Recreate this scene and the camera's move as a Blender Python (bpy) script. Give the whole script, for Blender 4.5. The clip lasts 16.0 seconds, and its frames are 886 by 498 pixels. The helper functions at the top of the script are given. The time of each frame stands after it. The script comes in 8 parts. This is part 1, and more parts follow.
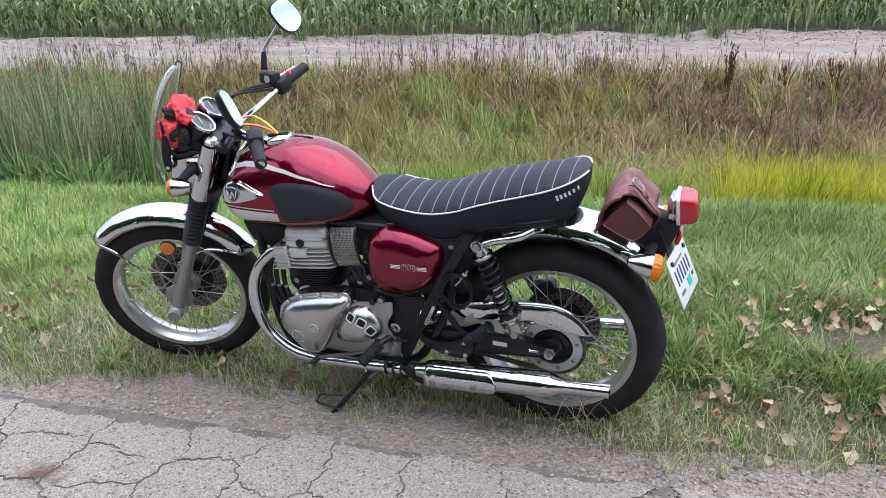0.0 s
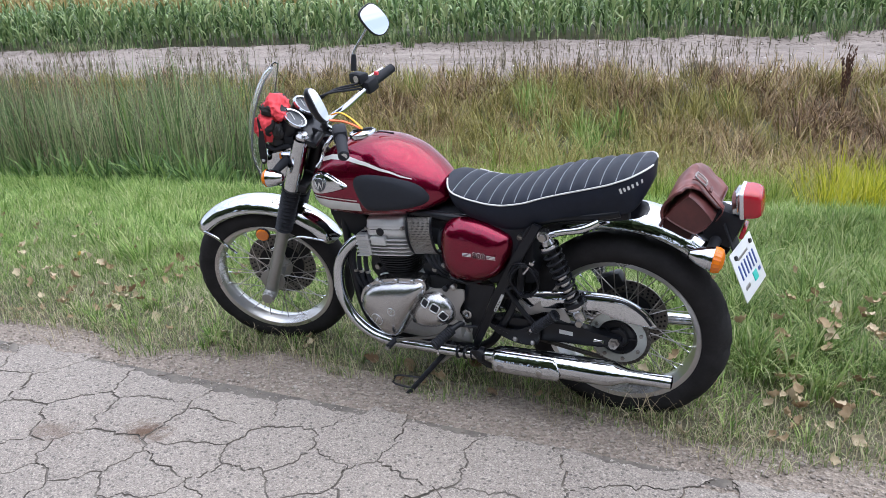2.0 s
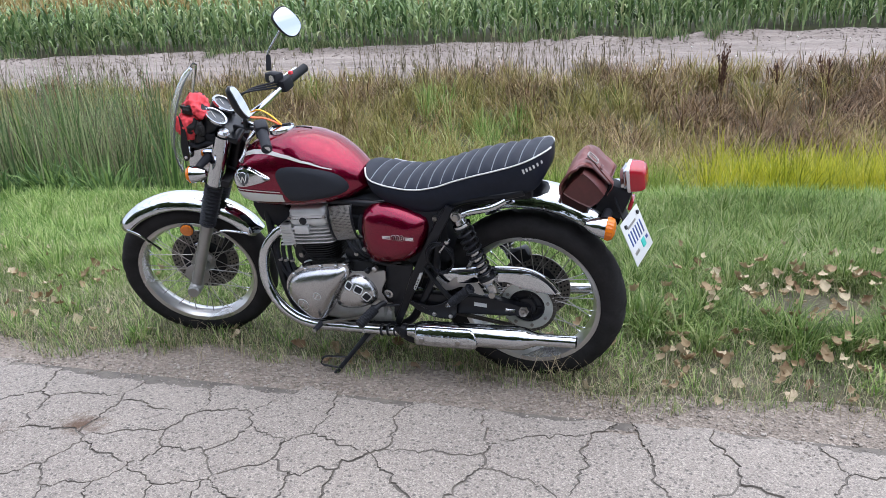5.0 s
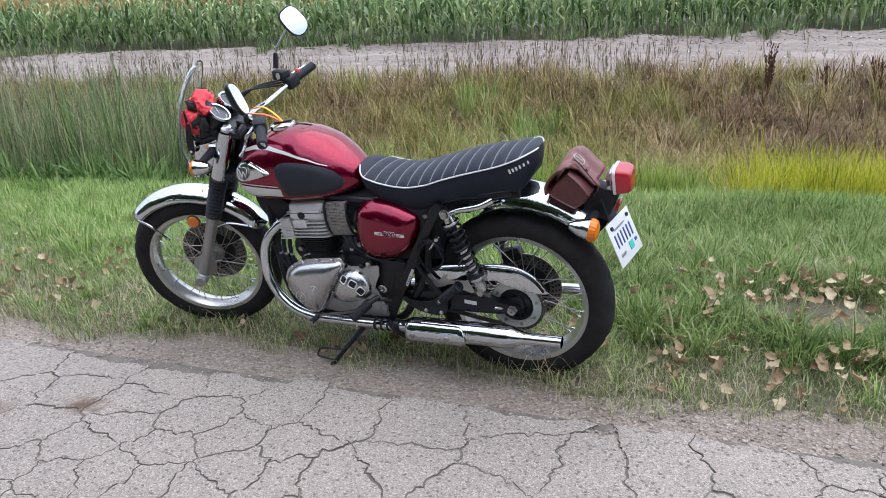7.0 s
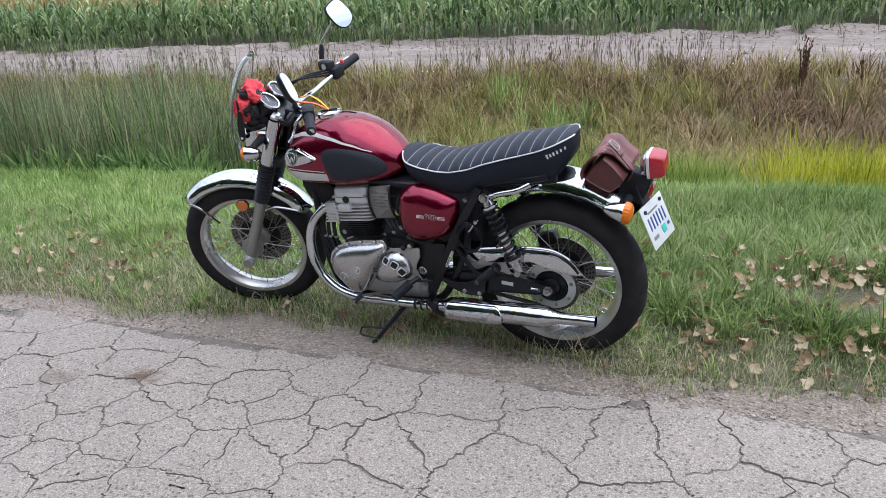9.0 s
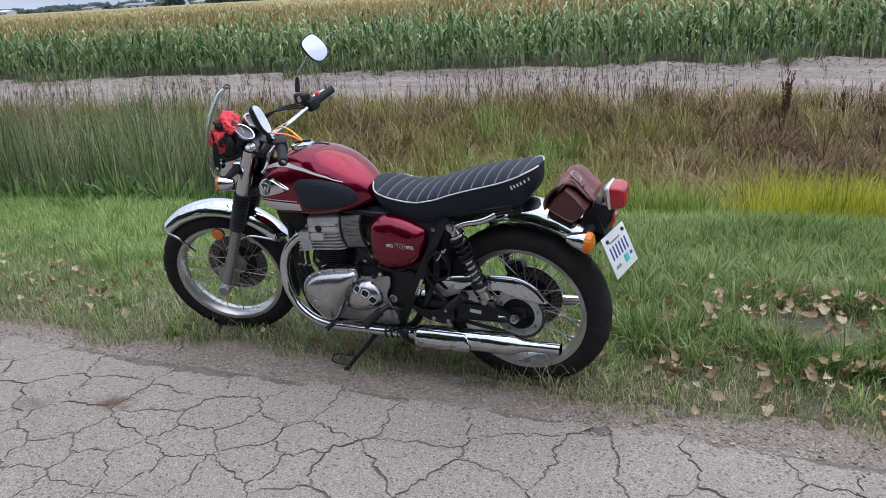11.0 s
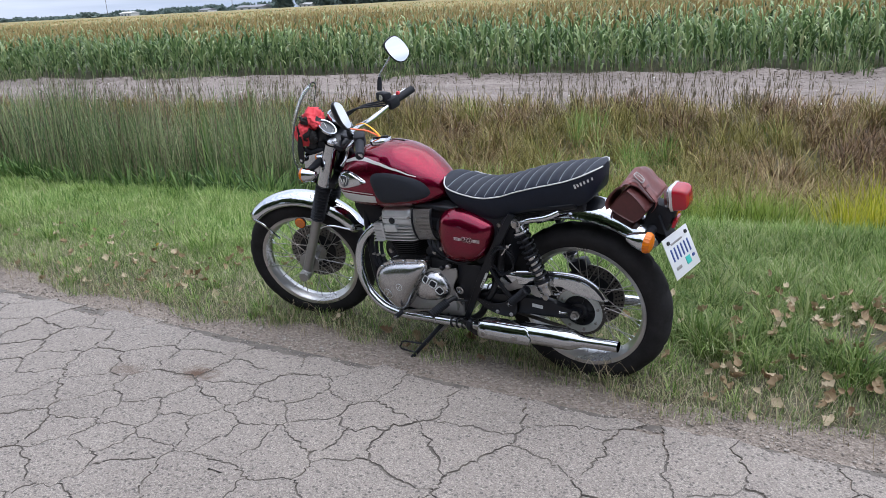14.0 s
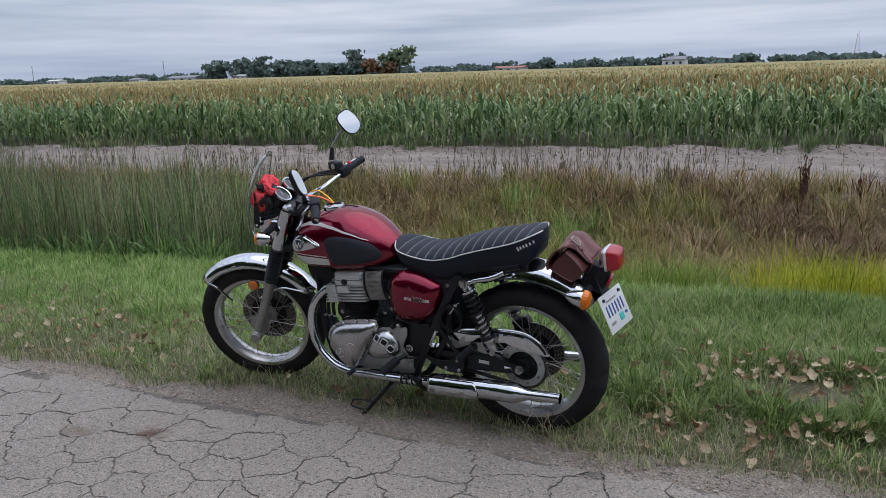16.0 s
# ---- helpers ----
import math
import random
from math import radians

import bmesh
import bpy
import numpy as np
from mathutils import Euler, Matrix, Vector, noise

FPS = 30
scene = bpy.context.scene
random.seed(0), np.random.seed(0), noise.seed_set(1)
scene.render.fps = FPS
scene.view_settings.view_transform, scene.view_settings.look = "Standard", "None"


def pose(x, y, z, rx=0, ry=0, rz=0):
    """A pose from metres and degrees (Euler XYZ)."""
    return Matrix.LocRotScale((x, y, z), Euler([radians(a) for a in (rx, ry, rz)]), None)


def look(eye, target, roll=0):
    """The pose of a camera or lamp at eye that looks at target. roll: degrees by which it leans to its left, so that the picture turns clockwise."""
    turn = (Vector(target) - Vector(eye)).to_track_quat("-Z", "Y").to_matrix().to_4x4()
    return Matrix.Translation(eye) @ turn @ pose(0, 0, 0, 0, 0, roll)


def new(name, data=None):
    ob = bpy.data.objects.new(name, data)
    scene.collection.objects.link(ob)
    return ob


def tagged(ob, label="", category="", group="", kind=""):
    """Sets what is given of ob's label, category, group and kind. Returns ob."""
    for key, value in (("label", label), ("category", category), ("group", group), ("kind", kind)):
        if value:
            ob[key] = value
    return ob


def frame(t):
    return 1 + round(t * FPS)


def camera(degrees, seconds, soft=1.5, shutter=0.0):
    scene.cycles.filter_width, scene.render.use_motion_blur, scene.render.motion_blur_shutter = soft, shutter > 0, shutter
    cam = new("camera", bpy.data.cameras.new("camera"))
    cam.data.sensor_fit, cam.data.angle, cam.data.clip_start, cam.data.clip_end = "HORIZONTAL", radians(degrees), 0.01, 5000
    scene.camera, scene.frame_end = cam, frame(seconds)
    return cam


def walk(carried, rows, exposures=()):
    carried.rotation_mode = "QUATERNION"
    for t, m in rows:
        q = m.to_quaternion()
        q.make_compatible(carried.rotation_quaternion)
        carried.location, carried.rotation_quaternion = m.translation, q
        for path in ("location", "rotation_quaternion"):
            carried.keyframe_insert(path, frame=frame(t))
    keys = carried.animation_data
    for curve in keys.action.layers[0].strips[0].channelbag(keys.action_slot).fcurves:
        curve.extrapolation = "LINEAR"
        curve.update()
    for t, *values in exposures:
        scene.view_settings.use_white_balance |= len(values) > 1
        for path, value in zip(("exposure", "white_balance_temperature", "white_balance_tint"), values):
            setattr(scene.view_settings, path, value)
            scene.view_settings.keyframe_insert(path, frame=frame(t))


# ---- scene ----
cam = camera(59.6, 16.0, soft=0.8)
PATH = [
    (0, (1.883, -2.253, 1.59), (1.274, -0.492, 0.864), -1.7),
    (0.5, (1.969, -2.29, 1.581), (1.271, -0.552, 0.878), -2.4),
    (1, (2.003, -2.335, 1.573), (1.192, -0.647, 0.871), -3.0),
    (1.5, (2.027, -2.344, 1.579), (1.19, -0.67, 0.875), -2.9),
    (2, (2.046, -2.349, 1.58), (1.186, -0.685, 0.881), -3.2),
    (2.5, (2.048, -2.36, 1.579), (1.174, -0.705, 0.875), -3.7),
    (3, (2.028, -2.442, 1.576), (1.166, -0.779, 0.874), -4.1),
    (3.5, (2.04, -2.526, 1.567), (1.238, -0.837, 0.856), -4.1),
    (4, (2.082, -2.569, 1.579), (1.43, -0.813, 0.878), -3.1),
    (4.2, (2.086, -2.586, 1.577), (1.449, -0.825, 0.876), -3.3),
    (6.3, (2.211, -2.571, 1.594), (1.538, -0.822, 0.895), -3.8),
    (6.5, (2.246, -2.553, 1.589), (1.547, -0.815, 0.887), -3.5),
    (7, (2.325, -2.541, 1.586), (1.564, -0.829, 0.885), -3.3),
    (7.5, (2.376, -2.537, 1.588), (1.579, -0.843, 0.885), -3.4),
    (8, (2.358, -2.577, 1.586), (1.537, -0.895, 0.882), -3.5),
    (8.2, (2.341, -2.603, 1.583), (1.515, -0.924, 0.876), -3.6),
    (10.3, (2.362, -2.75, 1.593), (1.537, -1.067, 0.896), -3.6),
    (10.5, (2.375, -2.738, 1.595), (1.55, -1.046, 0.918), -3.6),
    (11, (2.464, -2.698, 1.599), (1.643, -0.99, 0.962), -3.3),
    (11.5, (2.553, -2.682, 1.597), (1.714, -0.97, 0.991), -3.2),
    (12, (2.585, -2.679, 1.601), (1.657, -1.006, 1.017), -3.6),
    (12.5, (2.599, -2.68, 1.596), (1.568, -1.071, 1.003), -3.4),
    (13, (2.62, -2.684, 1.595), (1.58, -1.088, 0.986), -3.0),
    (13.5, (2.636, -2.692, 1.599), (1.592, -1.1, 0.988), -3.0),
    (14, (2.622, -2.766, 1.597), (1.591, -1.167, 0.98), -3.1),
    (14.5, (2.632, -2.851, 1.596), (1.657, -1.219, 0.972), -2.9),
    (15, (2.662, -2.925, 1.609), (1.723, -1.249, 1.053), -2.4),
    (15.5, (2.667, -2.97, 1.616), (1.749, -1.253, 1.158), -2.1),
    (16, (2.66, -2.983, 1.615), (1.762, -1.254, 1.166), -1.8),
]
EXPOSURES = [(0, 1.01), (1.5, 0.94), (3.5, 0.92), (7, 0.89), (8.2, 0.82), (10.3, 0.68), (11, 0.45), (12.5, 0.37), (13, 0.72), (13.5, 0.61), (14, 0.56), (14.5, 0.68), (15, 0.25), (15.5, -0.04), (16, -0.02)]
walk(cam, [(t, look(eye, target, roll)) for t, eye, target, roll in PATH], EXPOSURES)


# ---- world, sun, exposure ----
world = bpy.data.worlds.new("sky")
scene.world = world
world.use_nodes = True
wn, wl = world.node_tree.nodes, world.node_tree.links
wbg = wn["Background"]
wsky = wn.new("ShaderNodeTexSky")
wsky.sky_type = 'NISHITA'
wsky.sun_disc = False
SUN_EL, SUN_AZ = radians(74), radians(60)
wsky.sun_elevation, wsky.sun_rotation = SUN_EL, SUN_AZ
wsky.air_density, wsky.dust_density = 1.2, 2.5
wtc = wn.new("ShaderNodeTexCoord")
wmap = wn.new("ShaderNodeMapping")
wmap.inputs["Scale"].default_value = (0.8, 0.8, 12.0)
wnoise = wn.new("ShaderNodeTexNoise")
wnoise.inputs["Scale"].default_value, wnoise.inputs["Detail"].default_value = 2.2, 5.0
wnoise.inputs["Roughness"].default_value = 0.55
wramp = wn.new("ShaderNodeValToRGB")
wramp.color_ramp.elements[0].position, wramp.color_ramp.elements[0].color = 0.36, (4.6, 5.5, 7.3, 1)
wramp.color_ramp.elements[1].position, wramp.color_ramp.elements[1].color = 0.66, (9.7, 10.0, 11.3, 1)
wsep = wn.new("ShaderNodeSeparateXYZ")
wgrad = wn.new("ShaderNodeValToRGB")
for at, shade in ((0.045, (0.5, 0.535, 0.585, 1)), (0.085, (0.68, 0.68, 0.68, 1))):
    wgrad.color_ramp.elements.new(at).color = shade
wgrad.color_ramp.elements[0].position, wgrad.color_ramp.elements[0].color = 0.0, (0.5, 0.54, 0.59, 1)
wgrad.color_ramp.elements[3].position, wgrad.color_ramp.elements[3].color = 0.8, (1.29, 1.29, 1.31, 1)
wmul = wn.new("ShaderNodeMixRGB")
wmul.blend_type = 'MULTIPLY'
wmul.inputs["Fac"].default_value = 1.0
wmix = wn.new("ShaderNodeMixRGB")
wmix.inputs["Fac"].default_value = 0.86
wl.new(wtc.outputs["Generated"], wmap.inputs["Vector"])
wl.new(wtc.outputs["Generated"], wsep.inputs["Vector"])
wl.new(wsep.outputs["Z"], wgrad.inputs["Fac"])
wl.new(wmap.outputs["Vector"], wnoise.inputs["Vector"])
wl.new(wnoise.outputs["Fac"], wramp.inputs["Fac"])
wl.new(wramp.outputs["Color"], wmul.inputs["Color1"])
wl.new(wgrad.outputs["Color"], wmul.inputs["Color2"])
wl.new(wsky.outputs["Color"], wmix.inputs["Color1"])
wl.new(wmul.outputs["Color"], wmix.inputs["Color2"])
wl.new(wmix.outputs["Color"], wbg.inputs["Color"])
wbg.inputs["Strength"].default_value = 0.135

sun_data = bpy.data.lights.new("sun", 'SUN')
sun_data.energy, sun_data.angle, sun_data.color = 1.0, radians(80), (1.0, 0.98, 0.94)
sun = new("sun", sun_data)
sun_dir = Vector((math.sin(SUN_AZ) * math.cos(SUN_EL), math.cos(SUN_AZ) * math.cos(SUN_EL), math.sin(SUN_EL)))
sun.matrix_world = look(tuple(sun_dir * 50), (0, 0, 0))


# ---- mesh helpers ----
def new_mat(name, base=(0.5, 0.5, 0.5), rough=0.6, metal=0.0, coat=0.0):
    m = bpy.data.materials.new(name)
    m.use_nodes = True
    p = m.node_tree.nodes["Principled BSDF"]
    p.inputs["Base Color"].default_value = (*base, 1)
    p.inputs["Roughness"].default_value = rough
    p.inputs["Metallic"].default_value = metal
    p.inputs["Coat Weight"].default_value = coat
    p.inputs["Coat Roughness"].default_value = 0.04
    return m


def node(m, kind, **values):
    n = m.node_tree.nodes.new(kind)
    for k, v in values.items():
        n.inputs[k.replace("_", " ")].default_value = v
    return n


def wire(m, a, b):
    m.node_tree.links.new(a, b)


def principled(m):
    return m.node_tree.nodes["Principled BSDF"]


def coords(m, scale=(1, 1, 1), space="Object"):
    tc = m.node_tree.nodes.new("ShaderNodeTexCoord")
    mp = m.node_tree.nodes.new("ShaderNodeMapping")
    mp.inputs["Scale"].default_value = scale
    wire(m, tc.outputs[space], mp.inputs["Vector"])
    return mp.outputs["Vector"]


def ramp(m, fac, stops):
    r = m.node_tree.nodes.new("ShaderNodeValToRGB")
    el = r.color_ramp.elements
    while len(el) < len(stops):
        el.new(0.5)
    for e, (p, c) in zip(el, stops):
        e.position, e.color = p, (*c, 1)
    wire(m, fac, r.inputs["Fac"])
    return r.outputs["Color"]


def mixed(m, fac, a, b, mode='MIX'):
    n = m.node_tree.nodes.new("ShaderNodeMixRGB")
    n.blend_type = mode
    for s, v in zip(("Fac", "Color1", "Color2"), (fac, a, b)):
        if isinstance(v, (int, float)):
            n.inputs[s].default_value = v
        elif isinstance(v, tuple):
            n.inputs[s].default_value = (*v, 1)
        else:
            wire(m, v, n.inputs[s])
    return n.outputs["Color"]


def noise_tex(m, vec, scale, detail=4.0, rough=0.55):
    n = node(m, "ShaderNodeTexNoise", Scale=scale, Detail=detail, Roughness=rough)
    wire(m, vec, n.inputs["Vector"])
    return n.outputs["Fac"]


def bump(m, height, strength=0.3, distance=0.01):
    b = node(m, "ShaderNodeBump", Strength=strength, Distance=distance)
    wire(m, height, b.inputs["Height"])
    wire(m, b.outputs["Normal"], principled(m).inputs["Normal"])


def worn(name, base, rough, metal=0.0, coat=0.0, grain=60.0, vary=0.25, relief=0.05, dist=0.002, spec=0.5):
    """A material with fine grain and broad blotches in colour, roughness and relief."""
    m = new_mat(name, base, rough, metal, coat)
    principled(m).inputs["Specular IOR Level"].default_value = spec
    v = coords(m)
    fine, broad = noise_tex(m, v, grain), noise_tex(m, v, grain * 0.12, 3)
    dark = tuple(c * (1 - vary) for c in base)
    light = tuple(min(1, c * (1 + vary)) for c in base)
    c = ramp(m, broad, [(0.3, dark), (0.7, light)])
    c = mixed(m, 0.25, c, ramp(m, fine, [(0.3, dark), (0.7, light)]))
    wire(m, c, principled(m).inputs["Base Color"])
    r = node(m, "ShaderNodeMapRange")
    r.inputs["To Min"].default_value, r.inputs["To Max"].default_value = max(0, rough * 0.75), min(1, rough * 1.25)
    wire(m, broad, r.inputs["Value"])
    wire(m, r.outputs["Result"], principled(m).inputs["Roughness"])
    if relief:
        bump(m, fine, relief, dist)
    return m


def blade_mat(name, stops, rough=0.55, trans=0.35):
    """Leaves and blades: each one takes its colour by chance, light passes through in part."""
    m = new_mat(name, (0.1, 0.2, 0.05), rough)
    g = m.node_tree.nodes.new("ShaderNodeNewGeometry")
    v = coords(m, space="Object")
    broad = noise_tex(m, v, 0.9, 3)
    add = m.node_tree.nodes.new("ShaderNodeMath")
    add.operation = 'MULTIPLY_ADD'
    add.inputs[1].default_value, add.inputs[2].default_value = 0.75, 0.0
    wire(m, g.outputs["Random Per Island"], add.inputs[0])
    add2 = m.node_tree.nodes.new("ShaderNodeMath")
    add2.operation = 'MULTIPLY_ADD'
    add2.inputs[1].default_value = 0.55
    wire(m, broad, add2.inputs[0])
    wire(m, add.outputs[0], add2.inputs[2])
    sub = m.node_tree.nodes.new("ShaderNodeMath")
    sub.operation = 'SUBTRACT'
    sub.inputs[1].default_value = 0.14
    wire(m, add2.outputs[0], sub.inputs[0])
    c = ramp(m, sub.outputs[0], stops)
    p = principled(m)
    wire(m, c, p.inputs["Base Color"])
    p.inputs["Specular IOR Level"].default_value = 0.25
    tr = m.node_tree.nodes.new("ShaderNodeBsdfTranslucent")
    mx = m.node_tree.nodes.new("ShaderNodeMixShader")
    mx.inputs["Fac"].default_value = trans
    wire(m, c, tr.inputs["Color"])
    out = m.node_tree.nodes["Material Output"]
    wire(m, p.outputs[0], mx.inputs[1])
    wire(m, tr.outputs[0], mx.inputs[2])
    wire(m, mx.outputs[0], out.inputs["Surface"])
    return m


def fast_mesh(name, verts, quads=None, tris=None, smooth=False):
    """A mesh from numpy arrays."""
    me = bpy.data.meshes.new(name)
    quads = np.zeros((0, 4), int) if quads is None else np.asarray(quads)
    tris = np.zeros((0, 3), int) if tris is None else np.asarray(tris)
    me.vertices.add(len(verts))
    me.vertices.foreach_set("co", np.asarray(verts, np.float32).ravel())
    loops = np.concatenate([quads.ravel(), tris.ravel()]).astype(np.int32)
    me.loops.add(len(loops))
    me.loops.foreach_set("vertex_index", loops)
    n = len(quads) + len(tris)
    start = np.concatenate([np.arange(len(quads)) * 4, len(quads) * 4 + np.arange(len(tris)) * 3]).astype(np.int32)
    me.polygons.add(n)
    me.polygons.foreach_set("loop_start", start)
    me.update(calc_edges=True)
    me.validate()
    if smooth:
        me.polygons.foreach_set("use_smooth", np.ones(n, bool))
    return me


def obj(name, me, mat, label="", category="", group="", kind=""):
    if mat:
        me.materials.append(mat)
    return tagged(new(name, me), label, category, group, kind)


def blades(pos, height, width, bend, heading, segs=3, taper=1.0):
    """Strips that rise from pos, lean towards heading and narrow to a tip. Returns verts, quads, tris."""
    n = len(pos)
    side = np.stack([-np.sin(heading), np.cos(heading), np.zeros(n)], 1)
    out = np.stack([np.cos(heading), np.sin(heading), np.zeros(n)], 1)
    verts = np.zeros((n, segs * 2 + 1, 3))
    for k in range(segs + 1):
        s = k / segs
        ang = bend * s
        # arc of growing lean
        rise = height * (np.sin(ang) / np.maximum(bend, 1e-3))
        far = height * ((1 - np.cos(ang)) / np.maximum(bend, 1e-3))
        c = pos + out * far[:, None]
        c[:, 2] += rise
        if k == segs:
            verts[:, segs * 2] = c
        else:
            w = width * (1 - 0.75 * s ** 1.6 * taper) * (0.7 + 0.3 * min(1, k))
            verts[:, 2 * k] = c - side * w[:, None] / 2
            verts[:, 2 * k + 1] = c + side * w[:, None] / 2
    base = (np.arange(n) * (segs * 2 + 1))[:, None]
    q = np.concatenate([base + np.array([[2 * k, 2 * k + 1, 2 * k + 3, 2 * k + 2]]) for k in range(segs - 1)]) if segs > 1 else None
    t = base + np.array([[2 * segs - 2, 2 * segs - 1, 2 * segs]])
    return verts.reshape(-1, 3), q, t


def joined(parts):
    """Joins several (verts, quads, tris)."""
    vs, qs, ts, o = [], [], [], 0
    for v, q, t in parts:
        vs.append(v)
        if q is not None and len(q):
            qs.append(np.asarray(q) + o)
        if t is not None and len(t):
            ts.append(np.asarray(t) + o)
        o += len(v)
    return np.concatenate(vs), (np.concatenate(qs) if qs else None), (np.concatenate(ts) if ts else None)


# ---- the lie of the land ----
ENV = radians(8.5)          # the ditch, the track and the maize rows run at this angle to the motorcycle
CE, SE = math.cos(ENV), math.sin(ENV)
rng = np.random.default_rng(7)


def wave(x, y, s, k=0.0):
    """Cheap smooth unevenness, about -1 to 1."""
    return (np.sin(x * s + 1.3 * k) * np.cos(y * s * 1.13 + 2.1 * k) + np.sin(x * s * 2.3 + y * s * 1.7 + k) * 0.5 + np.cos(y * s * 3.1 - x * s * 1.9 + k * 3) * 0.3) / 1.6


def edge_of_grass(x):
    return -0.09 + 0.068 * x + 0.05 * np.sin(x * 2.1 + 0.5) + 0.03 * np.sin(x * 5.3 + 2) + 0.015 * np.sin(x * 13.0)


def across(x, y):
    return y * CE - x * SE


def ground_z(x, y):
    x, y = np.asarray(x, float), np.asarray(y, float)
    v = across(x, y)
    e = y - (-0.09 + 0.068 * x)
    road = 0.075 * (1 - np.exp(np.minimum(e, 0) / 0.6)) - 0.012 * np.clip(x - 0.5, -2, 2.5) * np.clip(-e / 0.5, 0, 1)
    prof = np.interp(v, [-0.2, 0.4, 1.4, 2.5, 3.1, 4.2, 5.2, 6.5, 8.0, 9.3, 10.4, 11.0, 13, 16.5, 17.5, 400], [0, 0, -0.07, -0.2, -0.3, -0.8, -1.15, -1.2, -1.15, -0.85, -0.56, -0.52, -0.5, -0.52, -0.48, -0.48])
    z = np.where(e < 0, road, prof)
    z = z + np.where(v > 0.3, 0.03 * wave(x, y, 1.7, 1) * np.clip(v - 0.3, 0, 1), 0)
    track = (v > 10.5) & (v < 17.6)
    z = z + np.where(track, 0.035 * wave(x * 0.35, y, 2.2, 2) + 0.02 * wave(x, y, 5.3, 4), 0)
    z = z + np.where(track, (0.13 + 0.06 * wave(x, y, 1.9, 7)) * np.exp(-((v - 16.6 - 0.25 * wave(x, y * 0.2, 0.8, 5)) / 0.35) ** 2), 0)
    z = z - np.where(track, 0.05 * np.exp(-((v - 12.3) / 0.3) ** 2) + 0.05 * np.exp(-((v - 14.2) / 0.3) ** 2), 0)
    return z


# ---- ground materials ----
def soil_mat():
    m = new_mat("verge_soil", (0.094, 0.078, 0.055), 0.9)
    v = coords(m)
    a, b = noise_tex(m, v, 3.0, 5), noise_tex(m, v, 70.0, 4)
    c = ramp(m, a, [(0.3, (0.055, 0.051, 0.027)), (0.55, (0.101, 0.09, 0.051)), (0.75, (0.156, 0.133, 0.078))])
    c = mixed(m, 0.5, c, ramp(m, b, [(0.35, (0.039, 0.039, 0.023)), (0.7, (0.187, 0.164, 0.109))]))
    wire(m, c, principled(m).inputs["Base Color"])
    bump(m, b, 0.7, 0.02)
    return m


def sand_mat():
    m = new_mat("track_sand", (0.312, 0.281, 0.242), 0.95)
    v = coords(m, (0.35, 1.8, 1))
    a, b = noise_tex(m, v, 1.1, 5), noise_tex(m, v, 14.0, 5)
    c = ramp(m, a, [(0.3, (0.14, 0.111, 0.094)), (0.5, (0.246, 0.201, 0.173)), (0.7, (0.359, 0.304, 0.269))])
    c = mixed(m, 0.5, c, ramp(m, b, [(0.3, (0.078, 0.066, 0.058)), (0.7, (0.312, 0.273, 0.25))]))
    wire(m, c, principled(m).inputs["Base Color"])
    bump(m, b, 0.8, 0.05)
    return m


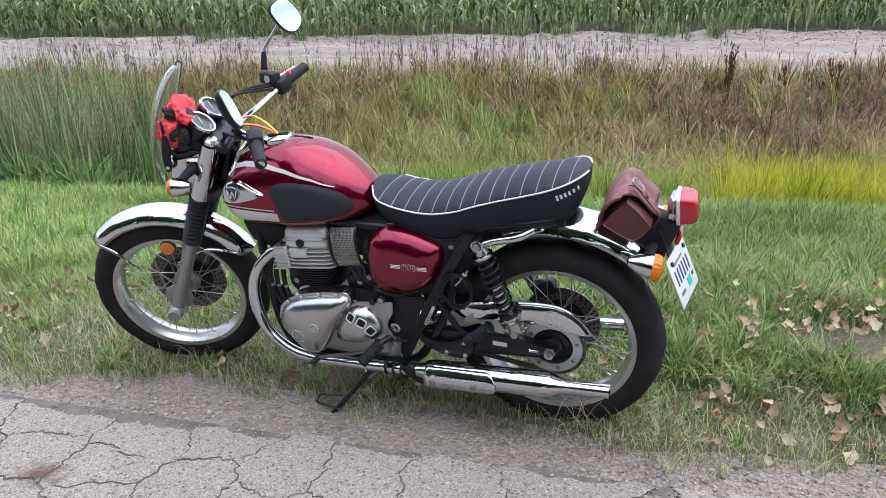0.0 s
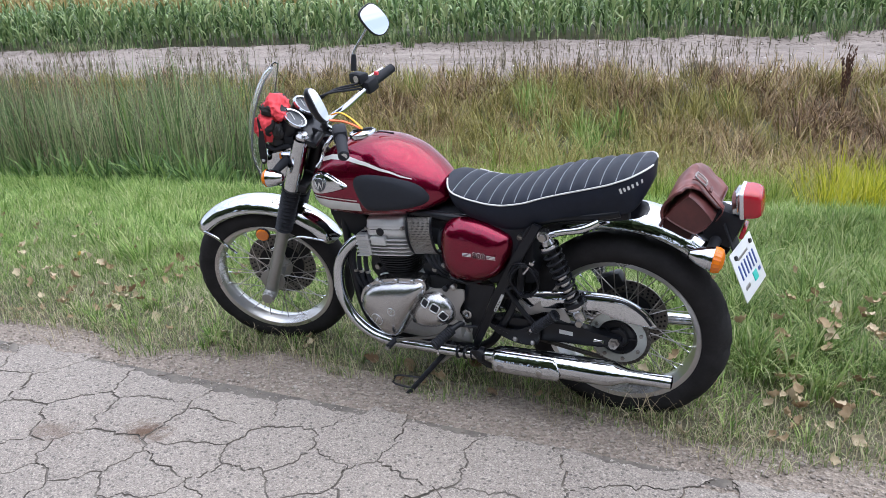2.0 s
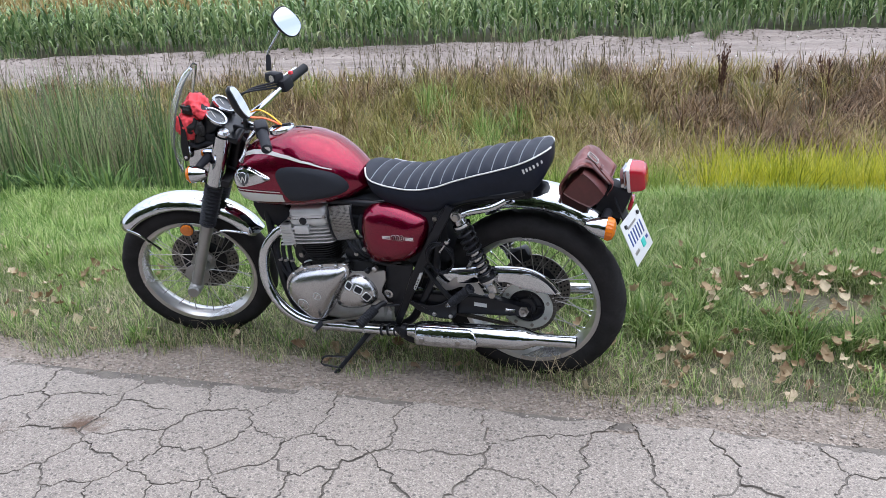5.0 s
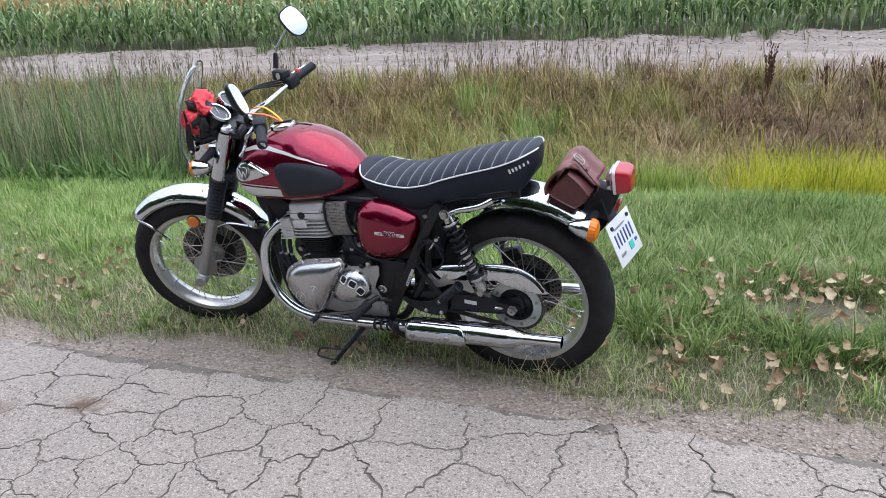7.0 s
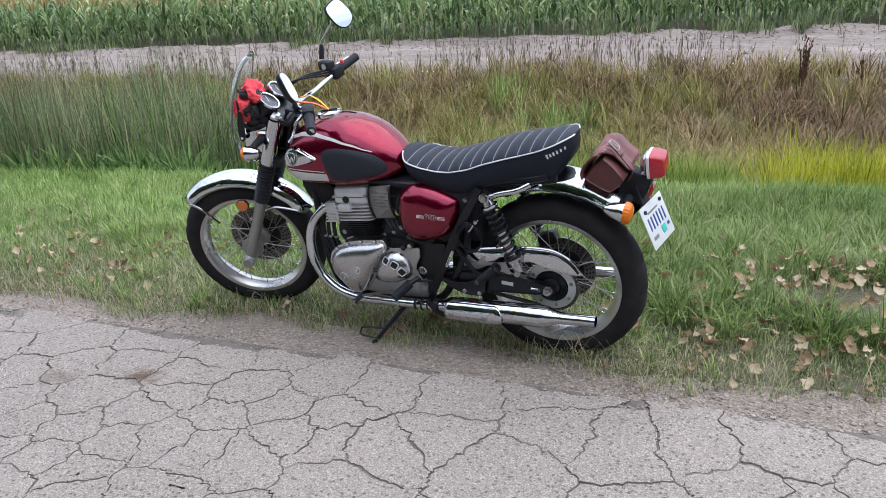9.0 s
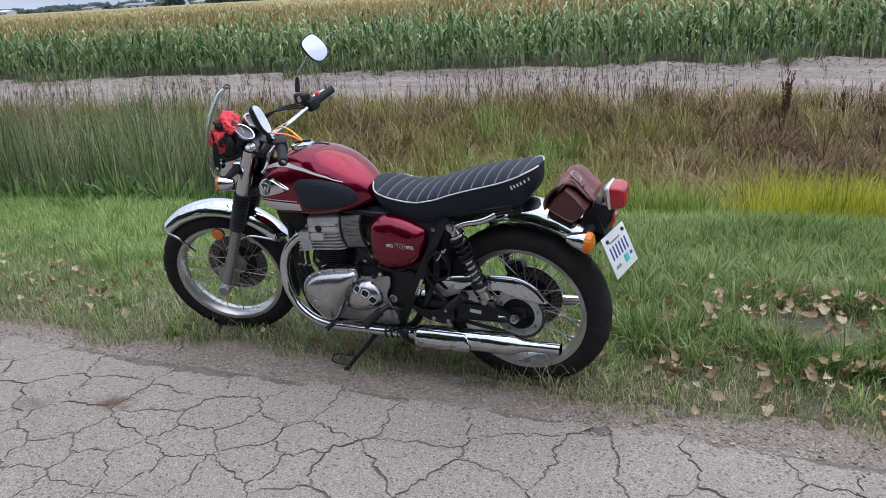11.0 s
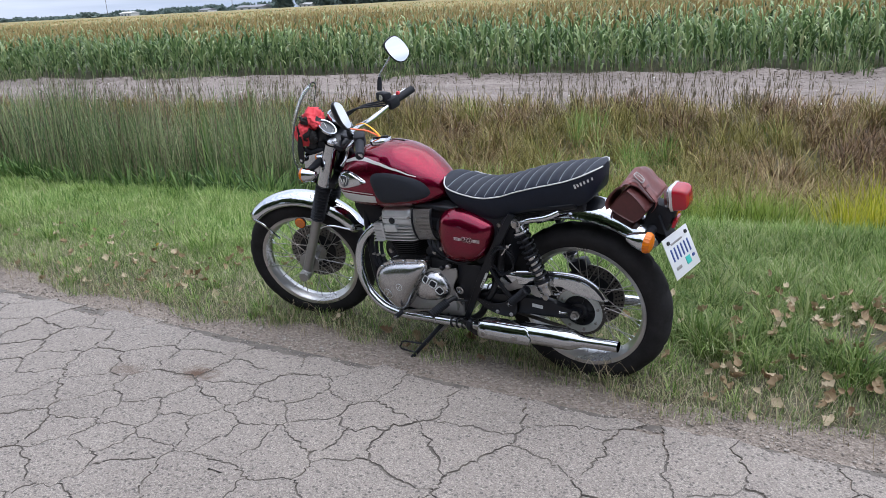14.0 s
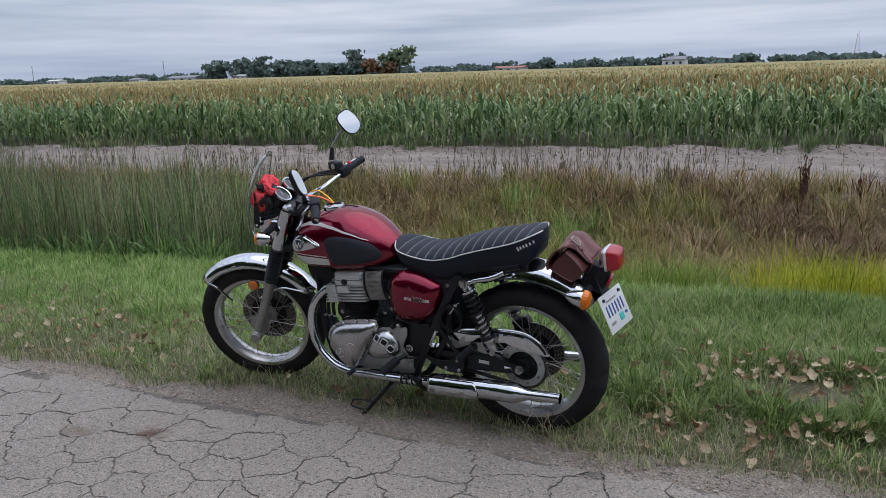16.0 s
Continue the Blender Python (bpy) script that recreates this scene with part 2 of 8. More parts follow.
def asphalt_mat(name="old_asphalt", cracked=False):
    m = new_mat(name, (0.251, 0.230, 0.208), 0.9)
    v = coords(m, space="Object")
    stone = node(m, "ShaderNodeTexVoronoi", Scale=210.0, Randomness=1.0)
    wire(m, v, stone.inputs["Vector"])
    big = noise_tex(m, v, 1.3, 5)
    mid = noise_tex(m, v, 16.0, 5)
    fine = noise_tex(m, v, 210.0, 3)
    c = ramp(m, big, [(0.3, (0.167, 0.140, 0.120)), (0.55, (0.238, 0.205, 0.178)), (0.75, (0.302, 0.259, 0.220))])
    sep = m.node_tree.nodes.new("ShaderNodeSeparateColor")
    wire(m, stone.outputs["Color"], sep.inputs["Color"])
    chips = ramp(m, sep.outputs["Red"], [(0.0, (0.023, 0.021, 0.02)), (0.14, (0.058, 0.051, 0.047)), (0.24, (0.214, 0.185, 0.160)), (0.75, (0.289, 0.251, 0.217)), (0.96, (0.569, 0.502, 0.432))])
    c = mixed(m, 0.52, c, chips)
    pit = node(m, "ShaderNodeTexVoronoi", Scale=52.0, Randomness=1.0)
    wire(m, v, pit.inputs["Vector"])
    pitted = ramp(m, pit.outputs["Distance"], [(0.22, (0.85, 0.85, 0.85)), (0.38, (0, 0, 0))])
    psep = m.node_tree.nodes.new("ShaderNodeSeparateColor")
    wire(m, pit.outputs["Color"], psep.inputs["Color"])
    some = ramp(m, psep.outputs["Green"], [(0.42, (1, 1, 1)), (0.48, (0, 0, 0))])
    c = mixed(m, mixed(m, 1.0, pitted, some, 'MULTIPLY'), c, (0.035, 0.03, 0.027))
    c = mixed(m, ramp(m, mid, [(0.62, (0, 0, 0)), (0.78, (0.419, 0.411, 0.400))]), c, (0.086, 0.078, 0.07))
    c = mixed(m, 0.3, c, ramp(m, fine, [(0.3, (0.055, 0.051, 0.047)), (0.7, (0.402, 0.366, 0.329))]))
    # two rust-brown oil stains with ragged outlines
    for at, size, deep in (((-0.03, -0.73, 0), (3.6, 5.6, 1), 0.92), ((-0.34, -0.865, 0), (3.6, 5.6, 1), 0.55)):
        mp = m.node_tree.nodes.new("ShaderNodeMapping")
        mp.vector_type = 'TEXTURE'
        mp.inputs["Location"].default_value = at
        mp.inputs["Scale"].default_value = tuple(1 / k for k in size)
        wire(m, v, mp.inputs["Vector"])
        ln = m.node_tree.nodes.new("ShaderNodeVectorMath")
        ln.operation = 'LENGTH'
        flat = m.node_tree.nodes.new("ShaderNodeVectorMath")
        flat.operation = 'MULTIPLY'
        flat.inputs[1].default_value = (1, 1, 0)
        wire(m, mp.outputs["Vector"], flat.inputs[0])
        wire(m, flat.outputs["Vector"], ln.inputs[0])
        sub = m.node_tree.nodes.new("ShaderNodeMath")
        sub.operation = 'MULTIPLY_ADD'
        sub.inputs[1].default_value = 1.15
        wire(m, noise_tex(m, v, 22.0, 5, 0.7), sub.inputs[0])
        wire(m, ln.outputs["Value"], sub.inputs[2])
        c = mixed(m, ramp(m, sub.outputs[0], [(0.6, (deep, deep, deep)), (1.0, (0, 0, 0))]), c, (0.085, 0.046, 0.026))
    if cracked:
        wob = node(m, "ShaderNodeTexNoise", Scale=9.0, Detail=4.0)
        wire(m, v, wob.inputs["Vector"])
        net = node(m, "ShaderNodeTexVoronoi", Scale=3.4)
        net.feature = 'DISTANCE_TO_EDGE'
        wire(m, mixed(m, 0.05, v, wob.outputs["Color"]), net.inputs["Vector"])
        c = mixed(m, ramp(m, net.outputs["Distance"], [(0.008, (0.9, 0.9, 0.9)), (0.02, (0, 0, 0))]), c, (0.078, 0.066, 0.055))
    wire(m, c, principled(m).inputs["Base Color"])
    h = mixed(m, 0.5, stone.outputs["Distance"], fine)
    bump(m, h, 0.6, 0.006)
    return m


def gravel_mat():
    m = new_mat("gravel_shoulder", (0.209, 0.179, 0.152), 0.95)
    v = coords(m, space="Object")
    stone = node(m, "ShaderNodeTexVoronoi", Scale=95.0)
    wire(m, v, stone.inputs["Vector"])
    sep = m.node_tree.nodes.new("ShaderNodeSeparateColor")
    wire(m, stone.outputs["Color"], sep.inputs["Color"])
    c = ramp(m, sep.outputs["Red"], [(0.0, (0.100, 0.083, 0.068)), (0.3, (0.209, 0.173, 0.144)), (0.8, (0.286, 0.239, 0.200)), (1.0, (0.432, 0.373, 0.317))])
    big = noise_tex(m, v, 5.0, 5)
    c = mixed(m, 0.4, c, ramp(m, big, [(0.3, (0.154, 0.123, 0.100)), (0.7, (0.278, 0.232, 0.191))]))
    wire(m, c, principled(m).inputs["Base Color"])
    bump(m, stone.outputs["Distance"], 0.9, 0.012)
    return m


SOIL, SAND, ASPHALT, GRAVEL = soil_mat(), sand_mat(), asphalt_mat(), gravel_mat()
ASPHALT_FAR = asphalt_mat("old_asphalt_farther_on", True)
FIELD = worn("field_floor", (0.055, 0.058, 0.023), 0.95, grain=8, vary=0.5, relief=0.6, dist=0.05)


# ---- ground: one sheet out to the horizon ----
def ground_sheet():
    us = np.unique(np.concatenate([np.linspace(-900, -40, 30), np.linspace(-40, -8, 60), np.linspace(-8, 8, 129), np.linspace(8, 40, 30), np.linspace(40, 900, 30)]))
    vs = np.unique(np.concatenate([np.linspace(-300, -8, 20), np.linspace(-8, -1, 20), np.linspace(-1, 12, 131), np.linspace(12, 18, 40), np.linspace(18, 60, 12), np.linspace(60, 1500, 20)]))
    u, v = np.meshgrid(us, vs)
    x, y = u * CE - v * SE, u * SE + v * CE
    z = ground_z(x, y)
    e = y - edge_of_grass(x)
    z = z - 0.035 * np.clip((0.1 - e) / 0.2, 0, 1)
    n, k = len(us), len(vs)
    i = np.arange((k - 1) * n).reshape(k - 1, n)[:, :-1].ravel()
    quads = np.stack([i, i + 1, i + 1 + n, i + n], 1)
    me = fast_mesh("ground", np.stack([x, y, z], -1).reshape(-1, 3), quads, smooth=True)
    ob = obj("ground", me, SOIL, "dark soil of a roadside verge with a ditch beside a maize field", "ground", kind="structure")
    me.materials.append(SAND)
    me.materials.append(FIELD)
    vm = across(*[a.reshape(k, n)[:-1, :-1].ravel() for a in (x, y)])
    idx = np.where(vm > 17.0, 2, np.where(vm > 10.3, 1, 0)).astype(np.int32)
    me.polygons.foreach_set("material_index", idx)
    return ob


ground_sheet()


# gravel shoulder between the asphalt and the grass, and the bed under the cracks
def strip(name, xs, near, far, lift, mat, label, category):
    rows = 9
    pts = []
    for k in range(rows):
        s = k / (rows - 1)
        y = near(xs) * (1 - s) + far(xs) * s
        pts.append(np.stack([xs, y, ground_z(xs, y) + lift(s)], 1))
    n = len(xs)
    v = np.concatenate(pts)
    i = np.arange((rows - 1) * n).reshape(rows - 1, n)[:, :-1].ravel()
    return obj(name, fast_mesh(name, v, np.stack([i, i + 1, i + 1 + n, i + n], 1), smooth=True), mat, label, category, kind="structure")


XS = np.unique(np.concatenate([np.linspace(-60, -6, 60), np.linspace(-6, 6, 241), np.linspace(6, 60, 50)]))
strip("gravel_shoulder", XS, lambda x: -0.50 + 0.068 * x, lambda x: edge_of_grass(x) + 0.2, lambda s: -0.006, GRAVEL,
      "grey-brown gravel shoulder along the broken asphalt edge", "gravel")


# ---- shaping helpers for the motorcycle ----
def finish(bm, name, mat, angle=38):
    bmesh.ops.recalc_face_normals(bm, faces=bm.faces)
    me = bpy.data.meshes.new(name)
    bm.to_mesh(me)
    bm.free()
    me.polygons.foreach_set("use_smooth", np.ones(len(me.polygons), bool))
    me.set_sharp_from_angle(angle=radians(angle))
    if mat:
        me.materials.append(mat)
    return me


def part(name, bm, mat, parent, label="", m=None, angle=38):
    ob = new(name, finish(bm, name, mat, angle))
    ob.parent = parent
    if m is not None:
        ob.matrix_basis = m
    return tagged(ob, label)


def rings(bm, sections, closed=True, cap=True):
    """Skins rings of points, all of one length."""
    rows = [[bm.verts.new(p) for p in s] for s in sections]
    k = len(rows[0])
    for a, b in zip(rows, rows[1:]):
        for j in range(k if closed else k - 1):
            bm.faces.new((a[j], a[(j + 1) % k], b[(j + 1) % k], b[j]))
    if cap and closed:
        bm.faces.new(rows[0][::-1])
        bm.faces.new(rows[-1])
    return bm


def smooth_path(points, n=8):
    """A curve through points (Catmull-Rom)."""
    p = [Vector(q) for q in points]
    p = [p[0] * 2 - p[1]] + p + [p[-1] * 2 - p[-2]]
    out = []
    for i in range(1, len(p) - 2):
        for k in range(n):
            t = k / n
            a, b, c, d = p[i - 1:i + 3]
            out.append(0.5 * (2 * b + (c - a) * t + (2 * a - 5 * b + 4 * c - d) * t * t + (3 * b - a - 3 * c + d) * t ** 3))
    out.append(p[-2])
    return out


def tube(points, r, segs=12, n=8, bm=None, flat=1.0, cap=True):
    """A bent tube; r is one radius or one for each given point."""
    bm = bm or bmesh.new()
    path = smooth_path(points, n)
    if isinstance(r, (int, float)):
        radii = [r] * len(path)
    else:
        radii = list(np.interp(np.linspace(0, len(r) - 1, len(path)), range(len(r)), r))
    up = Vector((0.02, 0.31, 0.95))
    rows = []
    for i, c in enumerate(path):
        d = (path[min(i + 1, len(path) - 1)] - path[max(i - 1, 0)]).normalized()
        side = d.cross(up).normalized()
        up = side.cross(d).normalized()
        rows.append([c + (side * math.cos(a) + up * math.sin(a) * flat) * radii[i] for a in [2 * math.pi * j / segs for j in range(segs)]])
    return rings(bm, rows, cap=cap)


def lathe(profile, segs=32, bm=None, m=None, closed=False):
    """Turns (radius, place along Y) pairs round the Y axis."""
    bm = bm or bmesh.new()
    m = m or Matrix()
    prof = list(profile) + ([profile[0]] if closed else [])
    rows = [[m @ Vector((r * math.cos(a), y, r * math.sin(a))) for a in [2 * math.pi * j / segs for j in range(segs)]] for r, y in prof]
    return rings(bm, rows, cap=not closed)


def block(sx, sy, sz, at=(0, 0, 0), bevel=0.006, rot=(0, 0, 0), bm=None):
    b = bmesh.new()
    bmesh.ops.create_cube(b, size=1)
    bmesh.ops.scale(b, vec=(sx, sy, sz), verts=b.verts)
    if bevel:
        bmesh.ops.bevel(b, geom=b.edges[:], offset=bevel, segments=2, affect='EDGES', profile=0.5)
    bmesh.ops.transform(b, matrix=pose(*at, *rot), verts=b.verts)
    if bm is None:
        return b
    me = bpy.data.meshes.new("tmp")
    b.to_mesh(me)
    b.free()
    bm.from_mesh(me)
    bpy.data.meshes.remove(me)
    return bm


def plate(outline, y0, y1, bevel=0.004, bm=None):
    """A slab cut to an outline in the side view, from y0 to y1."""
    b = bmesh.new()
    lo = [b.verts.new((x, y0, z)) for x, z in outline]
    hi = [b.verts.new((x, y1, z)) for x, z in outline]
    k = len(outline)
    b.faces.new(lo)
    b.faces.new(hi[::-1])
    for i in range(k):
        b.faces.new((lo[i], hi[i], hi[(i + 1) % k], lo[(i + 1) % k]))
    if bevel:
        e = [x for x in b.edges if abs(x.verts[0].co.y - x.verts[1].co.y) < 1e-6]
        bmesh.ops.bevel(b, geom=e, offset=bevel, segments=2, affect='EDGES', profile=0.5)
    if bm is None:
        return b
    me = bpy.data.meshes.new("tmp")
    b.to_mesh(me)
    b.free()
    bm.from_mesh(me)
    bpy.data.meshes.remove(me)
    return bm


def dome(outline, y0, depth, levels=5, power=2.0, tilt=None):
    """A rounded cover: an outline in the side view that swells towards -Y by depth."""
    b = bmesh.new()
    o = [Vector(p) for p in outline]
    c = sum(o, Vector((0, 0))) / len(o)
    rows = []
    for k in range(levels + 1):
        s = k / levels
        shrink = 1 - 0.86 * s ** 1.5
        y = y0 - depth * (1 - (1 - s) ** power)
        rows.append([(*(c + (p - c) * shrink).to_tuple()[:1], y, (c + (p - c) * shrink).y) for p in o])
    return rings(b, rows)


def rounded(outline, n=5):
    """A smooth closed outline through 2D points."""
    p = [Vector(q) for q in outline]
    k = len(p)
    out = []
    for i in range(k):
        a, b, c, d = p[i - 1], p[i], p[(i + 1) % k], p[(i + 2) % k]
        for j in range(n):
            t = j / n
            q = 0.5 * (2 * b + (c - a) * t + (2 * a - 5 * b + 4 * c - d) * t * t + (3 * b - a - 3 * c + d) * t ** 3)
            out.append((q.x, q.y))
    return out


def dome_y(outline, y0, depth, power, x, z):
    """The place across of a dome() above a point of its outline."""
    o = [Vector(p) for p in outline]
    c = sum(o, Vector((0, 0))) / len(o)
    d = Vector((x, z)) - c
    best = 1.0
    for a, b in zip(o, o[1:] + o[:1]):
        e, w = b - a, a - c
        det = d.x * -e.y + d.y * e.x
        if abs(det) > 1e-9:
            k, t = (w.x * -e.y + w.y * e.x) / det, (d.x * w.y - d.y * w.x) / det
            if k > 0 and 0 <= t <= 1:
                best = 1 / k
    s = (max(0.0, 1 - best) / 0.86) ** (1 / 1.5)
    return y0 - depth * (1 - (1 - min(1.0, s)) ** power)


def on_dome(dome_args, x, z):
    """A frame on a dome: its -Y axis points out of the surface."""
    f = lambda a, b: dome_y(*dome_args, a, b)
    e = 0.006
    n = Vector(((f(x + e, z) - f(x - e, z)) / (2 * e), -1, (f(x, z + e) - f(x, z - e)) / (2 * e))).normalized()
    return Matrix.Translation((x, f(x, z), z)) @ n.to_track_quat('-Y', 'Z').to_matrix().to_4x4()


def slab(hx, hy, z0, z1, bm=None, p=5.0, n=40, top=1.0):
    """A flat rounded piece, hx by hy half-sizes, from z0 to z1."""
    bm = bm or bmesh.new()
    rows = []
    for z, k in ((z0, 0.985), (z0 + 0.2 * (z1 - z0), 1.0), (z1 - 0.2 * (z1 - z0), top), (z1, 0.985 * top)):
        rows.append([(k * hx * math.copysign(abs(math.cos(a)) ** (2 / p), math.cos(a)), k * hy * math.copysign(abs(math.sin(a)) ** (2 / p), math.sin(a)), z) for a in [2 * math.pi * (j + 0.5) / n for j in range(n)]])
    return rings(bm, rows)


def rib_tube(a, b, r, ribs, bm=None, segs=16):
    """A straight ribbed rubber sleeve."""
    bm = bm or bmesh.new()
    a, b = Vector(a), Vector(b)
    d = (b - a).normalized()
    u = d.cross(Vector((0.1, 0.2, 1))).normalized()
    w = d.cross(u)
    rows = []
    for i in range(ribs * 4 + 1):
        s = i / (ribs * 4)
        k = r * (0.86 if i % 4 == 0 else 1.0)
        rows.append([a + (b - a) * s + (u * math.cos(q) + w * math.sin(q)) * k for q in [2 * math.pi * j / segs for j in range(segs)]])
    return rings(bm, rows)


def bolt(x, y, z, r=0.008, depth=0.008, bm=None):
    return lathe([(r, 0), (r, -depth * 0.7), (r * 0.8, -depth)], 6, bm, Matrix.Translation((x, y, z)))


# ---- motorcycle materials ----
def chrome_mat():
    m = new_mat("chrome", (0.55, 0.57, 0.595), 0.06, 1.0)
    v = coords(m)
    n = noise_tex(m, v, 30.0, 4)
    r = node(m, "ShaderNodeMapRange")
    r.inputs["To Min"].default_value, r.inputs["To Max"].default_value = 0.015, 0.06
    wire(m, n, r.inputs["Value"])
    wire(m, r.outputs["Result"], principled(m).inputs["Roughness"])
    bump(m, noise_tex(m, v, 16.0, 3), 0.14, 0.01)
    return m


def paint_mat():
    m = new_mat("candy_red_paint", (0.28, 0.002, 0.03), 0.26, 0.85, 1.0)
    p = principled(m)
    p.inputs["Coat IOR"].default_value = 1.45
    p.inputs["Coat Roughness"].default_value = 0.02
    p.inputs["Specular Tint"].default_value = (0.5, 0.02, 0.06, 1)
    v = coords(m)
    flake = node(m, "ShaderNodeTexVoronoi", Scale=900.0)
    wire(m, v, flake.inputs["Vector"])
    sep = m.node_tree.nodes.new("ShaderNodeSeparateColor")
    wire(m, flake.outputs["Color"], sep.inputs["Color"])
    c = ramp(m, sep.outputs["Red"], [(0.0, (0.14, 0.001, 0.017)), (0.7, (0.19, 0.0014, 0.025)), (1.0, (0.28, 0.004, 0.04))])
    wire(m, c, p.inputs["Base Color"])
    # a barely uneven lacquer
    b = node(m, "ShaderNodeBump", Strength=0.06, Distance=0.01)
    wire(m, noise_tex(m, v, 14.0, 2), b.inputs["Height"])
    wire(m, b.outputs["Normal"], p.inputs["Coat Normal"])
    return m


DISCSTEEL = worn("brake_disc_steel", (0.17, 0.16, 0.15), 0.4, 0.85, grain=80, vary=0.2)
CHROME = chrome_mat()
PAINT = paint_mat()
ALLOY = worn("polished_alloy", (0.47, 0.472, 0.48), 0.25, 1.0, grain=25, vary=0.12, relief=0.03)
SATIN = worn("satin_alloy", (0.6, 0.61, 0.62), 0.42, 0.55, grain=90, vary=0.1, relief=0.06, dist=0.001)
PANELALLOY = worn("brushed_panel_alloy", (0.38, 0.37, 0.36), 0.5, 0.8, grain=60, vary=0.1, relief=0.04)
RINGGREY = worn("zinc_grey_ring", (0.5, 0.53, 0.52), 0.5, 0.55, grain=80, vary=0.12, relief=0.05)
DARKCAST = worn("cast_alloy", (0.62, 0.63, 0.64), 0.45, 0.45, grain=120, vary=0.12, relief=0.1, dist=0.001)
CAST = worn("cast_alloy", (0.58, 0.585, 0.59), 0.42, 0.75, grain=120, vary=0.12, relief=0.1, dist=0.001)
FORKGREY = worn("fork_alloy", (0.33, 0.33, 0.325), 0.4, 0.85, grain=60, vary=0.1)
STEEL = worn("brushed_steel", (0.33, 0.315, 0.3), 0.35, 1.0, grain=80, vary=0.15)
BLACK = worn("black_enamel", (0.008, 0.009, 0.0125), 0.33, 0.0, 0.0, grain=30, vary=0.4, spec=0.3)
MATTE = worn("black_plastic", (0.014, 0.0155, 0.0205), 0.6, grain=150, vary=0.3, relief=0.12, spec=0.25)
FINBLACK = worn("black_fins", (0.014, 0.014, 0.0155), 0.5, 0.0, grain=60, vary=0.3, spec=0.25)
RUBBER = worn("tyre_rubber", (0.021, 0.02, 0.021), 0.85, grain=110, vary=0.4, relief=0.2, dist=0.001, spec=0.15)
VINYL = worn("black_vinyl", (0.0115, 0.015, 0.0255), 0.5, grain=350, vary=0.2, relief=0.12, dist=0.0006, spec=0.2)
PADRUB = worn("knee_pad_rubber", (0.019, 0.022, 0.03), 0.62, grain=300, vary=0.15, relief=0.15, dist=0.0006, spec=0.3)
WHITE = worn("silver_white_band", (0.574, 0.574, 0.558), 0.3, 0.0, 0.5, grain=20, vary=0.05, relief=0.0)
PIPING = worn("white_piping", (0.59, 0.59, 0.574), 0.5, grain=80, vary=0.1)
SEAM = worn("grey_stitching", (0.2, 0.22, 0.25), 0.6, grain=200, vary=0.2)
AMBER = new_mat("amber_lens", (0.82, 0.2, 0.006), 0.18, 0.0, 0.15)
principled(AMBER).inputs["Transmission Weight"].default_value = 0.25
REDLENS = new_mat("red_lens", (0.42, 0.006, 0.02), 0.15, 0.0, 0.3)
principled(REDLENS).inputs["Transmission Weight"].default_value = 0.2
AMBER2 = worn("amber_reflector_disc", (0.5, 0.13, 0.01), 0.25, 0, 0.5, grain=200, vary=0.2)
DIAL = worn("dial_face", (0.06, 0.065, 0.072), 0.3, grain=50, vary=0.2)
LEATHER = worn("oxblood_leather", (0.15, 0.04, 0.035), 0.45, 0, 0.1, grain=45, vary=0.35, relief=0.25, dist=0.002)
# darker copy of the same leather: the bag side's shade is in the colour
LEATHER_SHADED = worn("oxblood_leather_shaded", (0.085, 0.02, 0.019), 0.5, 0, 0.1, grain=70, vary=0.35, relief=0.25, dist=0.002)
CLOTHRED = worn("coral_red_fabric", (0.68, 0.045, 0.06), 0.85, grain=300, vary=0.2, relief=0.3, dist=0.001)
gv = coords(CLOTHRED)
gpanel = ramp(CLOTHRED, noise_tex(CLOTHRED, gv, 17.0, 1, 0.3), [(0.59, (0.72, 0.06, 0.075)), (0.605, (0.014, 0.014, 0.016))])
wire(CLOTHRED, gpanel, principled(CLOTHRED).inputs["Base Color"])
CLOTHBLACK = worn("black_fabric", (0.015, 0.015, 0.016), 0.85, grain=300, vary=0.3, relief=0.3, dist=0.001)
YELLOW = worn("yellow_strap", (0.75, 0.42, 0.03), 0.6, grain=300, vary=0.15)
PLATEWHITE = worn("plate_white", (0.615, 0.631, 0.64), 0.35, grain=20, vary=0.04, relief=0.0)
PLATEBLUE = worn("plate_blue", (0.02, 0.05, 0.22), 0.4, grain=50, vary=0.1, relief=0.0)
TEAL = worn("teal_sticker", (0.02, 0.42, 0.36), 0.4, grain=50, vary=0.1, relief=0.0)
SMOKE = new_mat("smoky_edge", (0.13, 0.14, 0.145), 0.2, 0.0, 0.4)
MIRROR = new_mat("mirror_glass", (0.72, 0.74, 0.76), 0.01, 1.0)
SCREEN = new_mat("clear_screen", (0.93, 0.95, 0.95), 0.03)
principled(SCREEN).inputs["Transmission Weight"].default_value = 0.96
principled(SCREEN).inputs["IOR"].default_value = 1.1
GAUGEGLASS = new_mat("gauge_glass", (1, 1, 1), 0.02)
principled(GAUGEGLASS).inputs["Transmission Weight"].default_value = 1.0
principled(GAUGEGLASS).inputs["IOR"].default_value = 1.2

